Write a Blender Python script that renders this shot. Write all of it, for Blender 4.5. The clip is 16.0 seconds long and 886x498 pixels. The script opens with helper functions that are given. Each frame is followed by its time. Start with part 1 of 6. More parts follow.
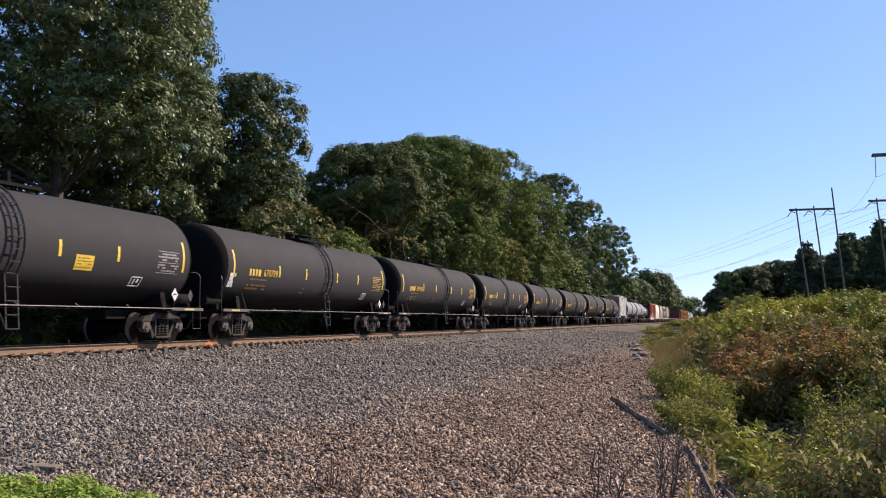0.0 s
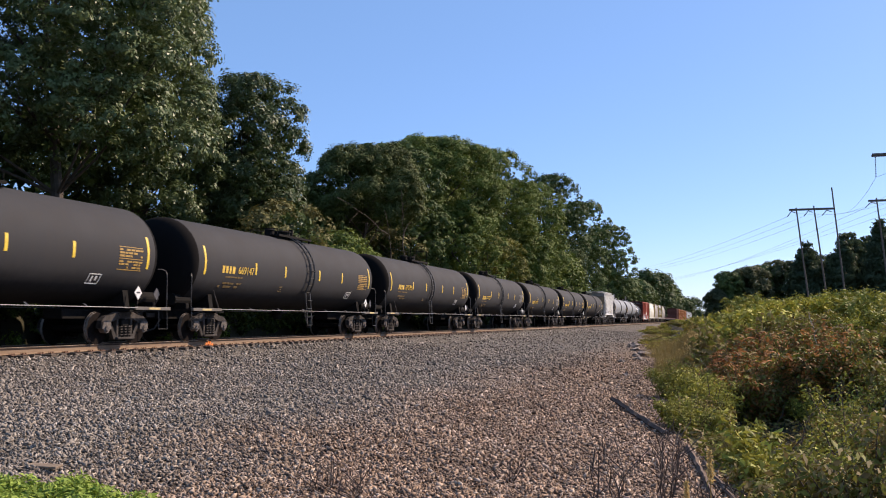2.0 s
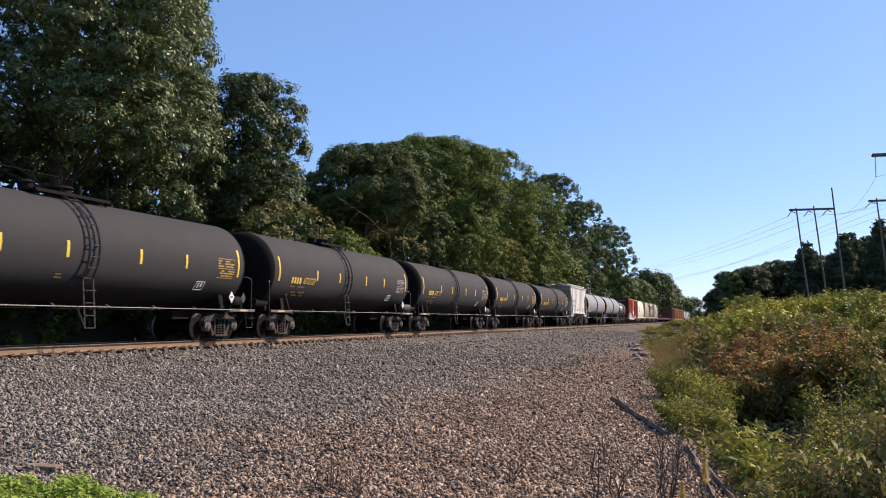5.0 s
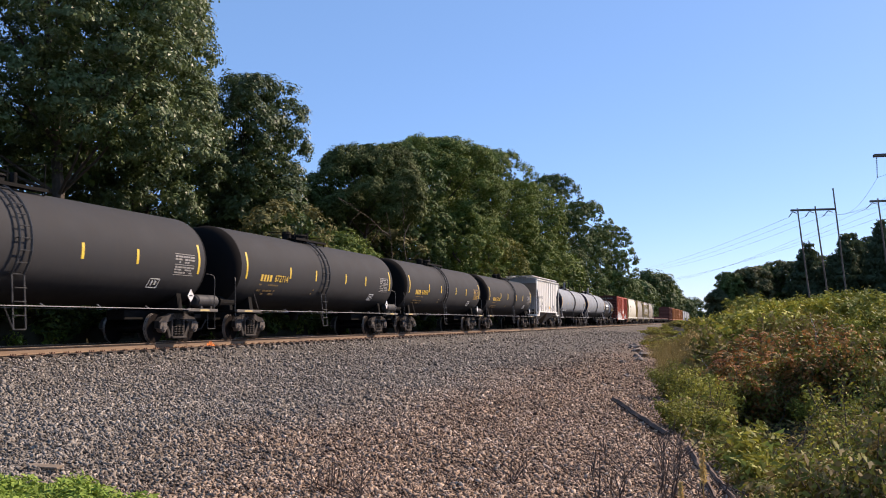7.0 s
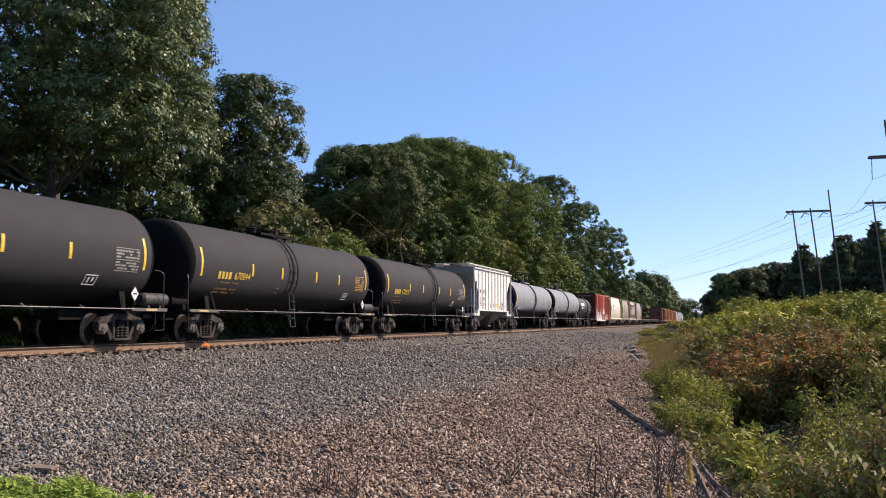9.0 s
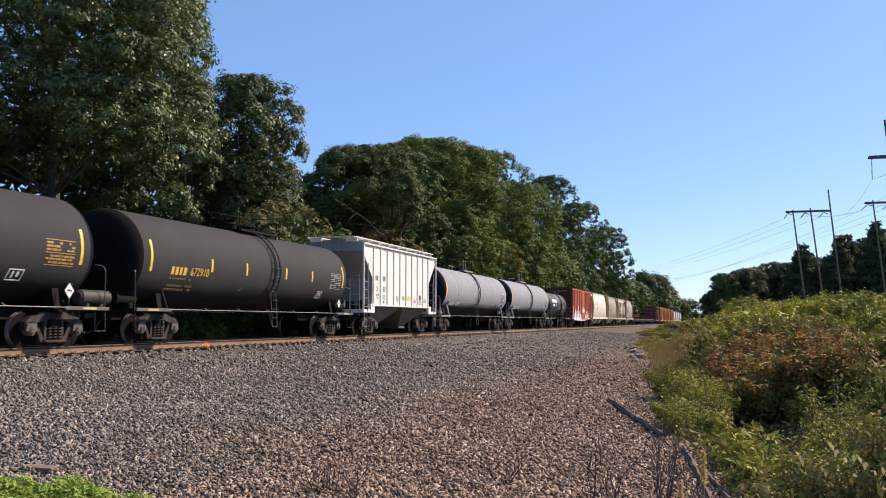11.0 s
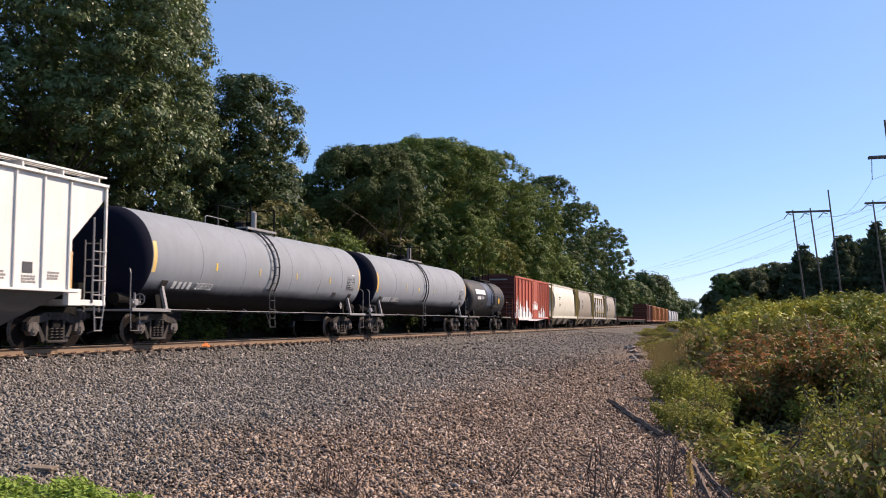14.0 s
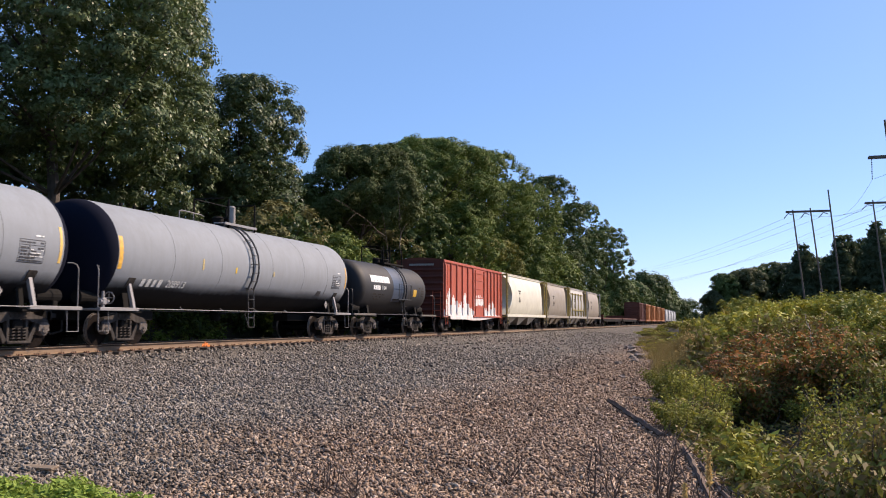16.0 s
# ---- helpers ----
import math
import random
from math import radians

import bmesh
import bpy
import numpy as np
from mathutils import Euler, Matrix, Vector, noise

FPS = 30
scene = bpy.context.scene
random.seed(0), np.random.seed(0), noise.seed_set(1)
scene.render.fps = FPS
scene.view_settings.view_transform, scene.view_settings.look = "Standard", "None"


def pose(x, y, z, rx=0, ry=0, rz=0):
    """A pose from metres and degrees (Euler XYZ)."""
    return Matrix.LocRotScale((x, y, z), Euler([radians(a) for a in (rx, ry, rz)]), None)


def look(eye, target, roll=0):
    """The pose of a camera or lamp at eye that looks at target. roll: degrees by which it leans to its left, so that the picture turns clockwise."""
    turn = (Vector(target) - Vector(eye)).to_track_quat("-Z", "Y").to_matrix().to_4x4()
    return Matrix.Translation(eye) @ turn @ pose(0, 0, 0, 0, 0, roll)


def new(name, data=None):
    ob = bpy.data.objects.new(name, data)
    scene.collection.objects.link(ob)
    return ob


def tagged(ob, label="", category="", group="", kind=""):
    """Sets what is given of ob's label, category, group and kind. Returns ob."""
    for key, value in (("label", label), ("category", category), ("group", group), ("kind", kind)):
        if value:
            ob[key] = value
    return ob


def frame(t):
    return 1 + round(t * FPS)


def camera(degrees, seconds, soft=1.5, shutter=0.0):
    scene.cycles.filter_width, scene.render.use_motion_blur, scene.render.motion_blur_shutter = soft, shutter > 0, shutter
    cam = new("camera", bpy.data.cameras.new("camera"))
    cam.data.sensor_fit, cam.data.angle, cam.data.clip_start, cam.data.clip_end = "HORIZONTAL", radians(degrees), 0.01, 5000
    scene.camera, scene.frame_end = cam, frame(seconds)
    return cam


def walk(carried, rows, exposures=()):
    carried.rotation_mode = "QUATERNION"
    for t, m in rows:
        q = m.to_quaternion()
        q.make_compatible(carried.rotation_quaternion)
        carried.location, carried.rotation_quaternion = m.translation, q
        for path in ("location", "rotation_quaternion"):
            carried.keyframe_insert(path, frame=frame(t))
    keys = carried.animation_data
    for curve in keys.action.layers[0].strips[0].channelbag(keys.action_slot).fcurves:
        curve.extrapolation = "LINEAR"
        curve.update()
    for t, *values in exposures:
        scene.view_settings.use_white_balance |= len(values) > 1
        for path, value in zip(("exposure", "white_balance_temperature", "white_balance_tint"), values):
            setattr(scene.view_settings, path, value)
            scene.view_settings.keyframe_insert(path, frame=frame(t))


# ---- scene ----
EXPO = 0.62
YC = 18.03            # centre line of the track; the rail tops lie at z = 0
YAW, PITCH = 16.82, 4.383
cam = camera(51.13, 16.0, soft=1.0, shutter=0.15)


def aim(dx, dy, roll=0.0):
    """The camera's pose, turned a little by the hand that holds it."""
    yaw, pitch = radians(YAW + dx), radians(PITCH + dy)
    eye = Vector((0, 0, 0.70))
    way = Vector((math.cos(yaw) * math.cos(pitch), math.sin(yaw) * math.cos(pitch), math.sin(pitch)))
    return look(eye, eye + way * 50, roll)


walk(cam, [(0, aim(0, 0)), (0.7, aim(0.03, 0)), (1.5, aim(0.01, 0)), (2.3, aim(0, -0.01)), (3, aim(0.03, 0)), (4, aim(0, 0)), (6.5, aim(0.01, 0)),
           (7, aim(0.07, 0.03)), (7.5, aim(0, 0.04, 0.02)), (8, aim(-0.06, 0.07, 0.04)), (8.5, aim(-0.14, 0.08, 0.06)),
           (9, aim(-0.19, 0.09, 0.07)), (11.5, aim(-0.19, 0.085, 0.07)), (14, aim(-0.19, 0.1, 0.07)), (16, aim(-0.19, 0.09, 0.07))],
     exposures=[(0, EXPO, 6700, 26), (16, EXPO, 6700, 26)])

# ---- daylight
SUN = Vector((0.57, -0.56, 0.60)).normalized()
world = bpy.data.worlds.new("sky")
scene.world = world
world.use_nodes = True
sky = world.node_tree.nodes.new("ShaderNodeTexSky")
sky.sky_type, sky.sun_disc = "NISHITA", False
sky.sun_elevation = math.asin(SUN.z)
sky.sun_rotation = math.atan2(SUN.x, SUN.y)
sky.altitude, sky.air_density, sky.dust_density, sky.ozone_density = 3000, 1.0, 5.0, 4.0
background = world.node_tree.nodes["Background"]
clear = world.node_tree.nodes.new("ShaderNodeHueSaturation")
clear.inputs["Saturation"].default_value = 1.12
clear.inputs["Hue"].default_value = 0.498
world.node_tree.links.new(sky.outputs[0], clear.inputs["Color"])
haze = world.node_tree.nodes.new("ShaderNodeMixRGB")
haze.inputs[0].default_value, haze.inputs[2].default_value = 0.48, (1.20, 2.46, 3.98, 1)
world.node_tree.links.new(clear.outputs[0], haze.inputs[1])
world.node_tree.links.new(haze.outputs[0], background.inputs[0])
background.inputs[1].default_value = 0.137
sun = new("sun", bpy.data.lights.new("sun", "SUN"))
sun.data.energy, sun.data.angle, sun.data.color = 4.5, radians(0.55), (1.0, 0.885, 0.665)
sun.matrix_world = look(SUN * 100, (0, 0, 0))


# ---- materials
class Nodes:
    """A small helper that chains shader nodes of one material."""

    def __init__(self, name):
        self.mat = bpy.data.materials.new(name)
        self.mat.use_nodes = True
        self.tree = self.mat.node_tree
        self.bsdf = self.tree.nodes["Principled BSDF"]
        self.coord = None

    def add(self, kind, **inputs):
        node = self.tree.nodes.new("ShaderNode" + kind)
        for key, value in inputs.items():
            self.put(node, key.replace("_", " "), value)
        return node

    def put(self, node, key, value):
        socket = node.inputs[key] if not key.isdigit() else node.inputs[int(key)]
        if isinstance(value, bpy.types.NodeSocket):
            self.tree.links.new(value, socket)
        else:
            socket.default_value = value

    def place(self, generated="Object"):
        if self.coord is None:
            self.coord = self.add("TexCoord")
        return self.coord.outputs[generated]

    def world_place(self):
        return self.add("NewGeometry").outputs["Position"]

    def noise(self, scale, detail=4, rough=0.6, vector=None, out="Fac"):
        return self.add("TexNoise", Vector=vector or self.place(), Scale=scale, Detail=detail, Roughness=rough).outputs[out]

    def ramp(self, fac, *stops):
        node = self.add("ValToRGB", Fac=fac)
        ramp = node.color_ramp
        while len(ramp.elements) < len(stops):
            ramp.elements.new(0.5)
        for element, (pos, colour) in zip(ramp.elements, stops):
            element.position = pos
            element.color = (*colour, 1) if len(colour) == 3 else colour
        return node.outputs[0]

    def mix(self, fac, a, b, blend="MIX"):
        node = self.add("MixRGB", Fac=fac)
        node.blend_type = blend
        for key, value in (("Color1", a), ("Color2", b)):
            self.put(node, key, (*value, 1) if isinstance(value, tuple) and len(value) == 3 else value)
        return node.outputs[0]

    def math(self, op, a, b=0.5):
        node = self.add("Math")
        node.operation = op
        self.put(node, "0", a), self.put(node, "1", b)
        return node.outputs[0]

    def bump(self, height, strength=0.4, distance=0.02):
        node = self.add("Bump", Height=height, Strength=strength, Distance=distance)
        self.put(self.bsdf, "Normal", node.outputs[0])

    def finish(self, colour, rough=0.6, metal=0.0, spec=0.5):
        self.put(self.bsdf, "Base Color", (*colour, 1) if isinstance(colour, tuple) and len(colour) == 3 else colour)
        self.put(self.bsdf, "Roughness", rough)
        self.put(self.bsdf, "Metallic", metal)
        self.put(self.bsdf, "Specular IOR Level", spec)
        return self.mat


def painted(name, colour, dirt=(0.10, 0.075, 0.05), amount=0.35, rough=0.5, streak=True, spec=0.4):
    """Paint on steel: blotches, streaks that run down, road dust, fine relief."""
    n = Nodes(name)
    blotch = n.noise(0.9, 6, 0.65)
    fine = n.noise(14, 5, 0.7)
    stretched = n.add("Mapping", Vector=n.place(), Scale=(7, 7, 0.5)).outputs[0]
    streaks = n.noise(1.0, 5, 0.65, stretched)
    mask = n.ramp(n.mix(0.5, blotch, streaks if streak else fine), (0.40, (0, 0, 0)), (0.72, (amount,) * 3))
    tint = n.mix(n.ramp(fine, (0.3, (0, 0, 0)), (0.8, (0.3,) * 3)), colour, tuple(c * 0.72 for c in colour))
    n.bump(n.mix(0.4, fine, blotch), 0.12, 0.01)
    rough_map = n.math("ADD", n.math("MULTIPLY", blotch, 0.25), rough - 0.12)
    return n.finish(n.mix(mask, tint, dirt), rough_map, 0.0, spec)


def shaded_belly_paint(name, upper, lower, edge, soft, dirt, amount, rough=0.8, spec=0.2):
    """Tank paint that goes black about the height edge, softly and unevenly: belly shade put into the colour, with real
    black paint on grey tanks; rust runs and dust above.
    """
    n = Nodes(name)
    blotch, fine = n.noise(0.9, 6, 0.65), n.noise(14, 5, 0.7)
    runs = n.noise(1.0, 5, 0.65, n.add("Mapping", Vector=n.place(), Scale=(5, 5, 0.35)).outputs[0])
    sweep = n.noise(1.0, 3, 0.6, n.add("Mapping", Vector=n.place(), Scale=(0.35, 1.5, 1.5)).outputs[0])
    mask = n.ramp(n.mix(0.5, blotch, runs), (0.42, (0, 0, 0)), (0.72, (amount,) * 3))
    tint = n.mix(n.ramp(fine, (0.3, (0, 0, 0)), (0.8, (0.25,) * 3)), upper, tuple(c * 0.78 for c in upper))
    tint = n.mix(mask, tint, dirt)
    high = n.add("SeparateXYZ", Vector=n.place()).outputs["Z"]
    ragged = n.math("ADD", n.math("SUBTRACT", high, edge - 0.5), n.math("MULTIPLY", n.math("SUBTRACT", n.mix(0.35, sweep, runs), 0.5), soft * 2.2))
    belly_mask = n.ramp(ragged, (0.5 - soft, (0, 0, 0)), (0.5 + soft, (1, 1, 1)))
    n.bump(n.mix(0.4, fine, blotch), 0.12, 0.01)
    return n.finish(n.mix(belly_mask, lower, tint), n.math("ADD", n.math("MULTIPLY", blotch, 0.25), rough - 0.12), 0.0, spec)


def plain(name, colour, rough=0.6, metal=0.0, scale=8.0, vary=0.35, spec=0.5):
    n = Nodes(name)
    a, b = n.noise(scale, 5, 0.65), n.noise(scale * 7, 3, 0.6)
    tone = n.mix(n.ramp(n.mix(0.4, a, b), (0.35, (0, 0, 0)), (0.7, (1, 1, 1))), tuple(c * (1 - vary) for c in colour), tuple(min(1, c * (1 + vary)) for c in colour))
    n.bump(b, 0.2, 0.006)
    return n.finish(tone, rough, metal, spec)


def leafy(name, *colours, light=0.20, rough=0.65, spec=0.15):
    """Foliage: each leaf takes its own colour; some light passes through."""
    n = Nodes(name)
    rnd = n.add("NewGeometry").outputs["Random Per Island"]
    ramp = n.ramp(rnd, *[(i / (len(colours) - 1) if len(colours) > 1 else 0, c) for i, c in enumerate(colours)])
    whole = n.add("ObjectInfo").outputs["Random"]
    patch = n.noise(0.8, 5, 0.65, n.world_place())
    tone = n.mix(0.45, ramp, n.ramp(n.mix(0.5, patch, whole), (0.3, tuple(c * 0.6 for c in colours[0])), (0.7, colours[-1])))
    n.finish(tone, rough, 0.0, spec)
    thin = n.add("BsdfTranslucent", Color=tone)
    both = n.add("MixShader", Fac=light)
    n.tree.links.new(n.bsdf.outputs[0], both.inputs[1])
    n.tree.links.new(thin.outputs[0], both.inputs[2])
    n.tree.links.new(both.outputs[0], n.tree.nodes["Material Output"].inputs[0])
    return n.mat


def stony(name, islands):
    """Crushed trap rock: grey near the track, browner and dustier down the slope."""
    n = Nodes(name)
    where = n.world_place()
    cells = n.add("TexVoronoi", Vector=where, Scale=17.0)
    rnd = n.add("NewGeometry").outputs["Random Per Island"] if islands else n.add("SeparateColor", Color=cells.outputs["Color"]).outputs[0]
    grey = n.ramp(rnd, (0.0, (0.084, 0.073, 0.062)), (0.35, (0.184, 0.160, 0.136)), (0.85, (0.288, 0.251, 0.213)), (1.0, (0.42, 0.375, 0.32)))
    brown = n.ramp(rnd, (0.0, (0.085, 0.056, 0.040)), (0.35, (0.222, 0.153, 0.109)), (0.85, (0.375, 0.272, 0.200)), (1.0, (0.53, 0.42, 0.325)))
    axes = n.add("SeparateXYZ", Vector=where)
    wobble = n.math("MULTIPLY", n.noise(0.22, 4, 0.6, where), 6.0)
    band = n.math("DIVIDE", n.math("SUBTRACT", n.math("ADD", axes.outputs["Y"], wobble), 6.3), 7.0)
    tone = n.mix(n.ramp(band, (0.25, (1, 1, 1)), (0.75, (0, 0, 0))), grey, brown)
    patch = n.ramp(n.noise(0.5, 5, 0.65, where), (0.3, (0.78,) * 3), (0.7, (1.12,) * 3))
    tone = n.mix(1.0, tone, patch, "MULTIPLY")
    # bed darkened throughout: shade between stones put into its colour
    if not islands:
        tone = n.mix(1.0, tone, (0.62, 0.62, 0.62), "MULTIPLY")
    if islands:
        n.bump(n.noise(60, 3, 0.6, where), 0.3, 0.004)
    else:
        gap = n.ramp(cells.outputs["Distance"], (0.0, (1, 1, 1)), (0.55, (0.25,) * 3))
        n.bump(n.mix(0.35, gap, n.noise(45, 3, 0.6, where)), 1.0, 0.05)
    return n.finish(tone, 0.95, 0.0, 0.12)


M = {
    # second colour: shade on the belly, put into the paint
    "black": shaded_belly_paint("black_tank_paint", (0.037, 0.0378, 0.0405), (0.008, 0.0075, 0.0075), 1.72, 0.32, (0.050, 0.043, 0.037), 0.5, 0.8, 0.16),
    # darker than the shell: shade on the tank heads put into the colour
    "shadehead": painted("shaded_black_head", (0.009, 0.0085, 0.0085), (0.016, 0.014, 0.012), 0.3, 0.95, spec=0.06),
    "navyhead": painted("navy_black_head_paint", (0.007, 0.009, 0.019), (0.012, 0.013, 0.017), 0.3, 0.9, spec=0.08),
    "endorange": plain("orange_end_stripe", (0.72, 0.40, 0.05), 0.55),
    "glossblack": painted("glossy_black_paint", (0.014, 0.014, 0.016), (0.04, 0.034, 0.03), 0.35, 0.62, spec=0.3),
    "blueband": painted("faded_blue_paint", (0.03, 0.052, 0.095), (0.06, 0.06, 0.06), 0.5, 0.45),
    # second colour: black belly paint with the belly's shade put in too
    "grey": shaded_belly_paint("light_grey_paint", (0.255, 0.278, 0.302), (0.010, 0.0095, 0.010), 1.80, 0.18, (0.188, 0.190, 0.188), 0.5, 0.8, 0.2),
    "hoppergrey": painted("light_grey_hopper_paint", (0.335, 0.350, 0.360), (0.15, 0.145, 0.135), 0.35, 0.8, False, 0.2),
    "seam": plain("dull_weld_seam", (0.198, 0.209, 0.220), 0.8, spec=0.15),
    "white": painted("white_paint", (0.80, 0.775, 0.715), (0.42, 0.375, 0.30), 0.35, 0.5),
    # dull white; on the hopper's end sheets it carries their shade
    "whiteend": painted("dusty_shaded_white", (0.30, 0.285, 0.265), (0.12, 0.10, 0.08), 0.5, 0.6),
    "cream": painted("cream_paint", (0.70, 0.67, 0.54), (0.27, 0.22, 0.16), 0.45, 0.5),
    "tan": painted("dusty_tan_paint", (0.30, 0.26, 0.205), (0.15, 0.11, 0.08), 0.5, 0.6),
    "greybrown": painted("grey_brown_paint", (0.42, 0.40, 0.36), (0.16, 0.13, 0.10), 0.5, 0.6),
    "yellow": painted("yellow_paint", (0.60, 0.36, 0.03), (0.15, 0.10, 0.04), 0.35, 0.5),
    "mustard": painted("mustard_paint", (0.36, 0.27, 0.07), (0.12, 0.09, 0.05), 0.4, 0.6),
    "stripe": plain("yellow_reflective_stripe", (0.80, 0.52, 0.05), 0.45),
    "fadedstripe": plain("faded_yellow_stripe", (0.52, 0.40, 0.17), 0.6, scale=20),
    "lettering": plain("yellow_lettering", (0.70, 0.45, 0.06), 0.6),
    "dimlettering": plain("worn_yellow_lettering", (0.40, 0.24, 0.05), 0.6),
    "faintlettering": plain("faint_brown_lettering", (0.17, 0.105, 0.03), 0.7),
    "whitemark": plain("white_lettering", (0.72, 0.72, 0.70), 0.6),
    "darkmark": plain("dark_lettering", (0.05, 0.05, 0.055), 0.6),
    "greymark": plain("faded_grey_lettering", (0.21, 0.205, 0.20), 0.7),
    "fadedorange": painted("faded_orange_strip", (0.66, 0.36, 0.13), (0.72, 0.60, 0.45), 0.5, 0.6),
    "fadedyellow": painted("faded_yellow_label", (0.74, 0.47, 0.10), (0.80, 0.70, 0.48), 0.45, 0.6),
    "orange": plain("orange_marking", (0.75, 0.26, 0.04), 0.6),
    "spray": plain("orange_spray_paint", (0.95, 0.22, 0.03), 0.6),
    # darker red with the boxcar ends' shade put into it
    "endred": painted("shaded_end_red", (0.10, 0.022, 0.014), (0.03, 0.018, 0.012), 0.5, 0.7),
    "bay": painted("dusty_grey_bay_paint", (0.125, 0.112, 0.098), (0.06, 0.050, 0.042), 0.55, 0.75),
    "red": painted("oxide_red_paint", (0.46, 0.082, 0.035), (0.12, 0.05, 0.035), 0.45, 0.6),
    "brownred": painted("rusty_brown_paint", (0.14, 0.038, 0.022), (0.055, 0.03, 0.02), 0.5, 0.7),
    "rustorange": painted("orange_rust_paint", (0.44, 0.17, 0.045), (0.14, 0.06, 0.03), 0.5, 0.7),
    "worn": painted("worn_white_paint", (0.80, 0.78, 0.75), (0.32, 0.12, 0.07), 0.6, 0.7),
    # pale dust patches also put sunlit spots into the steel's colour
    "truck": painted("dusty_sunlit_steel", (0.024, 0.021, 0.019), (0.150, 0.130, 0.116), 0.66, 0.85, spec=0.12),
    "airtank": plain("dusty_black_cylinder_paint", (0.05, 0.048, 0.047), 0.6, spec=0.25),
    # lighter than the frames: sunlight on the bearings put into their colour
    "bearing": painted("sunlit_dusty_casting", (0.070, 0.060, 0.054), (0.27, 0.24, 0.215), 0.72, 0.85, spec=0.12),
    "under": plain("grimy_black_steel", (0.012, 0.011, 0.010), 0.85, spec=0.1),
    "wheel": plain("brown_wheel_steel", (0.012, 0.009, 0.008), 0.95, 0.0, spec=0.08),
    "rim": plain("bright_wheel_rim", (0.30, 0.26, 0.23), 0.5, 0.3),
    "railpipe": painted("galvanised_rail", (0.27, 0.26, 0.255), (0.10, 0.08, 0.07), 0.4, 0.5),
    "blackpipe": plain("black_pipe_paint", (0.03, 0.03, 0.03), 0.5),
    "rail": painted("rusty_rail_steel", (0.25, 0.165, 0.10), (0.10, 0.055, 0.032), 0.5, 0.75, False),
    "raildark": plain("dark_rail_head", (0.045, 0.033, 0.027), 0.8, spec=0.15),
    "railtop": plain("worn_rail_top", (0.34, 0.31, 0.29), 0.35, 0.9),
    "tie": plain("creosoted_tie_wood", (0.085, 0.062, 0.045), 0.85),
    "plate": plain("rusty_tie_plate", (0.15, 0.075, 0.045), 0.85),
    "bark": plain("grey_brown_bark", (0.075, 0.058, 0.044), 0.9, 0, 5),
    "twig": plain("bare_brown_twig", (0.105, 0.074, 0.056), 0.9, 0, 9),
    "palebark": plain("pale_dead_wood", (0.42, 0.38, 0.33), 0.9, 0, 6),
    "pole": plain("weathered_pole_wood", (0.15, 0.115, 0.09), 0.9, 0, 3),
    "wire": plain("aluminium_wire", (0.38, 0.39, 0.41), 0.5, 0.6),
    "insulator": plain("grey_insulator", (0.16, 0.17, 0.19), 0.4),
    "plank": plain("weathered_plank", (0.30, 0.215, 0.14), 0.85, 0, 6),
    "log": plain("rotten_timber", (0.10, 0.062, 0.042), 0.9, 0, 6),
    "rock": plain("grey_rock", (0.22, 0.18, 0.15), 0.9, 0, 3),
    "gravel": stony("gravel_bed", False),
    "stones": stony("gravel_stones", True),
    "oak": leafy("oak_leaves", (0.059, 0.092, 0.032), (0.097, 0.142, 0.049), (0.158, 0.202, 0.079), rough=0.45, spec=0.28),
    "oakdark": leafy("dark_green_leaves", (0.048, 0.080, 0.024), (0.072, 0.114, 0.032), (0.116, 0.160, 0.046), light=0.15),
    "dusk": leafy("dull_brown_green_leaves", (0.052, 0.076, 0.024), (0.080, 0.110, 0.034), (0.130, 0.158, 0.050), light=0.18),
    "woodland": leafy("hazy_wood_leaves", (0.06, 0.085, 0.045), (0.095, 0.118, 0.055), (0.14, 0.150, 0.07), light=0.3),
    "maple": leafy("mid_green_leaves", (0.080, 0.130, 0.028), (0.132, 0.192, 0.040), (0.225, 0.265, 0.060)),
    "olive": leafy("olive_green_leaves", (0.10, 0.115, 0.024), (0.17, 0.18, 0.036), (0.29, 0.27, 0.055)),
    "fresh": leafy("fresh_green_leaves", (0.10, 0.125, 0.020), (0.25, 0.26, 0.040), (0.54, 0.50, 0.085)),
    "hillgreen": leafy("weedy_green_leaves", (0.068, 0.088, 0.018), (0.155, 0.172, 0.032), (0.32, 0.315, 0.058)),
    "brownleaf": leafy("brown_green_leaves", (0.130, 0.100, 0.042), (0.205, 0.155, 0.060), (0.300, 0.225, 0.085)),
    "umber": leafy("olive_brown_leaves", (0.100, 0.098, 0.042), (0.150, 0.142, 0.058), (0.220, 0.205, 0.078)),
    "sumac": leafy("red_autumn_leaves", (0.24, 0.085, 0.034), (0.44, 0.160, 0.058), (0.52, 0.27, 0.09)),
    "goldenrod": leafy("goldenrod_tops", (0.23, 0.20, 0.04), (0.37, 0.30, 0.058), (0.52, 0.41, 0.09)),
    "pine": leafy("pine_needles", (0.045, 0.070, 0.038), (0.065, 0.095, 0.048), (0.09, 0.12, 0.06), light=0.3),
    "drygrass": leafy("dry_tan_grass", (0.46, 0.32, 0.12), (0.62, 0.46, 0.20), light=0.5),
    "strawleaf": leafy("olive_straw_blades", (0.16, 0.135, 0.055), (0.27, 0.22, 0.09), (0.36, 0.30, 0.13), light=0.4),
    "lawn": leafy("bright_weed_leaves", (0.16, 0.25, 0.035), (0.25, 0.35, 0.055), (0.36, 0.44, 0.09)),
}


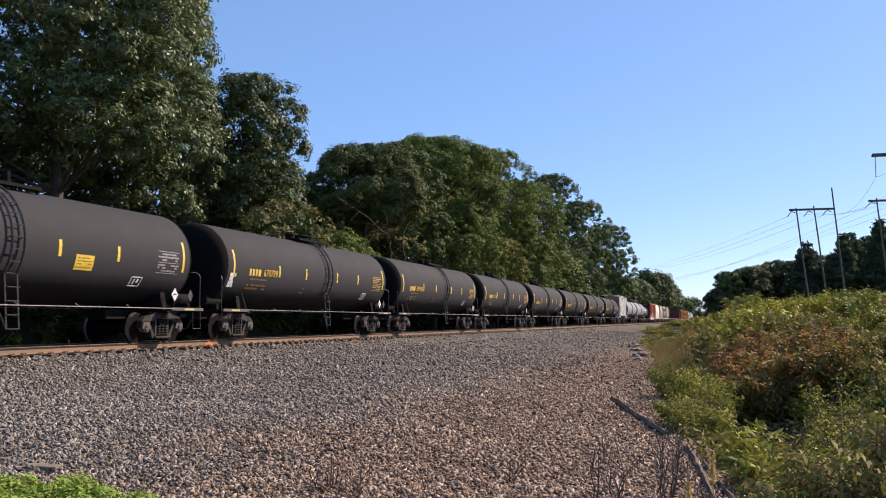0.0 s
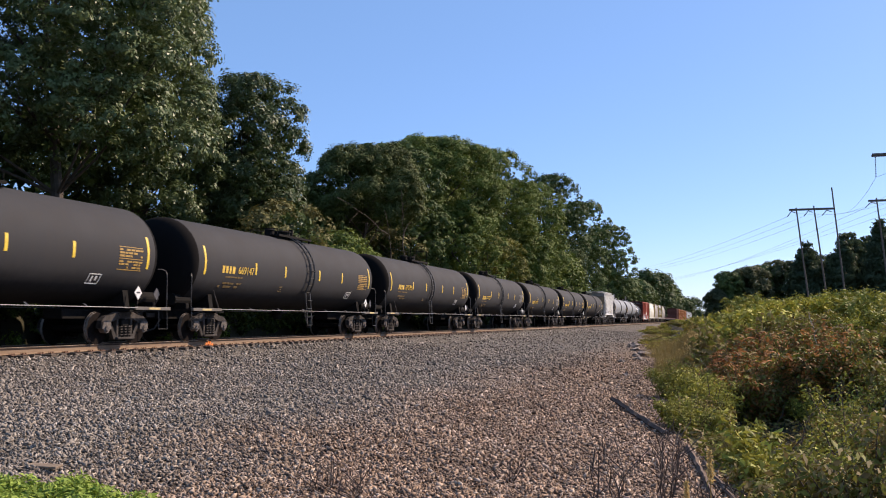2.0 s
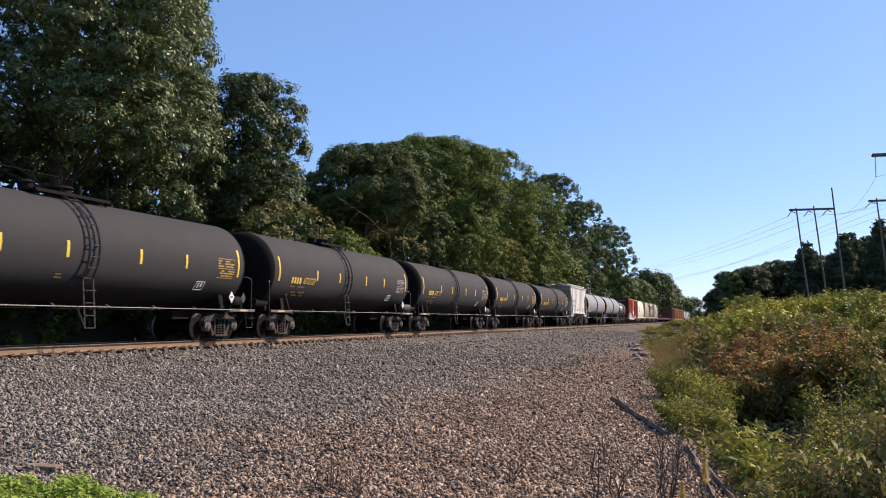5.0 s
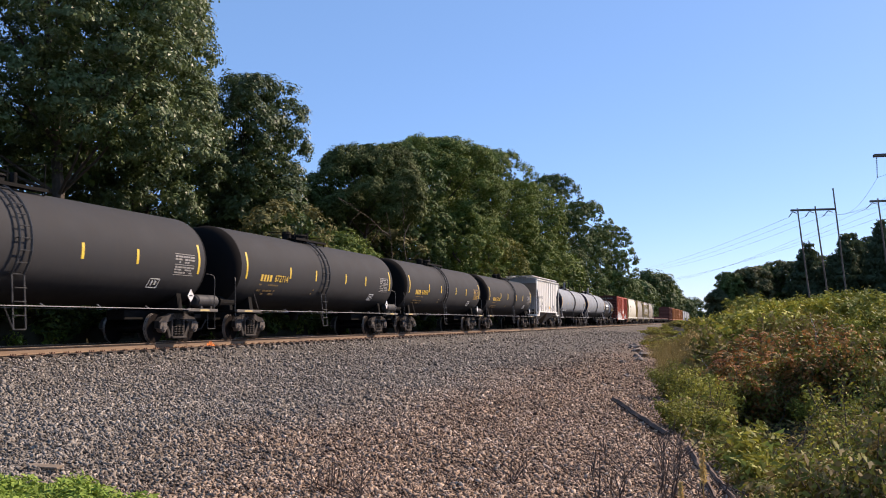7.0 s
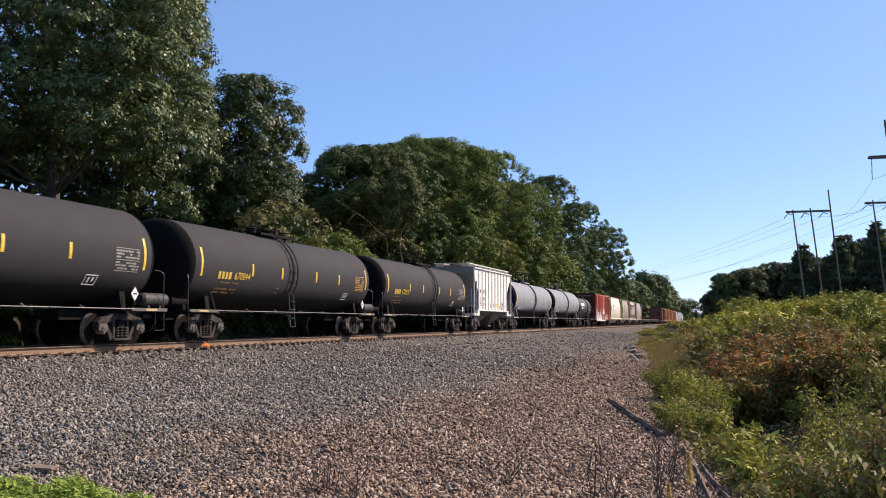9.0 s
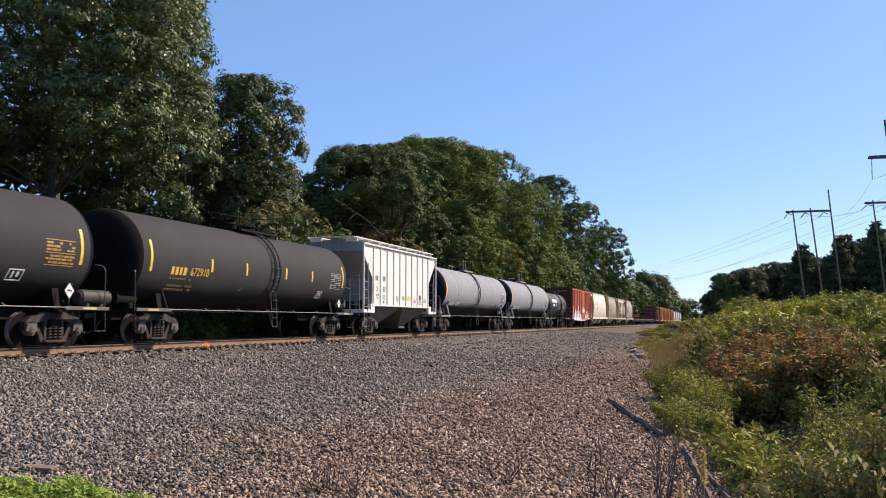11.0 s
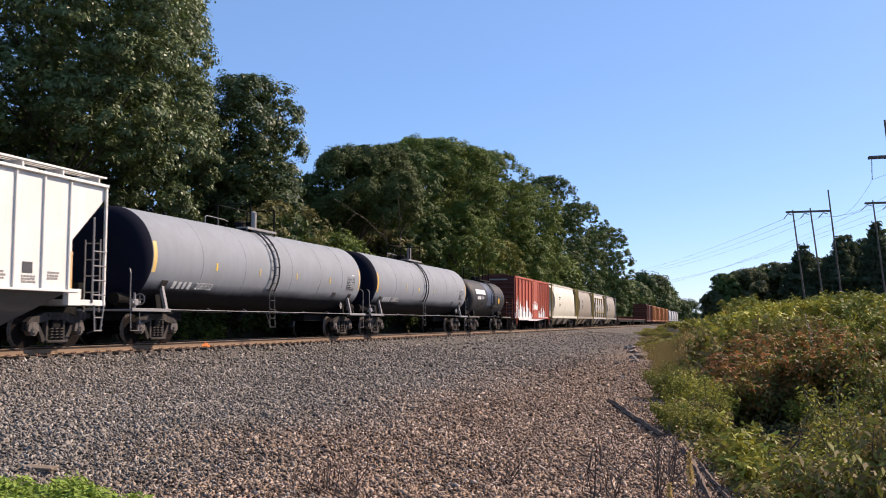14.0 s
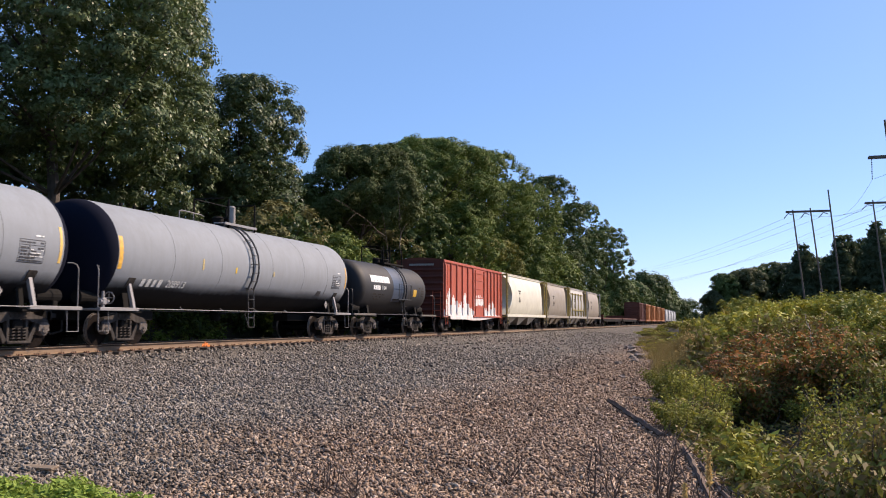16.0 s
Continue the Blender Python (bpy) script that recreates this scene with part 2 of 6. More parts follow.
def soil():
    n = Nodes("weedy_soil")
    where = n.world_place()
    a, b = n.noise(0.6, 6, 0.65, where), n.noise(9, 5, 0.7, where)
    tone = n.mix(n.ramp(n.mix(0.5, a, b), (0.35, (0, 0, 0)), (0.65, (1, 1, 1))), (0.036, 0.028, 0.02), (0.046, 0.042, 0.022))
    n.bump(b, 0.6, 0.05)
    return n.finish(tone, 0.95, 0, 0.2)


M["soil"] = soil()


# ---- building helpers
def box(bm, x0, x1, y0, y1, z0, z1, bevel=0.0):
    made = bmesh.ops.create_cube(bm, size=1, matrix=Matrix.LocRotScale(((x0 + x1) / 2, (y0 + y1) / 2, (z0 + z1) / 2), None, (x1 - x0, y1 - y0, z1 - z0)))
    if bevel:
        edges = list({e for v in made["verts"] for e in v.link_edges})
        bmesh.ops.bevel(bm, geom=edges, offset=bevel, segments=1, affect="EDGES")


def rod(bm, a, b, r, r2=None, sides=8):
    a, b = Vector(a), Vector(b)
    d = b - a
    m = Matrix.Translation((a + b) / 2) @ d.to_track_quat("Z", "Y").to_matrix().to_4x4()
    bmesh.ops.create_cone(bm, cap_ends=True, segments=sides, radius1=r, radius2=r if r2 is None else r2, depth=d.length, matrix=m)


def pipe(bm, points, r, sides=6, tip=None):
    """One bent tube through the points; its radius may taper to tip."""
    points = [Vector(p) for p in points]
    rows, side = [], None
    for i, p in enumerate(points):
        way = (points[min(i + 1, len(points) - 1)] - points[max(i - 1, 0)]).normalized()
        if side is None:
            side = way.orthogonal().normalized()
        side = (side - way * side.dot(way)).normalized()
        up = way.cross(side)
        q = r if tip is None else r + (tip - r) * i / (len(points) - 1)
        rows.append([bm.verts.new(p + (side * math.cos(6.2832 * k / sides) + up * math.sin(6.2832 * k / sides)) * q) for k in range(sides)])
    for a, b in zip(rows, rows[1:]):
        for k in range(sides):
            bm.faces.new((a[k], a[(k + 1) % sides], b[(k + 1) % sides], b[k]))
    bm.faces.new(rows[0][::-1]), bm.faces.new(rows[-1])


def prism(bm, outline, axis, lo, hi):
    """An outline in two coordinates, drawn out along the third axis from lo to hi."""
    def at(p, q):
        return {"x": (q, p[0], p[1]), "y": (p[0], q, p[1]), "z": (p[0], p[1], q)}[axis]
    low, high = [bm.verts.new(at(p, lo)) for p in outline], [bm.verts.new(at(p, hi)) for p in outline]
    bm.faces.new(low), bm.faces.new(high[::-1])
    for i in range(len(outline)):
        j = (i + 1) % len(outline)
        bm.faces.new((low[i], high[i], high[j], low[j]))


def mesh_of(bm, name, material, smooth=False):
    bmesh.ops.recalc_face_normals(bm, faces=bm.faces)
    me = bpy.data.meshes.new(name)
    bm.to_mesh(me)
    bm.free()
    me.materials.append(material)
    if smooth:
        me.shade_smooth()
        me.set_sharp_from_angle(angle=radians(38))
    return me


def part(name, bm, material, parent, label="", at=None, smooth=False):
    """ONE mesh object under a thing or a part; bm may be a mesh that is shared."""
    me = bm if isinstance(bm, bpy.types.Mesh) else mesh_of(bm, name, material, smooth)
    ob = new(name, me)
    ob.parent = parent
    if at is not None:
        ob.matrix_basis = at
    return tagged(ob, label)


def thing(name, at, label, category, group="", kind=""):
    ob = new(name)
    ob.empty_display_size = 0.3
    ob.matrix_basis = at
    return tagged(ob, label, category, group, kind)


def bare(name, bm, material, label, category, group="", kind="", smooth=False, at=None):
    me = bm if isinstance(bm, bpy.types.Mesh) else mesh_of(bm, name, material, smooth)
    ob = new(name, me)
    if at is not None:
        ob.matrix_basis = at
    return tagged(ob, label, category, group, kind)


def raw_mesh(name, verts, faces_per, material, smooth=False):
    """A mesh of many small pieces from arrays: verts (n, 3), faces (m, k)."""
    me = bpy.data.meshes.new(name)
    n, (m, k) = len(verts), faces_per.shape
    me.vertices.add(n)
    me.vertices.foreach_set("co", np.ascontiguousarray(verts, dtype=np.float32).ravel())
    me.loops.add(m * k)
    me.loops.foreach_set("vertex_index", np.ascontiguousarray(faces_per, dtype=np.int32).ravel())
    me.polygons.add(m)
    me.polygons.foreach_set("loop_start", np.arange(0, m * k, k, dtype=np.int32))
    me.update(calc_edges=True)
    me.materials.append(material)
    if smooth:
        me.shade_smooth()
    return me


def lettered(text, size, extrude=0.004):
    curve = bpy.data.curves.new("writing", "FONT")
    curve.body, curve.size, curve.extrude, curve.align_x, curve.align_y = text, size, extrude, "LEFT", "CENTER"
    ob = bpy.data.objects.new("writing", curve)
    scene.collection.objects.link(ob)
    bpy.context.view_layer.update()
    me = bpy.data.meshes.new_from_object(ob.evaluated_get(bpy.context.evaluated_depsgraph_get()))
    bpy.data.objects.remove(ob)
    me.materials.clear()
    return me


# ---- the lie of the land
def gravel_z(y):
    return float(np.interp(y, [-8, 0, 8, 15.2, 16.3, 16.9, 19.3, 20.2, 21.5, 26], [-2.1, -1.65, -1.02, -0.56, -0.32, -0.265, -0.265, -0.35, -0.6, -0.6]))


def toe(x):
    """Where the gravel ends and the weeds begin."""
    return -0.6 + 0.085 * min(x, 120) + 0.35 * math.sin(x * 0.37)


def smooth(a, b, v):
    v = min(1, max(0, (v - a) / (b - a)))
    return v * v * (3 - 2 * v)


def ground_z(x, y):
    z = gravel_z(y)
    wave = noise.noise((x * 0.12, y * 0.12, 3.0))
    if y > 20:
        return z + 0.25 * wave * smooth(20, 22, y) + 1.65 * smooth(19.9, 20.9, y) + 2.6 * smooth(27, 48, y)
    if y < toe(x):
        d = toe(x) - y
        ditch = -2.2 - 0.4 * smooth(0, 3, d)
        up = ditch + (0.75 - ditch) * smooth(11, 46, x + d * 0.5) * smooth(-1.0, 6.5, d)
        if x < 6:
            up = ditch + 1.0 * smooth(6, -6, x)
        far = 1 - smooth(70, 150, x)
        up = up * far + (0.2) * (1 - far)
        return z + (up - z) * smooth(0, 3.5, d) + 0.22 * wave
    return z + 0.05 * wave * smooth(16, 12, y)


def sheet(name, xs, ys, material, height, keep=None):
    xs, ys = np.array(xs), np.array(ys)
    verts = [(x, y, height(x, y)) for x in xs for y in ys]
    k = len(ys)
    faces = [(i * k + j, (i + 1) * k + j, (i + 1) * k + j + 1, i * k + j + 1) for i in range(len(xs) - 1) for j in range(k - 1)
             if keep is None or keep((xs[i] + xs[i + 1]) / 2, (ys[j] + ys[j + 1]) / 2)]
    return raw_mesh(name, np.array(verts), np.array(faces), material, True)


def steps(*spans):
    out = []
    for a, b, n in spans:
        out += list(np.linspace(a, b, n, endpoint=False))
    return out + [spans[-1][1]]


def build_ground():
    xs = steps((-3000, -60, 8), (-60, 0, 20), (0, 60, 100), (60, 200, 60), (200, 800, 30), (800, 4500, 8))
    ys = steps((-4000, -60, 8), (-60, -12, 20), (-12, 8, 50), (8, 26, 36), (26, 60, 10), (60, 4000, 8))
    bare("ground", sheet("ground", xs, ys, M["soil"], lambda x, y: ground_z(x, y) - 0.05), None,
         "weedy brown soil with low green growth", "ground", kind="structure")
    xs = steps((-40, 0, 30), (0, 60, 200), (60, 200, 100), (200, 760, 40))
    ys = steps((-4, 16, 120), (16, 20.1, 20))
    bare("ballast_bed", sheet("ballast_bed", xs, ys, M["gravel"], lambda x, y: ground_z(x, y) - 0.25 * smooth(0.3, 0.8, toe(x) - y), lambda x, y: y > toe(x) - 1.6), None,
         "grey and brown crushed stone embankment sloping from the track", "ballast", kind="structure")


def rocky(rng, n, size, flat=0.58):
    """Many sharp six-cornered stones about the origin, as arrays (n, 6, 3), and the eight triangles of one."""
    tips = np.array([(1, 0, 0), (0, 1, 0), (-1, 0, 0), (0, -1, 0), (0, 0, 1), (0, 0, -1)], float)
    v = (tips[None] + (rng.random((n, 6, 3)) - 0.5) * 0.95) * 0.6
    v *= size[:, None, None] * (0.55 + rng.random((n, 1, 3)) * 1.1) * np.array([1.35, 0.9, flat])
    a, b, c = (rng.random((3, n)) * 2 - 1) * np.array([[1.0], [1.0], [3.14]])
    ca, sa, cb, sb, cc, sc = np.cos(a), np.sin(a), np.cos(b), np.sin(b), np.cos(c), np.sin(c)
    rot = np.empty((n, 3, 3))
    rot[:, 0] = np.stack([cc * cb, cc * sb * sa - sc * ca, cc * sb * ca + sc * sa], 1)
    rot[:, 1] = np.stack([sc * cb, sc * sb * sa + cc * ca, sc * sb * ca - cc * sa], 1)
    rot[:, 2] = np.stack([-sb, cb * sa, cb * ca], 1)
    v = np.einsum("nij,nkj->nki", rot, v)
    sides = np.array([(k, (k + 1) % 4, 4) for k in range(4)] + [((k + 1) % 4, k, 5) for k in range(4)])
    return v, sides


def build_stones():
    """Loose stones over the bed: packed near the camera, thinner further off."""
    rng = np.random.default_rng(5)
    pieces = []
    for r0, r1, per, size in ((7.5, 13, 590, 0.041), (13, 19, 330, 0.046), (19, 28, 170, 0.052), (28, 48, 44, 0.068), (48, 120, 6, 0.095)):
        lo, hi = radians(-1), radians(45)
        n = int(per * (hi - lo) / 2 * (r1 ** 2 - r0 ** 2))
        r, a = np.sqrt(rng.random(n) * (r1 ** 2 - r0 ** 2) + r0 ** 2), lo + rng.random(n) * (hi - lo)
        x, y = r * np.cos(a), r * np.sin(a)
        ok = (y < 17.1) & (y > -0.6 + 0.085 * x + 0.35 * np.sin(x * 0.37) - 1.0 + 0.9 * rng.random(n))
        x, y = x[ok], y[ok]
        z = np.array([ground_z(p, q) for p, q in zip(x, y)])
        v, sides = rocky(rng, len(x), size * (0.6 + 0.8 * rng.random(len(x)) ** 1.5))
        v += np.stack([x, y, z + 0.008 + 0.014 * rng.random(len(x))], 1)[:, None]
        pieces.append(v)
    v = np.concatenate(pieces)
    faces = (np.arange(len(v))[:, None, None] * 6 + sides[None]).reshape(-1, 3)
    bare("gravel", raw_mesh("gravel", v.reshape(-1, 3), faces, M["stones"]), None, "loose grey and brown crushed stone on the embankment", "gravel", kind="stuff")


# ---- the track
def build_track():
    profile = [(-0.07, -0.185), (0.07, -0.185), (0.07, -0.172), (0.012, -0.15), (0.010, -0.045), (0.035, -0.035), (0.036, -0.008), (0.028, 0.0),
               (-0.028, 0.0), (-0.036, -0.008), (-0.035, -0.035), (-0.010, -0.045), (-0.012, -0.15), (-0.07, -0.172)]
    track = thing("track", pose(0, 0, 0), "railway track with rusty rails on dark wooden ties", "track", kind="structure")
    for side in (-1, 1):
        bm = bmesh.new()
        prism(bm, [(YC + side * 0.753 + a, b) for a, b in profile], "x", -60, 900)
        rail = part("rail", bm, M["rail"], track, "rusty tan steel rail")
        bm = bmesh.new()
        box(bm, -60, 900, YC + side * 0.753 - 0.022, YC + side * 0.753 + 0.022, 0.0005, 0.003)
        part("running_surface", bm, M["railtop"], rail, "worn shiny running surface")
        bm = bmesh.new()
        for f in (-1, 1):
            box(bm, -60, 900, YC + side * 0.753 + f * 0.0375 - 0.002, YC + side * 0.753 + f * 0.0375 + 0.002, -0.037, -0.007)
        part("head_side", bm, M["raildark"], rail, "dark side of the rail head")
    bm = bmesh.new()
    box(bm, -0.11, 0.11, -1.3, 1.3, -0.17, 0.0, 0.012)
    tie = mesh_of(bm, "tie", M["tie"])
    bm = bmesh.new()
    for side in (-1, 1):
        box(bm, -0.09, 0.09, side * 0.753 - 0.19, side * 0.753 + 0.19, -0.006, 0.014)
        for dx in (-0.05, 0.05):
            for dy in (-0.09, 0.09, -0.15):
                box(bm, dx - 0.012, dx + 0.012, side * 0.753 + dy - 0.012, side * 0.753 + dy + 0.012, 0.012, 0.05)
    plate = mesh_of(bm, "tie_plate", M["plate"])
    rng = random.Random(4)
    for i in range(300):
        x = -12 + i * 0.52
        ob = part("tie", tie, None, track, at=pose(x + rng.uniform(-0.03, 0.03), YC + rng.uniform(-0.06, 0.06), -0.192, 0, 0, rng.uniform(-0.8, 0.8)))
        if 4 < x < 75:
            part("tie_plate", plate, None, ob)
    bm = bmesh.new()
    for i in range(300, 1000):
        box(bm, -12.11 + i * 0.52, -11.89 + i * 0.52, YC - 1.3, YC + 1.3, -0.36, -0.192)
    tagged(part("far_ties", bm, M["tie"], track), kind="stuff")
    # an orange spray mark on the side of the near rail
    bm = bmesh.new()
    y = YC - 0.753 - 0.075
    for dx, w, top in ((-0.16, 0.13, -0.06), (-0.03, 0.12, -0.01), (0.09, 0.14, -0.03), (0.22, 0.16, -0.10)):
        prism(bm, [(28.7 + dx - w / 2, -0.19), (28.7 + dx + w / 2, -0.19), (28.7 + dx + w * 0.42, top - 0.05), (28.7 + dx + w * 0.1, top), (28.7 + dx - w * 0.3, top - 0.06)], "y", y, y + 0.012)
    part("paint_mark", bm, M["spray"], track, "bright orange spray mark on the rail")


# ---- the train: cars are built about their own middle, near side at -y, rail tops at z = 0
WHEEL_R = 0.455
SHARED = {}


def truck_meshes():
    bm = bmesh.new()
    # a humped top member over two columns, with open windows between them and the slanting legs
    prism(bm, [(-1.12, 0.46), (-1.09, 0.68), (-0.92, 0.80), (-0.62, 0.85), (-0.38, 0.93), (0.38, 0.93), (0.62, 0.85), (0.92, 0.80), (1.09, 0.68), (1.12, 0.46),
               (1.02, 0.46), (0.99, 0.60), (0.78, 0.64), (0.56, 0.66), (0.34, 0.74), (-0.34, 0.74), (-0.56, 0.66), (-0.78, 0.64), (-0.99, 0.60), (-1.02, 0.46)], "y", -0.09, 0.08)
    prism(bm, [(-0.36, 0.90), (0.36, 0.90), (0.30, 0.80), (-0.30, 0.80)], "y", -0.13, -0.07)
    box(bm, -0.42, 0.42, -0.14, 0.14, 0.12, 0.20, 0.02)
    for s in (-1, 1):
        prism(bm, [(s * 0.76, 0.65), (s * 0.65, 0.67), (s * 0.34, 0.18), (s * 0.47, 0.13)], "y", -0.06, 0.05)
        box(bm, s * 0.33 - 0.045, s * 0.33 + 0.045, -0.07, 0.065, 0.18, 0.78, 0.01)
        box(bm, s * 0.89 - 0.15, s * 0.89 + 0.15, -0.10, 0.09, 0.58, 0.66, 0.03)
    SHARED["side_frame"] = mesh_of(bm, "side_frame", M["truck"])
    bm = bmesh.new()
    coil = [(0.075 * math.cos(k * 1.0472), 0.075 * math.sin(k * 1.0472), 0.205 + 0.315 * k / 24) for k in range(25)]
    pipe(bm, coil, 0.021, 5)
    SHARED["spring"] = mesh_of(bm, "spring", M["truck"])
    bm = bmesh.new()
    rod(bm, (0, -0.13, 0), (0, 0.06, 0), 0.135, None, 14)
    rod(bm, (0, -0.17, 0), (0, -0.12, 0), 0.085, 0.11, 12)
    for k in range(3):
        q = k * 2.094 + 0.5
        rod(bm, (0.05 * math.cos(q), -0.185, 0.05 * math.sin(q)), (0.05 * math.cos(q), -0.16, 0.05 * math.sin(q)), 0.016, None, 6)
    prism(bm, [(-0.20, -0.02), (-0.17, 0.17), (-0.08, 0.22), (0.08, 0.22), (0.17, 0.17), (0.20, -0.02)], "y", -0.125, 0.05)
    SHARED["bearing"] = mesh_of(bm, "bearing", M["bearing"])
    bm = bmesh.new()
    box(bm, -0.17, 0.17, -1.10, 1.10, 0.50, 0.72, 0.03)
    rod(bm, (0, 0, 0.7), (0, 0, 0.86), 0.25, None, 14)
    for s in (-1, 1):
        box(bm, s * 0.36 - 0.05, s * 0.36 + 0.05, -0.8, 0.8, 0.30, 0.42)
    SHARED["bolster"] = mesh_of(bm, "truck_bolster", M["under"])
    bm = bmesh.new()
    for s in (-1, 1):
        for a, b, r1, r2 in ((0.700, 0.735, WHEEL_R + 0.025, WHEEL_R + 0.02), (0.735, 0.80, WHEEL_R, WHEEL_R), (0.80, 0.83, 0.13, 0.12)):
            rod(bm, (0, s * a, 0), (0, s * b, 0), r1, r2, 20)
        for k in range(6):
            q = k * math.pi / 3
            rod(bm, (0.25 * math.cos(q), s * 0.80, 0.25 * math.sin(q)), (0.25 * math.cos(q), s * 0.806, 0.25 * math.sin(q)), 0.05, None, 6)
    rod(bm, (0, -0.98, 0), (0, 0.98, 0), 0.085, None, 12)
    wheels = SHARED["wheelset"] = mesh_of(bm, "wheelset", M["wheel"], True)
    wheels.materials.append(M["rim"])
    for p in wheels.polygons:
        if abs(p.normal.y) < 0.5 and math.hypot(p.center.x, p.center.z) > WHEEL_R * 0.9:
            p.material_index = 1


WHEELSETS = []


def add_truck(car, x):
    if not SHARED:
        truck_meshes()
    truck = part("truck", SHARED["bolster"], None, car, "cast steel freight truck with dust and sunlit patches painted", at=pose(x, 0, 0))
    for s in (-1, 1):
        part("side_frame", SHARED["side_frame"], None, truck, at=pose(0, s * 1.0, 0, 0, 0, 0 if s < 0 else 180))
        for e in (-0.89, 0.89):
            part("bearing", SHARED["bearing"], None, truck, at=pose(e, s * 1.0, WHEEL_R, 0, 0, 0 if s < 0 else 180))
        for e in (-0.19, 0, 0.19):
            part("spring", SHARED["spring"], None, truck, at=pose(e, s * 1.04, 0))
        WHEELSETS.append(part("wheelset", SHARED["wheelset"], None, truck, at=pose(s * 0.89, 0, WHEEL_R)))


def add_coupler(car, x, reach):
    """A coupler at the end x, which reaches out to the pulling face."""
    bm = bmesh.new()
    s = 1 if x > 0 else -1
    box(bm, min(x, s * reach), max(x, s * reach), -0.07, 0.07, 0.78, 0.92, 0.02)
    box(bm, s * reach - 0.16, s * reach + 0.10, -0.14, 0.14, 0.72, 1.0, 0.04)
    pipe(bm, [(x, -0.25, 0.72), (s * (reach - 0.3), -0.28, 0.42), (s * reach, -0.2, 0.34)], 0.03)
    part("coupler", bm, M["truck"], car)


def shell(bm, r, zc, half, head, sides=56):
    """A tank with dished heads, its axis along x: half length of the barrel, depth of a head."""
    stations = [(half * (2 * i / 16 - 1), r) for i in range(17)]
    dish = [(math.sin(a) * head, math.cos(a) ** 0.5 * r) for a in [radians(k) for k in (14, 30, 45, 58, 70, 80, 87)]]
    stations = [(-half - d, q) for d, q in dish[::-1]] + stations + [(half + d, q) for d, q in dish]
    rows = [[bm.verts.new((x, -q * math.cos(2 * math.pi * k / sides), zc + q * math.sin(2 * math.pi * k / sides))) for k in range(sides)] for x, q in stations]
    for a, b in zip(rows, rows[1:]):
        for k in range(sides):
            bm.faces.new((a[k], a[(k + 1) % sides], b[(k + 1) % sides], b[k]))
    bm.faces.new(rows[0]), bm.faces.new(rows[-1][::-1])


def patch(bm, r, zc, x0, x1, z0, z1, lift=0.006, n=6):
    """A painted strip that follows the near side of a tank between two heights."""
    a0, a1 = math.asin((z0 - zc) / r), math.asin((z1 - zc) / r)
    front, back = [], []
    for i in range(n + 1):
        a = a0 + (a1 - a0) * i / n
        for store, q in ((front, r + lift), (back, r - 0.004)):
            store.append([bm.verts.new((x, -q * math.cos(a), zc + q * math.sin(a))) for x in (x0, x1)])
    for i in range(n):
        bm.faces.new((front[i][0], front[i][1], front[i + 1][1], front[i + 1][0]))
        for e in (0, 1):
            bm.faces.new((front[i][e], front[i + 1][e], back[i + 1][e], back[i][e]))
    bm.faces.new((front[0][0], front[0][1], back[0][1], back[0][0]))
    bm.faces.new((front[n][0], front[n][1], back[n][1], back[n][0]))


def mark_bars(bm, r, zc, x0, z, height, widths, gap=0.05, strokes=False):
    """Plain blocks for a row of letters, on the tank's side."""
    x = x0
    for w in widths:
        if strokes:
            patch(bm, r, zc, x, x + w * 0.28, z - height / 2, z + height / 2, n=2)
            patch(bm, r, zc, x + w * 0.36, x + w, z - height * 0.12, z + height * 0.14, n=1)
            patch(bm, r, zc, x + w * 0.68, x + w * 0.94, z - height / 2, z + height * 0.5, n=2)
        else:
            patch(bm, r, zc, x, x + w, z - height / 2, z + height / 2, n=2)
        x += w + gap
    return x


def on_tank(car, name, text, size, r, zc, x, z, material, label):
    me = lettered(text, size)
    me.materials.append(material)
    a = math.asin((z - zc) / r)
    at = Matrix.Translation((x, -(r + 0.012) * math.cos(a), zc + (r + 0.012) * math.sin(a))) @ Matrix.Rotation(math.pi / 2 - a, 4, "X")
    tagged(part(name, me, None, car, at=at), label, kind="stuff")


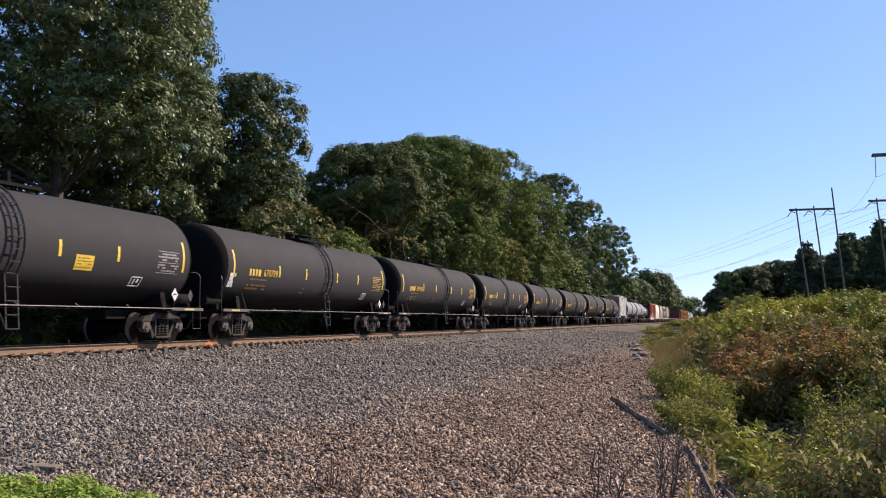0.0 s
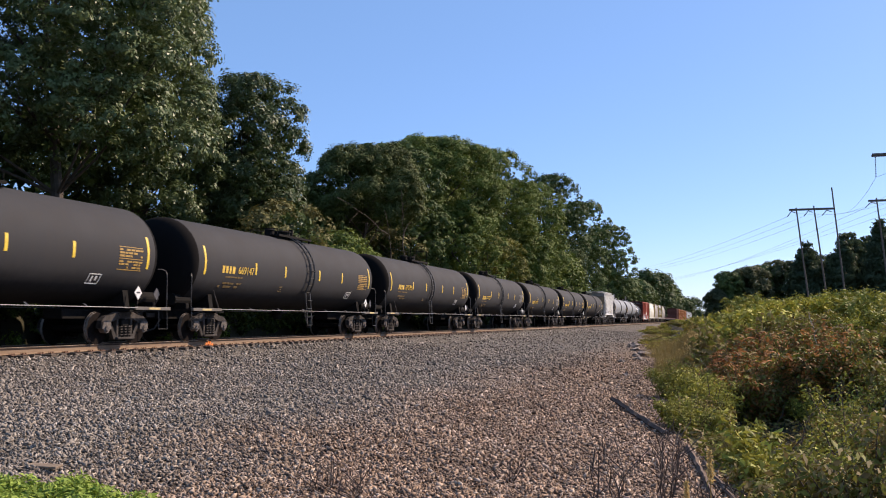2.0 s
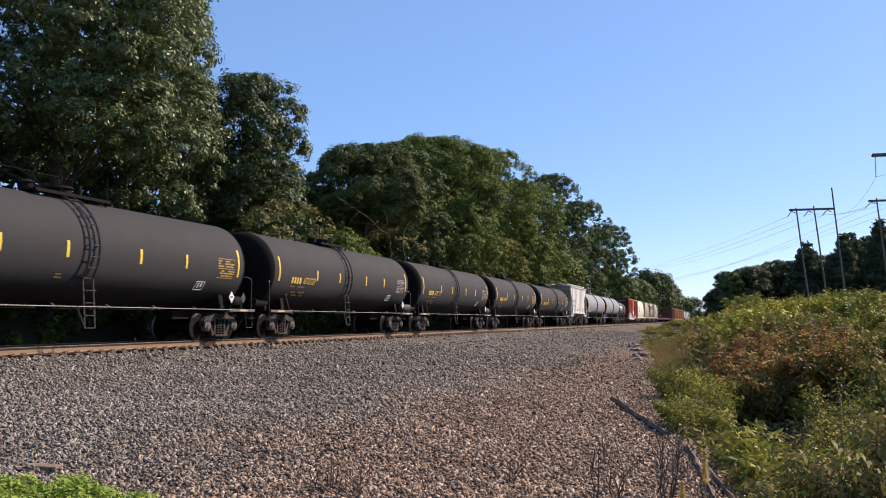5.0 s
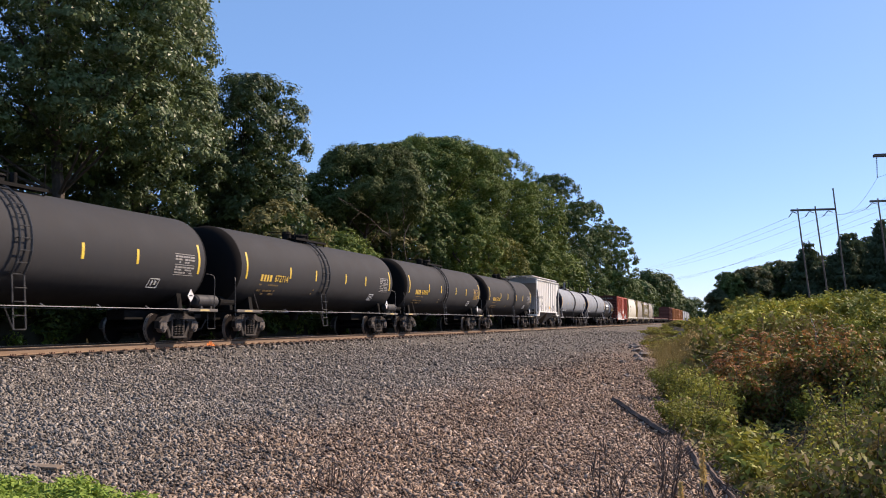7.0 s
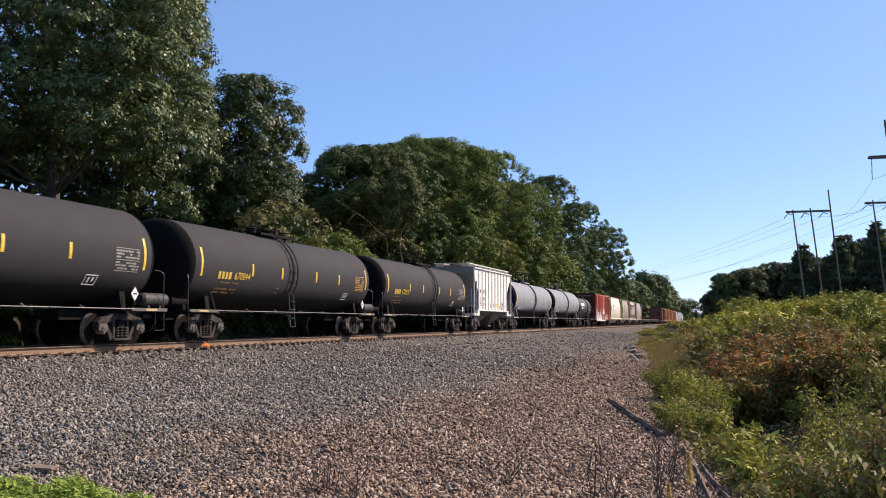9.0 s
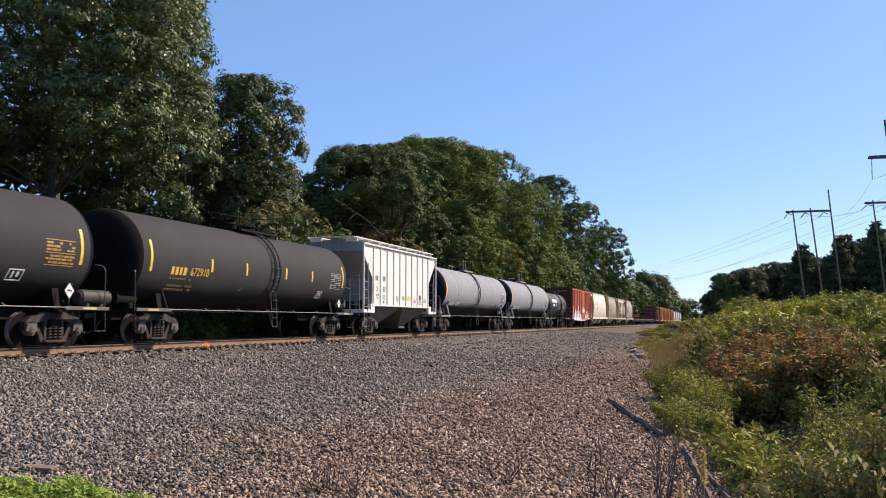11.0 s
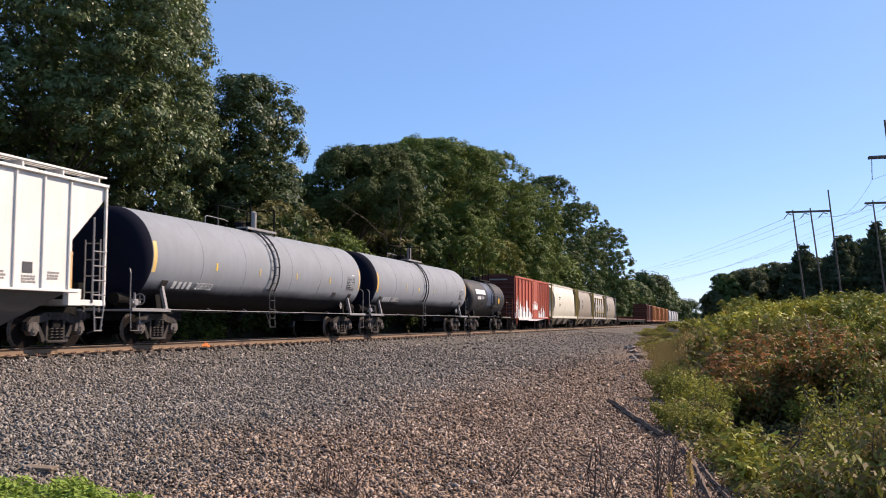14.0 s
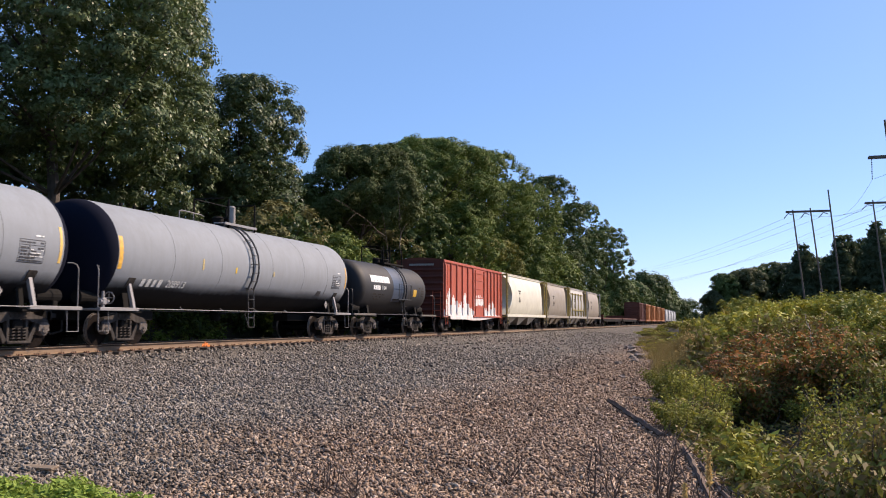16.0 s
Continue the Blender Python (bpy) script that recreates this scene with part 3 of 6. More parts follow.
def hooked_ladder(car, r, zc, x, foot, material, wide=0.42):
    """A ladder that follows the tank up to its top, straight below, with a step at its foot."""
    bm = bmesh.new()
    arc = [radians(a) for a in range(-30, 81, 11)]
    for s in (-1, 1):
        pipe(bm, [(x + s * wide / 2, -(r + 0.11) * math.cos(a), zc + (r + 0.11) * math.sin(a)) for a in arc], 0.034, 5)
        a = arc[0]
        pipe(bm, [(x + s * wide / 2, -(r + 0.11) * math.cos(a), zc + (r + 0.11) * math.sin(a)), (x + s * wide / 2, -1.50, foot)], 0.022, 5)
    for i in range(len(arc)):
        a = arc[i]
        rod(bm, (x - wide / 2, -(r + 0.11) * math.cos(a), zc + (r + 0.11) * math.sin(a)), (x + wide / 2, -(r + 0.11) * math.cos(a), zc + (r + 0.11) * math.sin(a)), 0.016, None, 5)
        if i % 3 == 0:
            for s in (-1, 1):
                rod(bm, (x + s * wide / 2, -(r + 0.11) * math.cos(a), zc + (r + 0.11) * math.sin(a)), (x + s * wide / 2, -(r - 0.02) * math.cos(a), zc + (r - 0.02) * math.sin(a)), 0.016, None, 5)
    z = foot
    while z < zc - r * 0.55:
        rod(bm, (x - wide / 2, -1.50, z), (x + wide / 2, -1.50, z), 0.016, None, 5)
        z += 0.34
    pipe(bm, [(x - wide / 2 - 0.35, -1.5, 1.08), (x - wide / 2, -1.5, foot), (x + wide / 2, -1.5, foot)], 0.02, 5)
    part("ladder", bm, material, car)


def tank_car(name, x, label, r, zc, half, head, pitch, truck_x, shell_mat, head_mat, pipe_mat, ladder_x, ladder_mat, group, shift=0.0, gap=0.35, high=0.95):
    car = thing(name, pose(x, YC, 0), label, "tank car", group)
    bm = bmesh.new()
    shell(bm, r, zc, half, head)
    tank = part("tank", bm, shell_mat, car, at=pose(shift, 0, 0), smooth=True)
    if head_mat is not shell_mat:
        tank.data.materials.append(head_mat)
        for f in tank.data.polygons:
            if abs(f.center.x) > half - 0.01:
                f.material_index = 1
    end = pitch / 2 - gap
    for s in (-1, 1):
        bm = bmesh.new()
        box(bm, min(s * 4.9, s * end), max(s * 4.9, s * end), -0.33, 0.33, 0.72, 1.02, 0.02)
        part("stub_sill", bm, M["under"], car)
        bm = bmesh.new()
        prism(bm, [(-1.15, 0.98), (1.15, 0.98), (1.05, zc - r * 0.70), (0.55, zc - r * 0.93), (-0.55, zc - r * 0.93), (-1.05, zc - r * 0.70)], "x", s * truck_x - 0.12, s * truck_x + 0.12)
        for f in (-1, 1):
            box(bm, s * truck_x - 0.3, s * truck_x + 0.3, f * 1.25 - 0.2, f * 1.25 + 0.2, 0.94, 1.02)
        part("saddle", bm, M["under"], car)
        bm = bmesh.new()
        box(bm, min(s * (half + 0.1), s * end), max(s * (half + 0.1), s * end), -1.42, 1.42, 1.0, 1.06, 0.01)
        part("end_platform", bm, M["under"] if pipe_mat is M["railpipe"] and shell_mat is M["black"] else pipe_mat, car)
        for f in (-1, 1):
            bm = bmesh.new()
            pipe(bm, [(s * (end - 0.05), f * 1.38, 1.03), (s * (end - 0.05), f * 1.38, 2.12), (s * (end - 0.07), f * 1.34, 2.22), (s * (end - 0.14), f * 1.26, 2.27), (s * (end - 0.26), f * 1.18, 2.27)], 0.016)
            pipe(bm, [(s * (end - 0.05), f * 1.40, 1.02), (s * (end - 0.05), f * 1.42, 0.42), (s * (end - 0.5), f * 1.42, 0.42), (s * (end - 0.5), f * 1.40, 1.02)], 0.014)
            part("grab_iron", bm, M["blackpipe"] if shell_mat is not M["grey"] else pipe_mat, car)
            bm = bmesh.new()
            box(bm, min(s * (truck_x - 0.1), s * end), max(s * (truck_x - 0.1), s * end), f * 1.45 - 0.05, f * 1.45 + 0.05, 0.99, 1.09, 0.01)
            part("end_sill", bm, M["railpipe"] if shell_mat is M["grey"] else M["bay"], car)
        add_truck(car, s * truck_x)
        add_coupler(car, s * end, pitch / 2)
        bm = bmesh.new()
        rod(bm, (s * (half - 0.2), -0.75, 1.38), (s * (half + 0.75), -0.75, 1.38), 0.19, None, 14)
        box(bm, s * (half + 0.3) - 0.1, s * (half + 0.3) + 0.1, -1.1, -0.5, 1.06, 1.24, 0.02)
        part("brake_gear" if s > 0 else "air_reservoir", bm, M["under"], car)
    bm = bmesh.new()
    for f in (-1, 1):
        rod(bm, (-truck_x, f * 1.50, 1.06), (truck_x, f * 1.50, 1.06), 0.013)
        for k in range(-2, 3):
            xx = truck_x * k / 3
            pipe(bm, [(xx, f * 1.5, 1.06), (xx - 0.05, f * 1.40, 1.14)], 0.016)
    part("side_rail", bm, pipe_mat, car, "thin pale safety rail")
    hooked_ladder(car, r, zc, ladder_x, 0.48, ladder_mat)
    # walkway and fittings on top
    top = zc + r
    bm = bmesh.new()
    back = 0.6 if shell_mat is M["grey"] else 1.3
    for y in (-0.62, -0.5, -0.38, -0.26):
        box(bm, ladder_x - back, ladder_x + 1.8, y - 0.05, y + 0.05, top + 0.02, top + 0.06)
    box(bm, ladder_x - back, ladder_x + 1.8, -0.70, -0.67, top - 0.02, top + 0.07)
    for k in range(5):
        px = ladder_x - back + 0.1 + k * (1.6 + back) / 4
        rod(bm, (px, -0.6, top - 0.25), (px, -0.6, top + 0.03), 0.025)
    part("walkway", bm, M["under"] if shell_mat is not M["grey"] else pipe_mat, car)
    bm = bmesh.new()
    rod(bm, (ladder_x + 0.6, 0.15, top - 0.1), (ladder_x + 0.6, 0.15, top + 0.30), 0.36, None, 18)
    rod(bm, (ladder_x + 0.6, 0.15, top + 0.30), (ladder_x + 0.6, 0.15, top + 0.36), 0.42, 0.38, 18)
    part("manway", bm, M["under"], car)
    bm = bmesh.new()
    px = ladder_x - 1.0 if back > 1 else ladder_x - 0.1
    rod(bm, (px, -0.1, top - 0.1), (px, -0.1, top + 0.26), 0.20, 0.20, 14)
    rod(bm, (px, -0.1, top + 0.26), (px, -0.1, top + 0.34), 0.23, 0.14, 14)
    part("valve_housing", bm, M["under"], car)
    bm = bmesh.new()
    rod(bm, (ladder_x + 1.4, 0.1, top - 0.1), (ladder_x + 1.4, 0.1, top + 0.5), 0.09, None, 10)
    part("vent_pipe", bm, M["under"], car)
    bm = bmesh.new()
    posts = [(ladder_x - back, -0.62), (ladder_x - 0.25, -0.62), (ladder_x + 1.75, -0.62), (ladder_x + 1.75, 0.62), (ladder_x - back, 0.62)]
    for px, py in posts[1 if back < 1 else 0:]:
        rod(bm, (px, py, top - 0.12), (px, py, top + high), 0.036 if high > 0.9 else 0.016)
    pipe(bm, [(a, b, top + high) for a, b in posts[2:] + posts[:1]], 0.022 if high > 0.9 else 0.012)
    part("top_railing", bm, M["under"], car)
    # bottom outlet
    bm = bmesh.new()
    rod(bm, (ladder_x, 0, 0.72), (ladder_x, 0, zc - r + 0.1), 0.16, 0.26, 14)
    box(bm, ladder_x - 0.3, ladder_x + 0.3, -0.3, 0.3, 0.95, 1.02, 0.02)
    part("outlet_valve", bm, M["under"], car)
    return car, tank


def placard(car, x, y, z, size, material=None):
    bm = bmesh.new()
    d = size / 2
    prism(bm, [(x - d, z), (x, z - d * 1.15), (x + d, z), (x, z + d * 1.15)], "y", y - 0.008, y + 0.008)
    board = part("placard", bm, material or M["whitemark"], car, "diamond hazard placard")
    bm = bmesh.new()
    box(bm, x - d * 0.5, x + d * 0.5, y - 0.011, y - 0.0085, z - 0.02, z + 0.03)
    part("placard_writing", bm, M["darkmark"], board)
    bm = bmesh.new()
    rod(bm, (x, y + 0.03, 1.05), (x, y + 0.012, z + d * 0.5), 0.018)
    part("placard_bracket", bm, M["under"], car)


def small_writing(car, name, r, zc, x0, x1, rows, material, density=0.8, seed=1, label=""):
    """Rows of words that cannot be read, as short bars on the tank's side."""
    rng = random.Random(seed)
    bm = bmesh.new()
    for z, h in rows:
        x = x0
        while x < x1 - 0.06:
            w = min(x1 - x, rng.uniform(0.07, 0.26))
            if rng.random() < density:
                patch(bm, r, zc, x, x + w, z - h / 2, z + h / 2, 0.008, 1)
            x += w + 0.035
    tagged(part(name, bm, material, car, label), kind="stuff")


def black_tank(i, number):
    r, zc = 1.50, 2.645
    x = -63.49 + 18.17 * i
    car, tank = tank_car("tank_car", x, "matt black tank car with yellow stripes and lettering", r, zc, 7.85, 0.5, 18.17, 6.72, M["black"], M["shadehead"], M["railpipe"],
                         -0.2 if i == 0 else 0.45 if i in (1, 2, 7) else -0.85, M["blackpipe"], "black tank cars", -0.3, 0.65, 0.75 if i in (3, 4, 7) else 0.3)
    for k in (-7.74, 7.20):
        bm = bmesh.new()
        patch(bm, r, zc, k - 0.05, k + 0.06, 2.22, 3.18)
        part("end_stripe", bm, M["stripe"], car)
    for k in (-4.22, -1.80, 1.42, 3.87):
        bm = bmesh.new()
        patch(bm, r, zc, k - 0.055, k + 0.055, 2.36, 2.80)
        part("stripe", bm, M["stripe"], car)
    row = 2.45 if i < 4 else 2.30
    bm = bmesh.new()
    end = mark_bars(bm, r, zc, -6.62, row, 0.25, (0.15, 0.15, 0.13, 0.17), 0.09)
    tagged(part("reporting_mark", bm, M["lettering"], car), kind="stuff")
    if number:
        on_tank(car, "number", number, 0.38, r, zc, end + 0.12, row, M["lettering"], "yellow car number")
    small_writing(car, "small_writing", r, zc, -6.62, -5.12, [(row - 0.25, 0.05), (row - 0.47, 0.06), (row - 0.59, 0.06)], M["faintlettering"], seed=i)
    small_writing(car, "small_writing", r, zc, -2.05, -1.75, [(1.98, 0.04), (1.90, 0.04), (1.82, 0.04)], M["faintlettering"], 0.5, seed=i + 20)
    pale = M["dimlettering"] if i in (1, 2, 3, 6) else M["whiteend"]
    bm = bmesh.new()
    for z in (2.80, 2.46, 2.14):
        patch(bm, r, zc, 5.80, 6.93, z, z + 0.02, 0.007, 1)
    part("data_panel", bm, pale, car)
    small_writing(car, "data_writing", r, zc, 5.82, 6.92, [(2.73, 0.055), (2.64, 0.055), (2.55, 0.055), (2.39, 0.05), (2.31, 0.05), (2.22, 0.05)], pale, 0.75, seed=i + 40)
    bm = bmesh.new()
    for a, b, c, d in ((4.72, 5.24, 1.96, 1.985), (4.72, 5.24, 1.70, 1.725), (4.72, 4.745, 1.70, 1.985), (5.215, 5.24, 1.70, 1.985), (4.86, 4.92, 1.77, 1.92), (5.02, 5.10, 1.80, 1.92)):
        patch(bm, r, zc, a, b, c, d, 0.007, 2)
    part("stencil_box", bm, M["whitemark"], car)
    if i == 0:
        bm = bmesh.new()
        patch(bm, r, zc, 2.07, 2.82, 2.05, 2.46)
        board = part("yellow_patch", bm, M["stripe"], car, "yellow painted data square")
        small_writing(board, "patch_writing", r + 0.004, zc, 2.14, 2.75, [(2.38, 0.03), (2.30, 0.03), (2.22, 0.03), (2.13, 0.03)], M["mustard"], 0.8, 3)
    if i == 1:
        small_writing(car, "graffiti", r, zc, -7.95, -7.55, [(2.30, 0.12), (2.16, 0.14), (2.02, 0.12), (1.92, 0.10)], M["whitemark"], 0.6, 9, "white spray scrawl")
    placard(car, 6.73, -1.5, 1.50, 0.36)
    if i in (4, 5, 6):
        bm = bmesh.new()
        rod(bm, (7.62, -1.08, 1.36), (8.82, -1.08, 1.36), 0.21, None, 18)
        for xx in (7.55, 8.82):
            rod(bm, (xx, -1.08, 1.36), (xx + 0.07, -1.08, 1.36), 0.15 if xx < 8 else 0.2, 0.2 if xx < 8 else 0.15, 18)
        for xx in (7.9, 8.5):
            box(bm, xx - 0.05, xx + 0.05, -1.2, -0.95, 1.05, 1.2)
        part("air_tank", bm, M["airtank"], car, "dark cylindrical air tank", smooth=True)
    else:
        placard(car, 8.1, -1.2, 1.50, 0.34, M["darkmark"])
    for s in (-1, 1):
        bm = bmesh.new()
        box(bm, s * 7.6 - 0.28, s * 7.6 + 0.28, -1.506, -1.498, 1.01, 1.07)
        part("reflective_strip", bm, M["fadedstripe"], car)
        bm = bmesh.new()
        pipe(bm, [(s * 6.75, -1.44, 1.06), (s * 7.0, -1.36, 1.70)], 0.024)
        part("jacking_brace", bm, M["truck"], car)
    return car


def grey_tank(x, number, pitch):
    r, zc = 1.57, 2.70
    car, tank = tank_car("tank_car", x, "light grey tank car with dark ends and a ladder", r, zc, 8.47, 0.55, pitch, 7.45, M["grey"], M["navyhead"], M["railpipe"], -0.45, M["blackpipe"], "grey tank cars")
    for k in (-8.35, 8.35):
        bm = bmesh.new()
        half = 0.09 if k < 0 else 0.05
        patch(bm, r, zc, k - half, k + half, 2.20, 3.15)
        part("end_stripe", bm, M["fadedyellow" if pitch > 19.2 else "endorange"], car)
    for k, w, z0, z1, faded in ((-4.72, 0.05, 2.42, 2.68, False), (-1.6, 0.05, 2.38, 2.66, True), (1.55, 0.05, 2.40, 2.66, True), (4.9, 0.045, 2.36, 2.62, False)) if pitch > 19.2 else ((-3.9, 0.05, 2.40, 2.76, True), (-1.7, 0.05, 2.40, 2.60, False), (1.2, 0.045, 2.42, 2.60, True)):
        bm = bmesh.new()
        patch(bm, r, zc, k - w, k + w, z0, z1)
        part("stripe", bm, M["fadedstripe" if faded else "stripe"], car, "faded yellow stripe" if faded else "")
    bm = bmesh.new()
    end = mark_bars(bm, r, zc, -7.05, 1.86, 0.22, (0.17, 0.17, 0.15, 0.18), 0.13)
    tagged(part("reporting_mark", bm, M["whitemark"], car), kind="stuff")
    on_tank(car, "number", number, 0.36, r, zc, end + 0.12, 1.86, M["whitemark"], "faded white car number")
    bm = bmesh.new()
    for a, b, c, d in ((6.85, 7.75, 2.72, 2.735), (6.85, 7.75, 2.16, 2.175), (6.85, 6.865, 2.16, 2.735), (7.735, 7.75, 2.16, 2.735), (7.2, 7.212, 2.16, 2.6), (6.85, 7.75, 2.59, 2.60)):
        patch(bm, r, zc, a, b, c, d, 0.007, 2)
    part("data_panel", bm, M["darkmark"], car)
    small_writing(car, "data_writing", r, zc, 6.9, 7.7, [(2.66, 0.035), (2.52, 0.05), (2.44, 0.04), (2.36, 0.04), (2.28, 0.04), (2.21, 0.03)], M["darkmark"], 0.7, 12)
    small_writing(car, "white_writing", r, zc, 7.25, 7.7, [(2.48, 0.025), (2.40, 0.025), (2.32, 0.025), (2.84, 0.04)], M["whitemark"], 0.8, 14)
    bm = bmesh.new()
    patch(bm, r, zc, 5.55, 5.95, 1.78, 2.0, 0.007, 3)
    part("dark_plate", bm, M["darkmark"], car)
    placard(car, 6.25, -1.5, 1.42, 0.30, M["whiteend"])
    for s in (-1, 1):
        bm = bmesh.new()
        patch(bm, r, zc, s * 7.55 - 0.16, s * 7.55 + 0.16, 1.72, 1.98, 0.02, 3)
        part("jacking_pad", bm, M["truck"], car)
        bm = bmesh.new()
        prism(bm, [(-1.50, 1.04), (-1.40, 1.04), (-1.22, 1.78), (-1.30, 1.86)], "x", s * 7.55 - 0.06, s * 7.55 + 0.06)
        part("saddle_brace", bm, M["railpipe"], car, "pale steel brace")
    # hand brake on the end platform
    bm = bmesh.new()
    hx = -pitch / 2 + 0.75
    rod(bm, (hx, -1.28, 1.06), (hx, -1.28, 1.55), 0.05, 0.035, 10)
    box(bm, hx - 0.11, hx + 0.11, -1.36, -1.16, 1.16, 1.36, 0.03)
    rod(bm, (hx - 0.16, -1.3, 1.26), (hx + 0.22, -1.3, 1.26), 0.05, 0.05, 10)
    part("hand_brake", bm, M["railpipe"], car, "small grey hand brake gear")
    bm = bmesh.new()
    ring = [(hx + 0.24, -1.3 + 0.17 * math.cos(q * 0.5236), 1.36 + 0.17 * math.sin(q * 0.5236)) for q in range(13)]
    pipe(bm, ring, 0.016, 5)
    for q in range(4):
        rod(bm, (hx + 0.24, -1.3, 1.36), ring[q * 3], 0.011, None, 5)
    part("brake_wheel", bm, M["railpipe"], car)
    for f in (-1.5, -5.6, -6.3):
        bm = bmesh.new()
        rod(bm, (f, 0, zc + r - 0.05), (f, 0, zc + r + 0.10), 0.04)
        rod(bm, (f, 0, zc + r + 0.08), (f, 0, zc + r + 0.14), 0.07, 0.05)
        part("top_valve", bm, M["under"], car)
    top = zc + r
    bm = bmesh.new()
    pipe(bm, [(-3.3, -0.2, top - 0.05), (-3.3, -0.2, top + 0.22), (-3.2, -0.2, top + 0.27), (-1.9, -0.2, top + 0.25), (-1.7, -0.2, top + 0.2)], 0.017)
    rod(bm, (-2.4, -0.2, top - 0.05), (-2.4, -0.2, top + 0.26), 0.012)
    part("top_pipe", bm, M["railpipe"], car, "low thin pipe along the tank top")
    bm = bmesh.new()
    rod(bm, (0.02, -0.35, top - 0.1), (0.02, -0.35, top + 0.72), 0.13, None, 12)
    rod(bm, (0.02, -0.35, top + 0.72), (0.02, -0.35, top + 0.78), 0.15, 0.08, 12)
    part("relief_valve", bm, M["whiteend"], car, "pale relief valve cylinder")
    # weld seams round the shell
    for k in (-5.6, -2.7, 1.1, 3.9, 6.3):
        bm = bmesh.new()
        patch(bm, r, zc, k - 0.010, k + 0.010, zc - r * 0.55, zc + r * 0.93, 0.004, 18)
        part("weld_seam", bm, M["seam"], tank)
    return car


def short_tank(x):
    r, zc = 1.36, 2.46
    car, tank = tank_car("tank_car", x, "short glossy black tank car with a faded blue band", r, zc, 4.75, 0.62, 13.9, 3.8, M["glossblack"], M["glossblack"], M["blackpipe"], 0.9, M["blackpipe"], "")
    bm = bmesh.new()
    patch(bm, r, zc, -0.75, 1.05, 1.75, 3.62, 0.005, 14)
    part("blue_band", bm, M["blueband"], car, "faded blue painted band")
    bm = bmesh.new()
    mark_bars(bm, r, zc, -4.0, 2.86, 0.34, (0.42,) * 6, 0.04)
    part("owner_mark", bm, M["whitemark"], car, "white painted owner mark")
    bm = bmesh.new()
    mark_bars(bm, r, zc, -3.7, 2.42, 0.22, (0.2, 0.2, 0.2, 0.2), 0.05)
    tagged(part("reporting_mark", bm, M["whitemark"], car), kind="stuff")
    on_tank(car, "number", "1104", 0.32, r, zc, -2.55, 2.42, M["whitemark"], "white car number")
    small_writing(car, "small_writing", r, zc, -3.6, -2.0, [(2.08, 0.06), (1.96, 0.06), (1.84, 0.06)], M["truck"], 0.7, 31)
    bm = bmesh.new()
    patch(bm, r, zc, 2.6, 3.15, 2.1, 2.5)
    part("yellow_patch", bm, M["yellow"], car, "yellow painted data square")
    small_writing(car, "data_writing", r, zc, 3.5, 4.5, [(2.6, 0.08), (2.45, 0.08), (2.3, 0.08), (2.15, 0.08)], M["truck"], 0.7, 33)
    bm = bmesh.new()
    box(bm, -0.6, 1.4, -1.62, -1.2, 1.86, 1.9)
    pipe(bm, [(-0.6, -1.62, 1.88), (-0.6, -1.62, 2.7), (1.4, -1.62, 2.7), (1.4, -1.62, 1.88)], 0.02)
    part("side_platform", bm, M["blackpipe"], car)
    return car


def ladder_flat(bm, x, y, z0, z1, wide, axis="x", step=0.38):
    for s in (-1, 1):
        p = (x + s * wide / 2, y) if axis == "x" else (x, y + s * wide / 2)
        rod(bm, (*p, z0), (*p, z1), 0.022, None, 6)
    z = z0 + 0.1
    while z < z1:
        a, b = ((x - wide / 2, y), (x + wide / 2, y)) if axis == "x" else ((x, y - wide / 2), (x, y + wide / 2))
        rod(bm, (*a, z), (*b, z), 0.016, None, 6)
        z += step


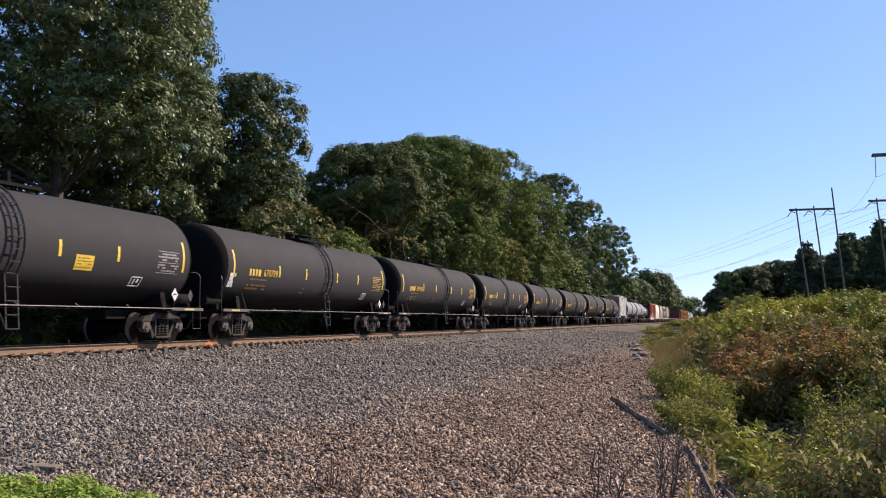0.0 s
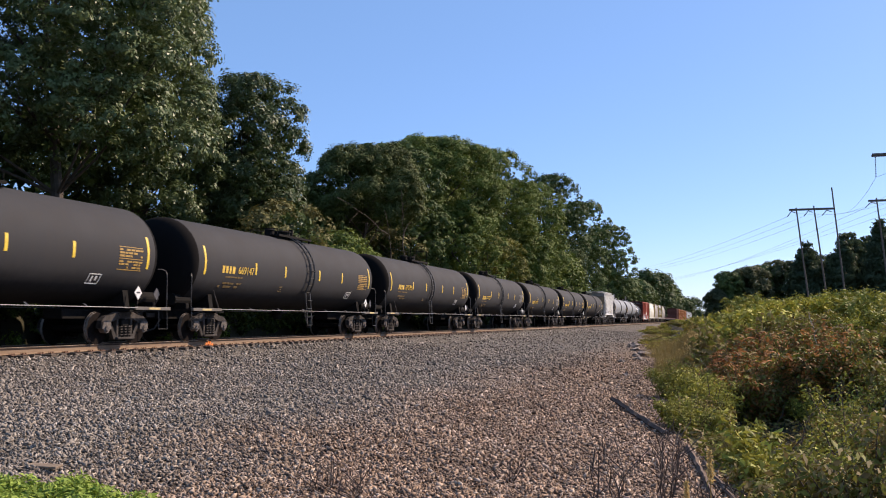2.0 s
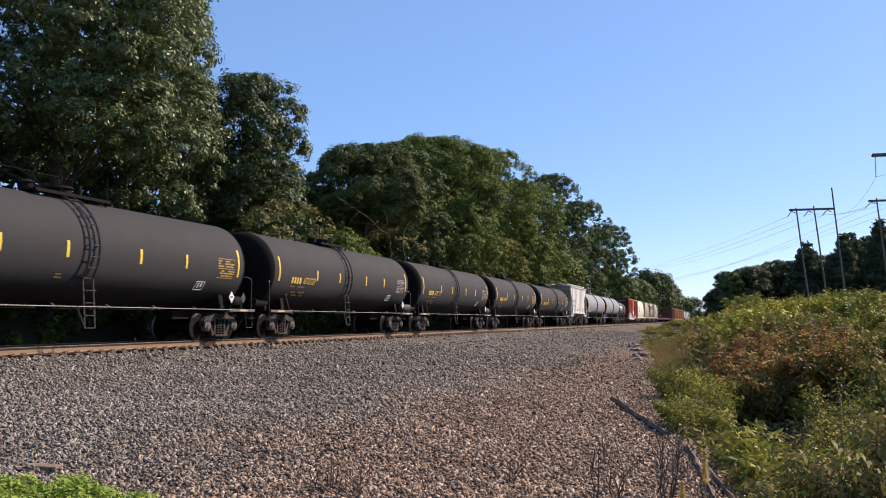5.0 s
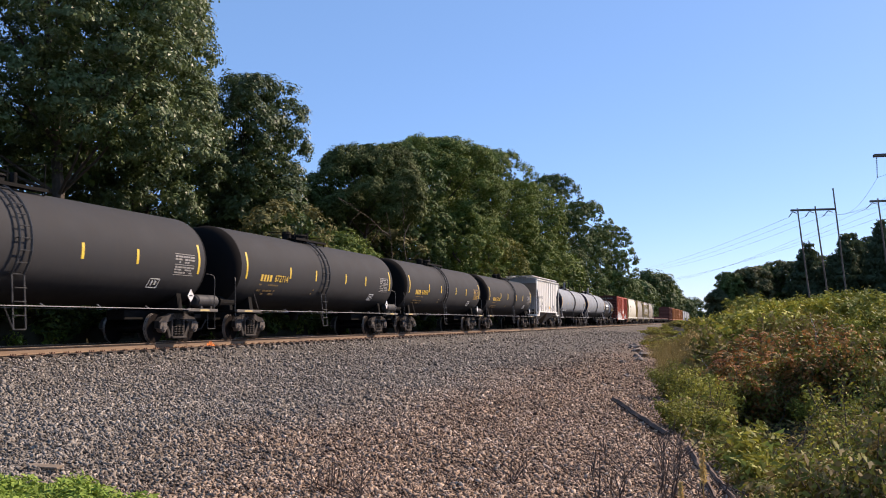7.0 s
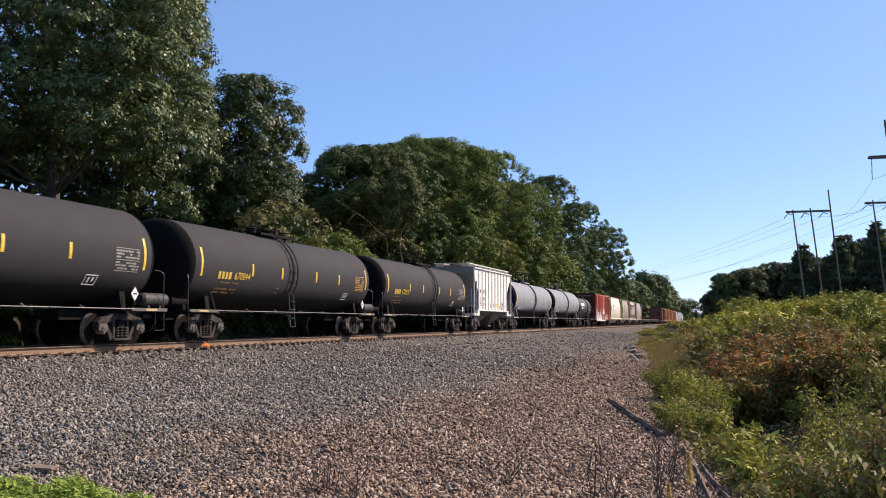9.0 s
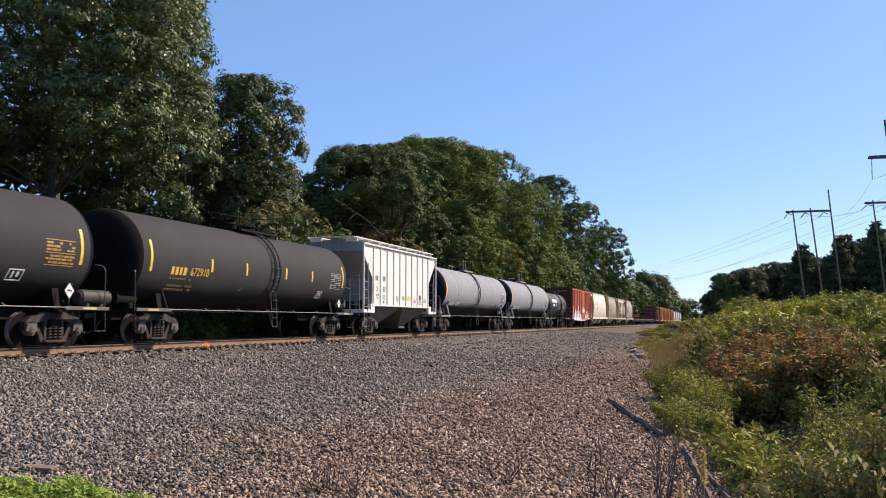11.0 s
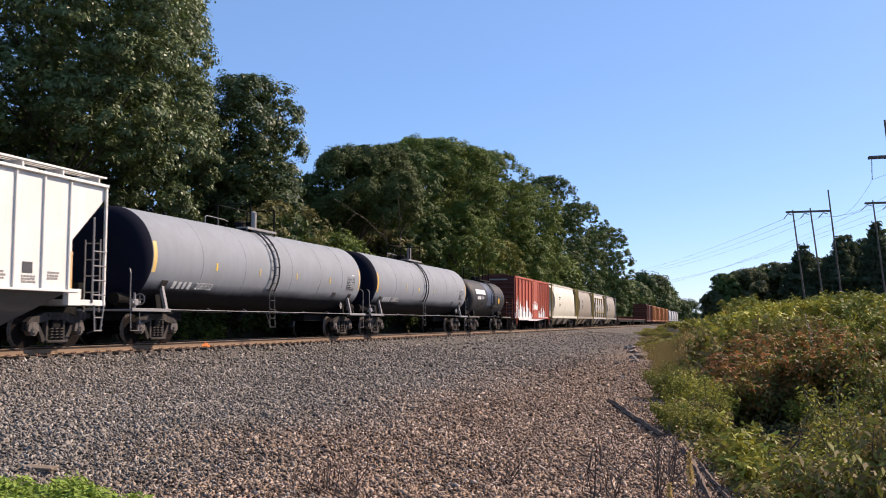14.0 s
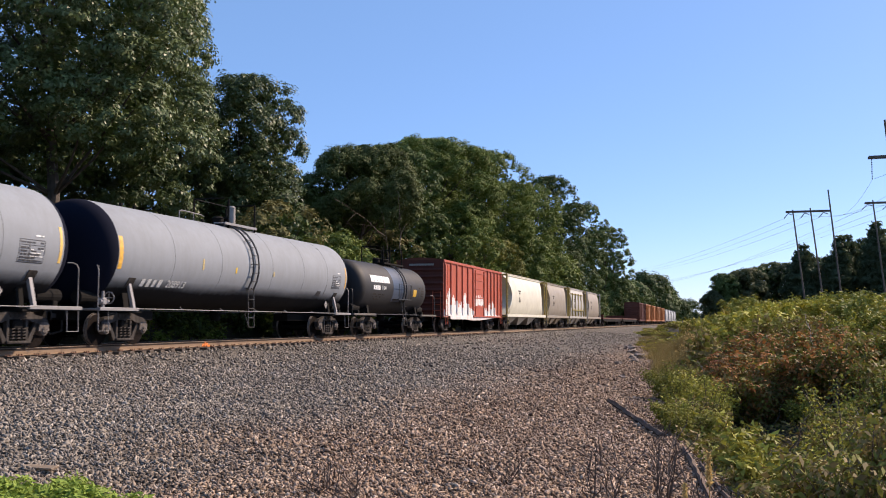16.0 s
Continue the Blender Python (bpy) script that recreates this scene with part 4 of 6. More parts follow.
def rib_hopper(x):
    """The white covered hopper with outside posts."""
    car = thing("covered_hopper", pose(x, YC, 0), "white ribbed covered hopper car with grey lettering", "hopper car")
    h, w, top = 5.98, 1.56, 4.49
    # body: side panels with sloped ends, drawn as one solid with its slope sheets
    bm = bmesh.new()
    prism(bm, [(-5.95, top), (5.95, top), (5.95, 4.13), (4.62, 2.87), (4.62, 1.50), (-4.62, 1.50), (-4.62, 2.87), (-5.95, 4.13)], "y", -w + 0.06, w - 0.06)
    body = part("body", bm, M["white"], car)
    for x0 in (-2.35, 2.35):
        bm = bmesh.new()
        for f in (0,):
            low = [(x0 - 0.42, -0.55, 0.42), (x0 + 0.42, -0.55, 0.42), (x0 + 0.42, 0.55, 0.42), (x0 - 0.42, 0.55, 0.42)]
            high = [(x0 - 2.3, -w + 0.08, 1.52), (x0 + 2.3, -w + 0.08, 1.52), (x0 + 2.3, w - 0.08, 1.52), (x0 - 2.3, w - 0.08, 1.52)]
            a, b = [bm.verts.new(p) for p in low], [bm.verts.new(p) for p in high]
            bm.faces.new(a), bm.faces.new(b[::-1])
            for k in range(4):
                bm.faces.new((a[k], a[(k + 1) % 4], b[(k + 1) % 4], b[k]))
        box(bm, x0 - 0.5, x0 + 0.5, -0.62, 0.62, 0.30, 0.42, 0.02)
        part("hopper_bay", bm, M["bay"], car, "dusty grey sloped discharge bay")
    for i in range(10):
        bm = bmesh.new()
        px = -4.52 + i
        box(bm, px - 0.025, px + 0.025, -w + 0.005, -w + 0.07, 1.52, top - 0.08)
        part("side_post", bm, M["white"], body)
        bm = bmesh.new()
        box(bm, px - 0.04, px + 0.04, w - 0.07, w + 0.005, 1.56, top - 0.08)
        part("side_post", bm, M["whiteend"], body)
    for s in (-1, 1):
        bm = bmesh.new()
        box(bm, -5.98, 5.98, s * w - 0.05, s * w + 0.03, top - 0.05, top + 0.03, 0.01)
        box(bm, -4.8, 4.8, s * w - 0.04, s * w + 0.035, 1.46, 1.525, 0.01)
        part("side_chord", bm, M["white"], body)
        bm = bmesh.new()
        box(bm, min(s * 4.7, s * 5.98), max(s * 4.7, s * 5.98), -w, w, 1.12, 1.28, 0.01)
        box(bm, min(s * 4.45, s * 4.95), max(s * 4.45, s * 4.95), -w - 0.01, -w + 0.16, 1.12, 1.56)
        part("end_platform", bm, M["white"], car)
        for f in (-1, 1):
            bm = bmesh.new()
            box(bm, s * 5.93 - 0.03, s * 5.93 + 0.03, f * (w - 0.01) - 0.035, f * (w - 0.01) + 0.035, 1.12, top)
            part("corner_post", bm, M["white"], car)
            bm = bmesh.new()
            rod(bm, (s * 5.40, f * (w + 0.02), 1.2), (s * 5.40, f * (w + 0.02), 3.55), 0.028, None, 8)
            for k in range(4):
                rod(bm, (s * 5.95, f * (w + 0.02), 1.42 + 0.40 * k), (s * 5.38, f * (w + 0.02), 1.42 + 0.40 * k), 0.02, None, 6)
            part("side_ladder", bm, M["railpipe"], car, "dull grey side ladder")
            bm = bmesh.new()
            for xa, xb in ((5.93, 5.80), (5.50, 5.55)):
                rod(bm, (s * xa, f * (w + 0.01), 1.15), (s * xb, f * (w + 0.01), 0.42), 0.022, None, 6)
            for z in (0.80, 0.44):
                rod(bm, (s * 5.86, f * (w + 0.01), z), (s * 5.52, f * (w + 0.01), z), 0.02, None, 6)
            part("sill_step", bm, M["railpipe"], car, "narrow grey sill step")
            bm = bmesh.new()
            ladder_flat(bm, s * 5.99, f * (w - 0.45), 0.95, 3.0, 0.5, "y", 0.46)
            part("end_ladder", bm, M["whiteend"], car)
        # end sheets darker than the body: end shade put into the colour
        bm = bmesh.new()
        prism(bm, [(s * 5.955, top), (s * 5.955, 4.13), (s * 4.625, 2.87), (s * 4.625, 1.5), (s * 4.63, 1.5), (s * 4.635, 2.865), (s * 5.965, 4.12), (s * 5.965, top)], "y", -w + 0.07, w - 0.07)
        part("end_sheet", bm, M["whiteend"], body, "sloped end sheet with its shade painted in")
        bm = bmesh.new()
        box(bm, min(s * 4.0, s * 6.4), max(s * 4.0, s * 6.4), -0.33, 0.33, 0.72, 1.1, 0.02)
        part("stub_sill", bm, M["under"], car)
        bm = bmesh.new()
        prism(bm, [(s * 5.9, 1.28), (s * 5.75, 1.28), (s * 4.75, 2.9), (s * 4.75, 3.05)], "y", -0.05, 0.05)
        rod(bm, (s * 5.35, -0.9, 1.5), (s * 5.35, -0.2, 1.5), 0.2, None, 14)
        box(bm, s * 5.3 - 0.12, s * 5.3 + 0.12, -1.3, -1.05, 1.28, 1.75, 0.02)
        part("brake_gear", bm, M["under"], car)
        add_truck(car, 0.35 + s * 4.27)
        add_coupler(car, s * 6.4, 6.86)
    bm = bmesh.new()
    prism(bm, [(-w, top), (w, top), (w * 0.55, top + 0.16), (0, top + 0.2), (-w * 0.55, top + 0.16)], "x", -5.95, 5.95)
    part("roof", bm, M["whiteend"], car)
    bm = bmesh.new()
    for f in (-1, 1):
        for k in range(3):
            box(bm, -6.3, 6.3, f * 0.95 + (k - 1) * 0.17 - 0.06, f * 0.95 + (k - 1) * 0.17 + 0.06, top + 0.28, top + 0.31)
        for k in range(9):
            box(bm, -6.0 + k * 1.5 - 0.03, -6.0 + k * 1.5 + 0.03, f * 0.95 - 0.3, f * 0.95 + 0.3, top + 0.08, top + 0.28)
        box(bm, -6.3, 6.3, f * 1.26 - 0.02, f * 1.26 + 0.02, top + 0.265, top + 0.315)
    for s in (-1, 1):
        box(bm, s * 6.15 - 0.18, s * 6.15 + 0.18, -1.2, 1.2, top + 0.28, top + 0.31)
    part("running_board", bm, M["white"], car)
    bm = bmesh.new()
    for k in range(5):
        rod(bm, (-4.4 + k * 2.2, 0, top + 0.15), (-4.4 + k * 2.2, 0, top + 0.34), 0.4, None, 16)
    part("roof_hatches", bm, M["whiteend"], car)
    # lettering and tape
    y = -w + 0.052
    for text, tx, tz in (("21", -4.08, 2.31), ("057", -3.15, 2.31)):
        me = lettered(text, 0.38)
        me.materials.append(M["greymark"])
        part("number", me, None, car, "faded grey car number", at=Matrix.Translation((tx, y, tz)) @ Matrix.Rotation(math.pi / 2, 4, "X") @ Matrix.Diagonal((0.78, 1, 1, 1)))
    for tx in (-4.18, -3.97, -3.15, -2.93):
        bm = bmesh.new()
        box(bm, tx, tx + 0.16, y - 0.004, y + 0.01, 2.75, 3.0)
        part("reporting_mark", bm, M["greymark"], car)
    for px in (-4.40, -1.40, 1.63, 4.58):
        bm = bmesh.new()
        box(bm, px - 0.05, px + 0.06, y - 0.006, y + 0.01, 1.55, 2.55 if abs(px) > 4 else 2.02)
        part("reflective_strip", bm, M["fadedorange"], car)
    bm = bmesh.new()
    box(bm, 0.72, 1.32, y - 0.004, y + 0.01, 1.82, 2.07)
    part("yellow_label", bm, M["fadedyellow"], car)
    bm = bmesh.new()
    rng = random.Random(8)
    for x0, x1, rows in ((-4.12, -3.72, (2.06, 1.98, 1.86)), (-3.15, -2.8, (2.02, 1.94, 1.84)), (2.78, 3.2, (1.82, 1.75, 1.68)), (-1.05, -0.75, (2.0, 1.92, 1.85, 1.78)), (-0.1, 0.25, (2.02, 1.94, 1.87)), (3.7, 4.1, (1.95, 1.87, 1.8)), (1.85, 2.2, (1.9, 1.82, 1.74))):
        for z in rows:
            xx = x0
            while xx < x1:
                q = rng.uniform(0.04, 0.12)
                box(bm, xx, xx + q, y - 0.003, y + 0.01, z - 0.025, z + 0.025)
                xx += q + 0.03
    tagged(part("small_writing", bm, M["whiteend"], car), kind="stuff")
    for x0, x1, z0, z1 in ((2.80, 3.15, 1.90, 2.18), (-3.08, -2.90, 1.62, 1.74)):
        bm = bmesh.new()
        box(bm, x0, x1, y - 0.004, y + 0.01, z0, z1)
        part("stencil_box", bm, M["darkmark"], car)
    return car


def box_car(x0, x1, material, label, worn=False, top=4.55, group="", near=True):
    """A steel boxcar with pressed ribs, a plug door and a peaked roof."""
    half, w = (x1 - x0) / 2, 1.56
    car = thing("boxcar", pose((x0 + x1) / 2, YC, 0), label, "boxcar", group)
    bm = bmesh.new()
    box(bm, -half, half, -w + 0.05, w - 0.05, 1.0, top)
    body = part("body", bm, material, car)
    lower = M["worn"] if worn else material
    bm = bmesh.new()
    for f in (-1, 1):
        prism(bm, [(-half + 0.1, 1.16), (-half + 1.9, 0.98), (-1.4, 0.78), (1.4, 0.78), (half - 1.9, 0.98), (half - 0.1, 1.16)], "y", f * (w - 0.02) - 0.02, f * (w - 0.02) + 0.02)
    part("side_sill", bm, lower, body)
    d0, d1 = -0.62, 2.22
    count = 6
    for f in (-1, 1):
        for lo, hi, n in ((-half + 0.25, d0 - 0.15, count), (d1 + 0.15, half - 0.25, count)):
            for k in range(n):
                px = lo + (hi - lo) * (k + 0.0) / (n - 1)
                bm = bmesh.new()
                prism(bm, [(px - 0.11, f * (w - 0.055)), (px + 0.11, f * (w - 0.055)), (px + 0.06, f * (w + 0.04)), (px - 0.06, f * (w + 0.04))], "z", 1.12, top - 0.14)
                rib = part("side_rib", bm, material, body)
                if worn and f < 0 and px < half - 2.2:
                    bm = bmesh.new()
                    prism(bm, [(px - 0.116, -w + 0.05), (px + 0.116, -w + 0.05), (px + 0.063, -w - 0.044), (px - 0.063, -w - 0.044)], "z", 1.125, 1.45 + 0.75 * ((k * 7 + (3 if px > 0 else 0)) % 5) / 5 * (1.0 if px < 0 else 0.5))
                    part("rib_paint", bm, M["worn"], rib, "flaking old white paint")
        bm = bmesh.new()
        box(bm, d0, d1, f * (w - 0.02) - 0.05, f * (w - 0.02) + 0.05, 1.08, top - 0.18, 0.015)
        door = part("door", bm, material, car, "red sliding plug door" if worn else "")
        bm = bmesh.new()
        for z in (1.7, 2.35, 3.0, 3.6, 4.1):
            box(bm, d0 + 0.1, d1 - 0.1, f * (w + 0.04) - 0.02, f * (w + 0.04) + 0.02, z - 0.03, z + 0.03)
        for xx in (d0 + 0.25, d1 - 0.25):
            rod(bm, (xx, f * (w + 0.06), 1.1), (xx, f * (w + 0.06), top - 0.25), 0.025)
        part("door_rods", bm, material, door)
        bm = bmesh.new()
        box(bm, d0 - 0.2, half - 0.4, f * (w + 0.03) - 0.04, f * (w + 0.03) + 0.04, 1.0, 1.09)
        box(bm, -half, half, f * (w - 0.02) - 0.05, f * (w - 0.02) + 0.05, top - 0.14, top + 0.02, 0.01)
        part("door_track", bm, material, body)
    if worn:
        rng = random.Random(3)
        bm = bmesh.new()
        # old white paint, left in upright tatters over the lower half
        box(bm, -half + 0.2, d0 - 0.05, -w + 0.043, -w + 0.06, 1.02, 1.5)
        box(bm, d1 + 0.1, half - 2.2, -w + 0.043, -w + 0.06, 1.02, 1.35)
        box(bm, -half + 1.5, 1.6, -w - 0.004, -w + 0.01, 0.84, 1.02)
        px = -half + 0.15
        while px < half - 1.9:
            q = rng.uniform(0.06, 0.22)
            mid = (px + q / 2)
            tall = 1.5 + (0.95 if mid < -2.5 else 0.4) * (0.5 + 0.5 * math.sin(mid * 1.7)) + 0.45 * rng.random() ** 2
            if not d0 - 0.05 < mid < d1:
                box(bm, px, px + q * rng.uniform(0.8, 1.0), -w + 0.041, -w + 0.06, 1.05, tall)
            elif mid > d0 + 0.1:
                box(bm, px, px + q * 0.9, -w - 0.041, -w - 0.03, 1.75 + 0.15 * rng.random(), 2.05 + rng.uniform(0.1, 0.55))
            px += q
        part("worn_paint", bm, M["worn"], body, "flaking old white paint")
    bm = bmesh.new()
    prism(bm, [(-w, top), (w, top), (w * 0.5, top + 0.12), (0, top + 0.17), (-w * 0.5, top + 0.12)], "x", -half, half)
    for k in range(14):
        px = -half + 0.5 + k * (2 * half - 1) / 13
        prism(bm, [(-w, top + 0.0), (w, top + 0.0), (0, top + 0.20)], "x", px - 0.04, px + 0.04)
    part("roof", bm, M["brownred"], car)
    for s in (-1, 1):
        bm = bmesh.new()
        outline = [(s * (half - 0.03), 1.0), (s * (half + 0.02), 1.0)]
        for k in range(7):
            z = 1.4 + k * 0.42
            outline += [(s * (half + 0.02), z - 0.12), (s * (half + 0.09), z), (s * (half + 0.02), z + 0.12)]
        prism(bm, outline + [(s * (half + 0.02), top), (s * (half - 0.03), top)], "y", -w + 0.04, w - 0.04)
        # ends coloured darker than the sides to carry their shade
        part("corrugated_end", bm, M["endred"] if worn else M["brownred"], body)
        bm = bmesh.new()
        ladder_flat(bm, s * (half - 0.4), -w - 0.06, 0.5, top - 0.3, 0.5)
        ladder_flat(bm, s * (half + 0.1), -w + 0.45, 0.9, 2.6, 0.5, "y")
        part("end_ladder", bm, material, car)
        bm = bmesh.new()
        box(bm, min(s * 4, s * (half + 0.35)), max(s * 4, s * (half + 0.35)), -0.3, 0.3, 0.7, 1.0, 0.02)
        part("stub_sill", bm, M["under"], car)
        add_truck(car, s * (half - 1.9))
        add_coupler(car, s * (half + 0.35), half + 1.1)
    if worn:
        bm = bmesh.new()
        box(bm, -half - 0.09, -half - 0.03, -0.9, 0.7, 4.2, 4.32)
        part("end_board", bm, M["whiteend"], body)
    return car


def round_hopper(x0, x1, material, frame_mat, label, outside_posts=False, group="round-sided covered hoppers"):
    """A covered hopper with bulging sides, recessed sloped ends and posts at the corners."""
    half, w, top = (x1 - x0) / 2, 1.55, 4.55
    car = thing("covered_hopper", pose((x0 + x1) / 2, YC, 0), label, "hopper car", group)
    bm = bmesh.new()
    sect = [(1.25, 1.25), (1.42, 1.6), (1.51, 2.0), (1.55, 2.5), (1.55, 3.0), (1.50, 3.4), (1.40, 3.85), (1.25, 4.2), (1.05, top)]
    loop = [(-a, b) for a, b in sect] + [(a, b) for a, b in sect[::-1]]
    rings = []
    for s in (-1, -0.5, 0, 0.5, 1):
        # at the ends the sloped sheets cut a hollow curve out of the sides
        rings.append([bm.verts.new((s * (half - 0.25 - 1.7 * math.sin(math.pi * min(1, max(0, (z - 1.25) / 3.3))) ** 0.8), y, z)) for y, z in loop])
    for a, b in zip(rings, rings[1:]):
        for i in range(len(loop)):
            j = (i + 1) % len(loop)
            bm.faces.new((a[i], a[j], b[j], b[i]))
    for ring in (rings[0], rings[-1]):
        m = len(loop)
        for i in range(m // 2 - 1):
            bm.faces.new((ring[i], ring[i + 1], ring[m - 2 - i], ring[m - 1 - i]))
    body = part("body", bm, material, car, smooth=True)
    for k in (-1, 0, 1):
        bm = bmesh.new()
        xx = k * (half - 1.6) * 0.62
        low = [bm.verts.new(p) for p in ((xx - 0.4, -0.6, 0.4), (xx + 0.4, -0.6, 0.4), (xx + 0.4, 0.6, 0.4), (xx - 0.4, 0.6, 0.4))]
        wide = (half - 1.6) * 0.31
        high = [bm.verts.new(p) for p in ((xx - wide, -1.2, 1.28), (xx + wide, -1.2, 1.28), (xx + wide, 1.2, 1.28), (xx - wide, 1.2, 1.28))]
        bm.faces.new(low), bm.faces.new(high[::-1])
        for i in range(4):
            bm.faces.new((low[i], low[(i + 1) % 4], high[(i + 1) % 4], high[i]))
        part("hopper_bay", bm, M["tan"] if material is M["tan"] else M["whiteend"], car)
    for f in (-1, 1):
        bm = bmesh.new()
        box(bm, -half, half, f * w - 0.05, f * w + 0.05, 1.08, 1.32, 0.01)
        part("side_sill", bm, material, car)
        bm = bmesh.new()
        box(bm, -half, half, f * 1.12 - 0.04, f * 1.12 + 0.04, top - 0.04, top + 0.06)
        part("roof_edge", bm, material, body)
        if outside_posts:
            for k in range(5):
                xx = (k - 2) * half * 0.33
                bm = bmesh.new()
                box(bm, xx - 0.05, xx + 0.05, f * 1.55 - 0.06, f * 1.55 + 0.06, 1.3, 4.0)
                part("side_post", bm, frame_mat, body)
            bm = bmesh.new()
            box(bm, -half * 0.7, half * 0.7, f * 1.56 - 0.04, f * 1.56 + 0.04, 2.0, 2.12)
            box(bm, -half * 0.7, half * 0.7, f * 1.42 - 0.04, f * 1.42 + 0.04, 3.9, 4.0)
            part("side_rib", bm, frame_mat, body)
    for s in (-1, 1):
        bm = bmesh.new()
        box(bm, min(s * (half - 1.6), s * half), max(s * (half - 1.6), s * half), -w, w, 1.06, 1.16)
        part("end_platform", bm, frame_mat, car)
        bm = bmesh.new()
        for f in (-1, 1):
            box(bm, s * (half - 0.12) - 0.10, s * (half - 0.12) + 0.10, f * (w - 0.06) - 0.05, f * (w - 0.06) + 0.05, 1.1, top + 0.05)
            ladder_flat(bm, s * (half - 0.45), f * (w + 0.01), 0.5, top, 0.55)
        box(bm, s * (half - 0.12) - 0.08, s * (half - 0.12) + 0.08, -w, w, top - 0.12, top + 0.02)
        part("end_frame", bm, frame_mat, car)
        bm = bmesh.new()
        box(bm, min(s * (half - 3), s * (half + 0.05)), max(s * (half - 3), s * (half + 0.05)), -0.3, 0.3, 0.7, 1.05, 0.02)
        part("stub_sill", bm, M["under"], car)
        add_truck(car, s * (half - 1.75))
        add_coupler(car, s * half, half + 0.4)
    bm = bmesh.new()
    for f in (-1, 1):
        box(bm, -half, half, f * 0.75 - 0.22, f * 0.75 + 0.22, top + 0.14, top + 0.18)
        for k in range(8):
            xx = -half + 0.4 + k * (2 * half - 0.8) / 7
            box(bm, xx - 0.03, xx + 0.03, f * 0.75 - 0.2, f * 0.75 + 0.2, top, top + 0.14)
    box(bm, -half + 1, half - 1, -0.3, 0.3, top, top + 0.12)
    part("running_board", bm, frame_mat if frame_mat is not M["mustard"] else material, car)
    bm = bmesh.new()
    rng = random.Random(int(x0))
    for z in (3.3, 3.1, 2.7, 2.55, 2.4):
        box(bm, -half * 0.45, -half * 0.45 + rng.uniform(0.4, 0.9), -w - 0.012, -w + 0.06, z - 0.05, z + 0.05)
    tagged(part("small_writing", bm, M["truck"], car), kind="stuff")
    return car


def flat_car(x0, x1, group="flat cars"):
    half, w = (x1 - x0) / 2, 1.4
    car = thing("flat_car", pose((x0 + x1) / 2, YC, 0), "long empty dark brown flat car", "flat car", group)
    bm = bmesh.new()
    box(bm, -half, half, -w, w, 1.12, 1.28, 0.02)
    part("deck", bm, M["brownred"], car)
    bm = bmesh.new()
    for f in (-1, 1):
        prism(bm, [(-half, 1.12), (half, 1.12), (half, 0.95), (half - 3, 0.72), (-half + 3, 0.72), (-half, 0.95)], "y", f * 1.3 - 0.05, f * 1.3 + 0.05)
    part("side_sill", bm, M["under"], car)
    for s in (-1, 1):
        bm = bmesh.new()
        box(bm, s * (half - 0.1) - 0.08, s * (half - 0.1) + 0.08, -w, w, 1.28, 1.75)
        part("end_bulkhead", bm, M["brownred"], car)
        add_truck(car, s * (half - 2.4))
        add_coupler(car, s * half, half + 0.7)
    return car


def build_train():
    numbers = ("", "670799", "669147", "670790", "672727", "672714", "670844", "672910")
    cars = [black_tank(i, numbers[i]) for i in range(8)]
    cars.append(rib_hopper(79.25))
    cars.append(grey_tank(95.95, "208932", 19.4))
    cars.append(grey_tank(115.2, "208913", 19.0))
    cars.append(short_tank(131.4))
    cars.append(box_car(139.4, 155.3, M["red"], "oxide red boxcar with flaking white paint low on its side", True))
    cars.append(round_hopper(157.3, 174.4, M["cream"], M["mustard"], "cream round-sided covered hopper car with mustard end posts"))
    cars.append(round_hopper(175.2, 188.9, M["tan"], M["mustard"], "dusty tan round-sided covered hopper car with mustard end posts"))
    cars.append(round_hopper(189.6, 203.6, M["greybrown"], M["mustard"], "grey covered hopper car with outside posts", True))
    cars.append(round_hopper(204.5, 218.2, M["tan"], M["greybrown"], "dusty tan round-sided covered hopper car with grey end posts"))
    cars.append(flat_car(223.0, 250.0))
    cars.append(flat_car(252.0, 281.0))
    for k in range(5):
        a = 284.8 + k * 19.2
        cars.append(box_car(a, a + 17.0, M["brownred"] if k < 1 else M["rustorange"], "rusty brown steel boxcar with ribbed sides" if k < 1 else "faded orange steel boxcar with ribbed sides", False, 4.75, "far boxcars"))
    for k in range(4):
        a = 384 + k * 18.0
        cars.append(round_hopper(a, a + 16.2, M["hoppergrey"], M["hoppergrey"], "light grey round-sided covered hopper car", group="far grey hoppers"))
    return cars


# ---- plants
def leaves(name, centres, normals, size, material, rng, long=1.5, jitter=1.5, pointed=False):
    """Small folded leaves or sprays, three corners each, at the given places, facing roughly along the normals."""
    n = len(centres)
    nor = normals + (rng.random((n, 3)) - 0.5) * jitter
    nor /= np.linalg.norm(nor, axis=1)[:, None] + 1e-9
    ref = rng.random((n, 3)) - 0.5
    u = np.cross(nor, ref)
    u /= np.linalg.norm(u, axis=1)[:, None] + 1e-9
    v = np.cross(nor, u)
    s = (size * (0.55 + 0.9 * rng.random(n)))[:, None]
    a, b = u * s * long * 0.5, v * s * 0.5
    fold = nor * s * 0.16
    if pointed:
        verts = np.stack([centres - a, centres + b * 0.8 + fold, centres + a, centres - b * 0.8 + fold], 1).reshape(-1, 3)
        return raw_mesh(name, verts, np.arange(4 * n).reshape(n, 4), material)
    verts = np.stack([centres - a, centres + b + fold, centres + a - b * 0.55 - fold], 1).reshape(-1, 3)
    return raw_mesh(name, verts, np.arange(3 * n).reshape(n, 3), material)


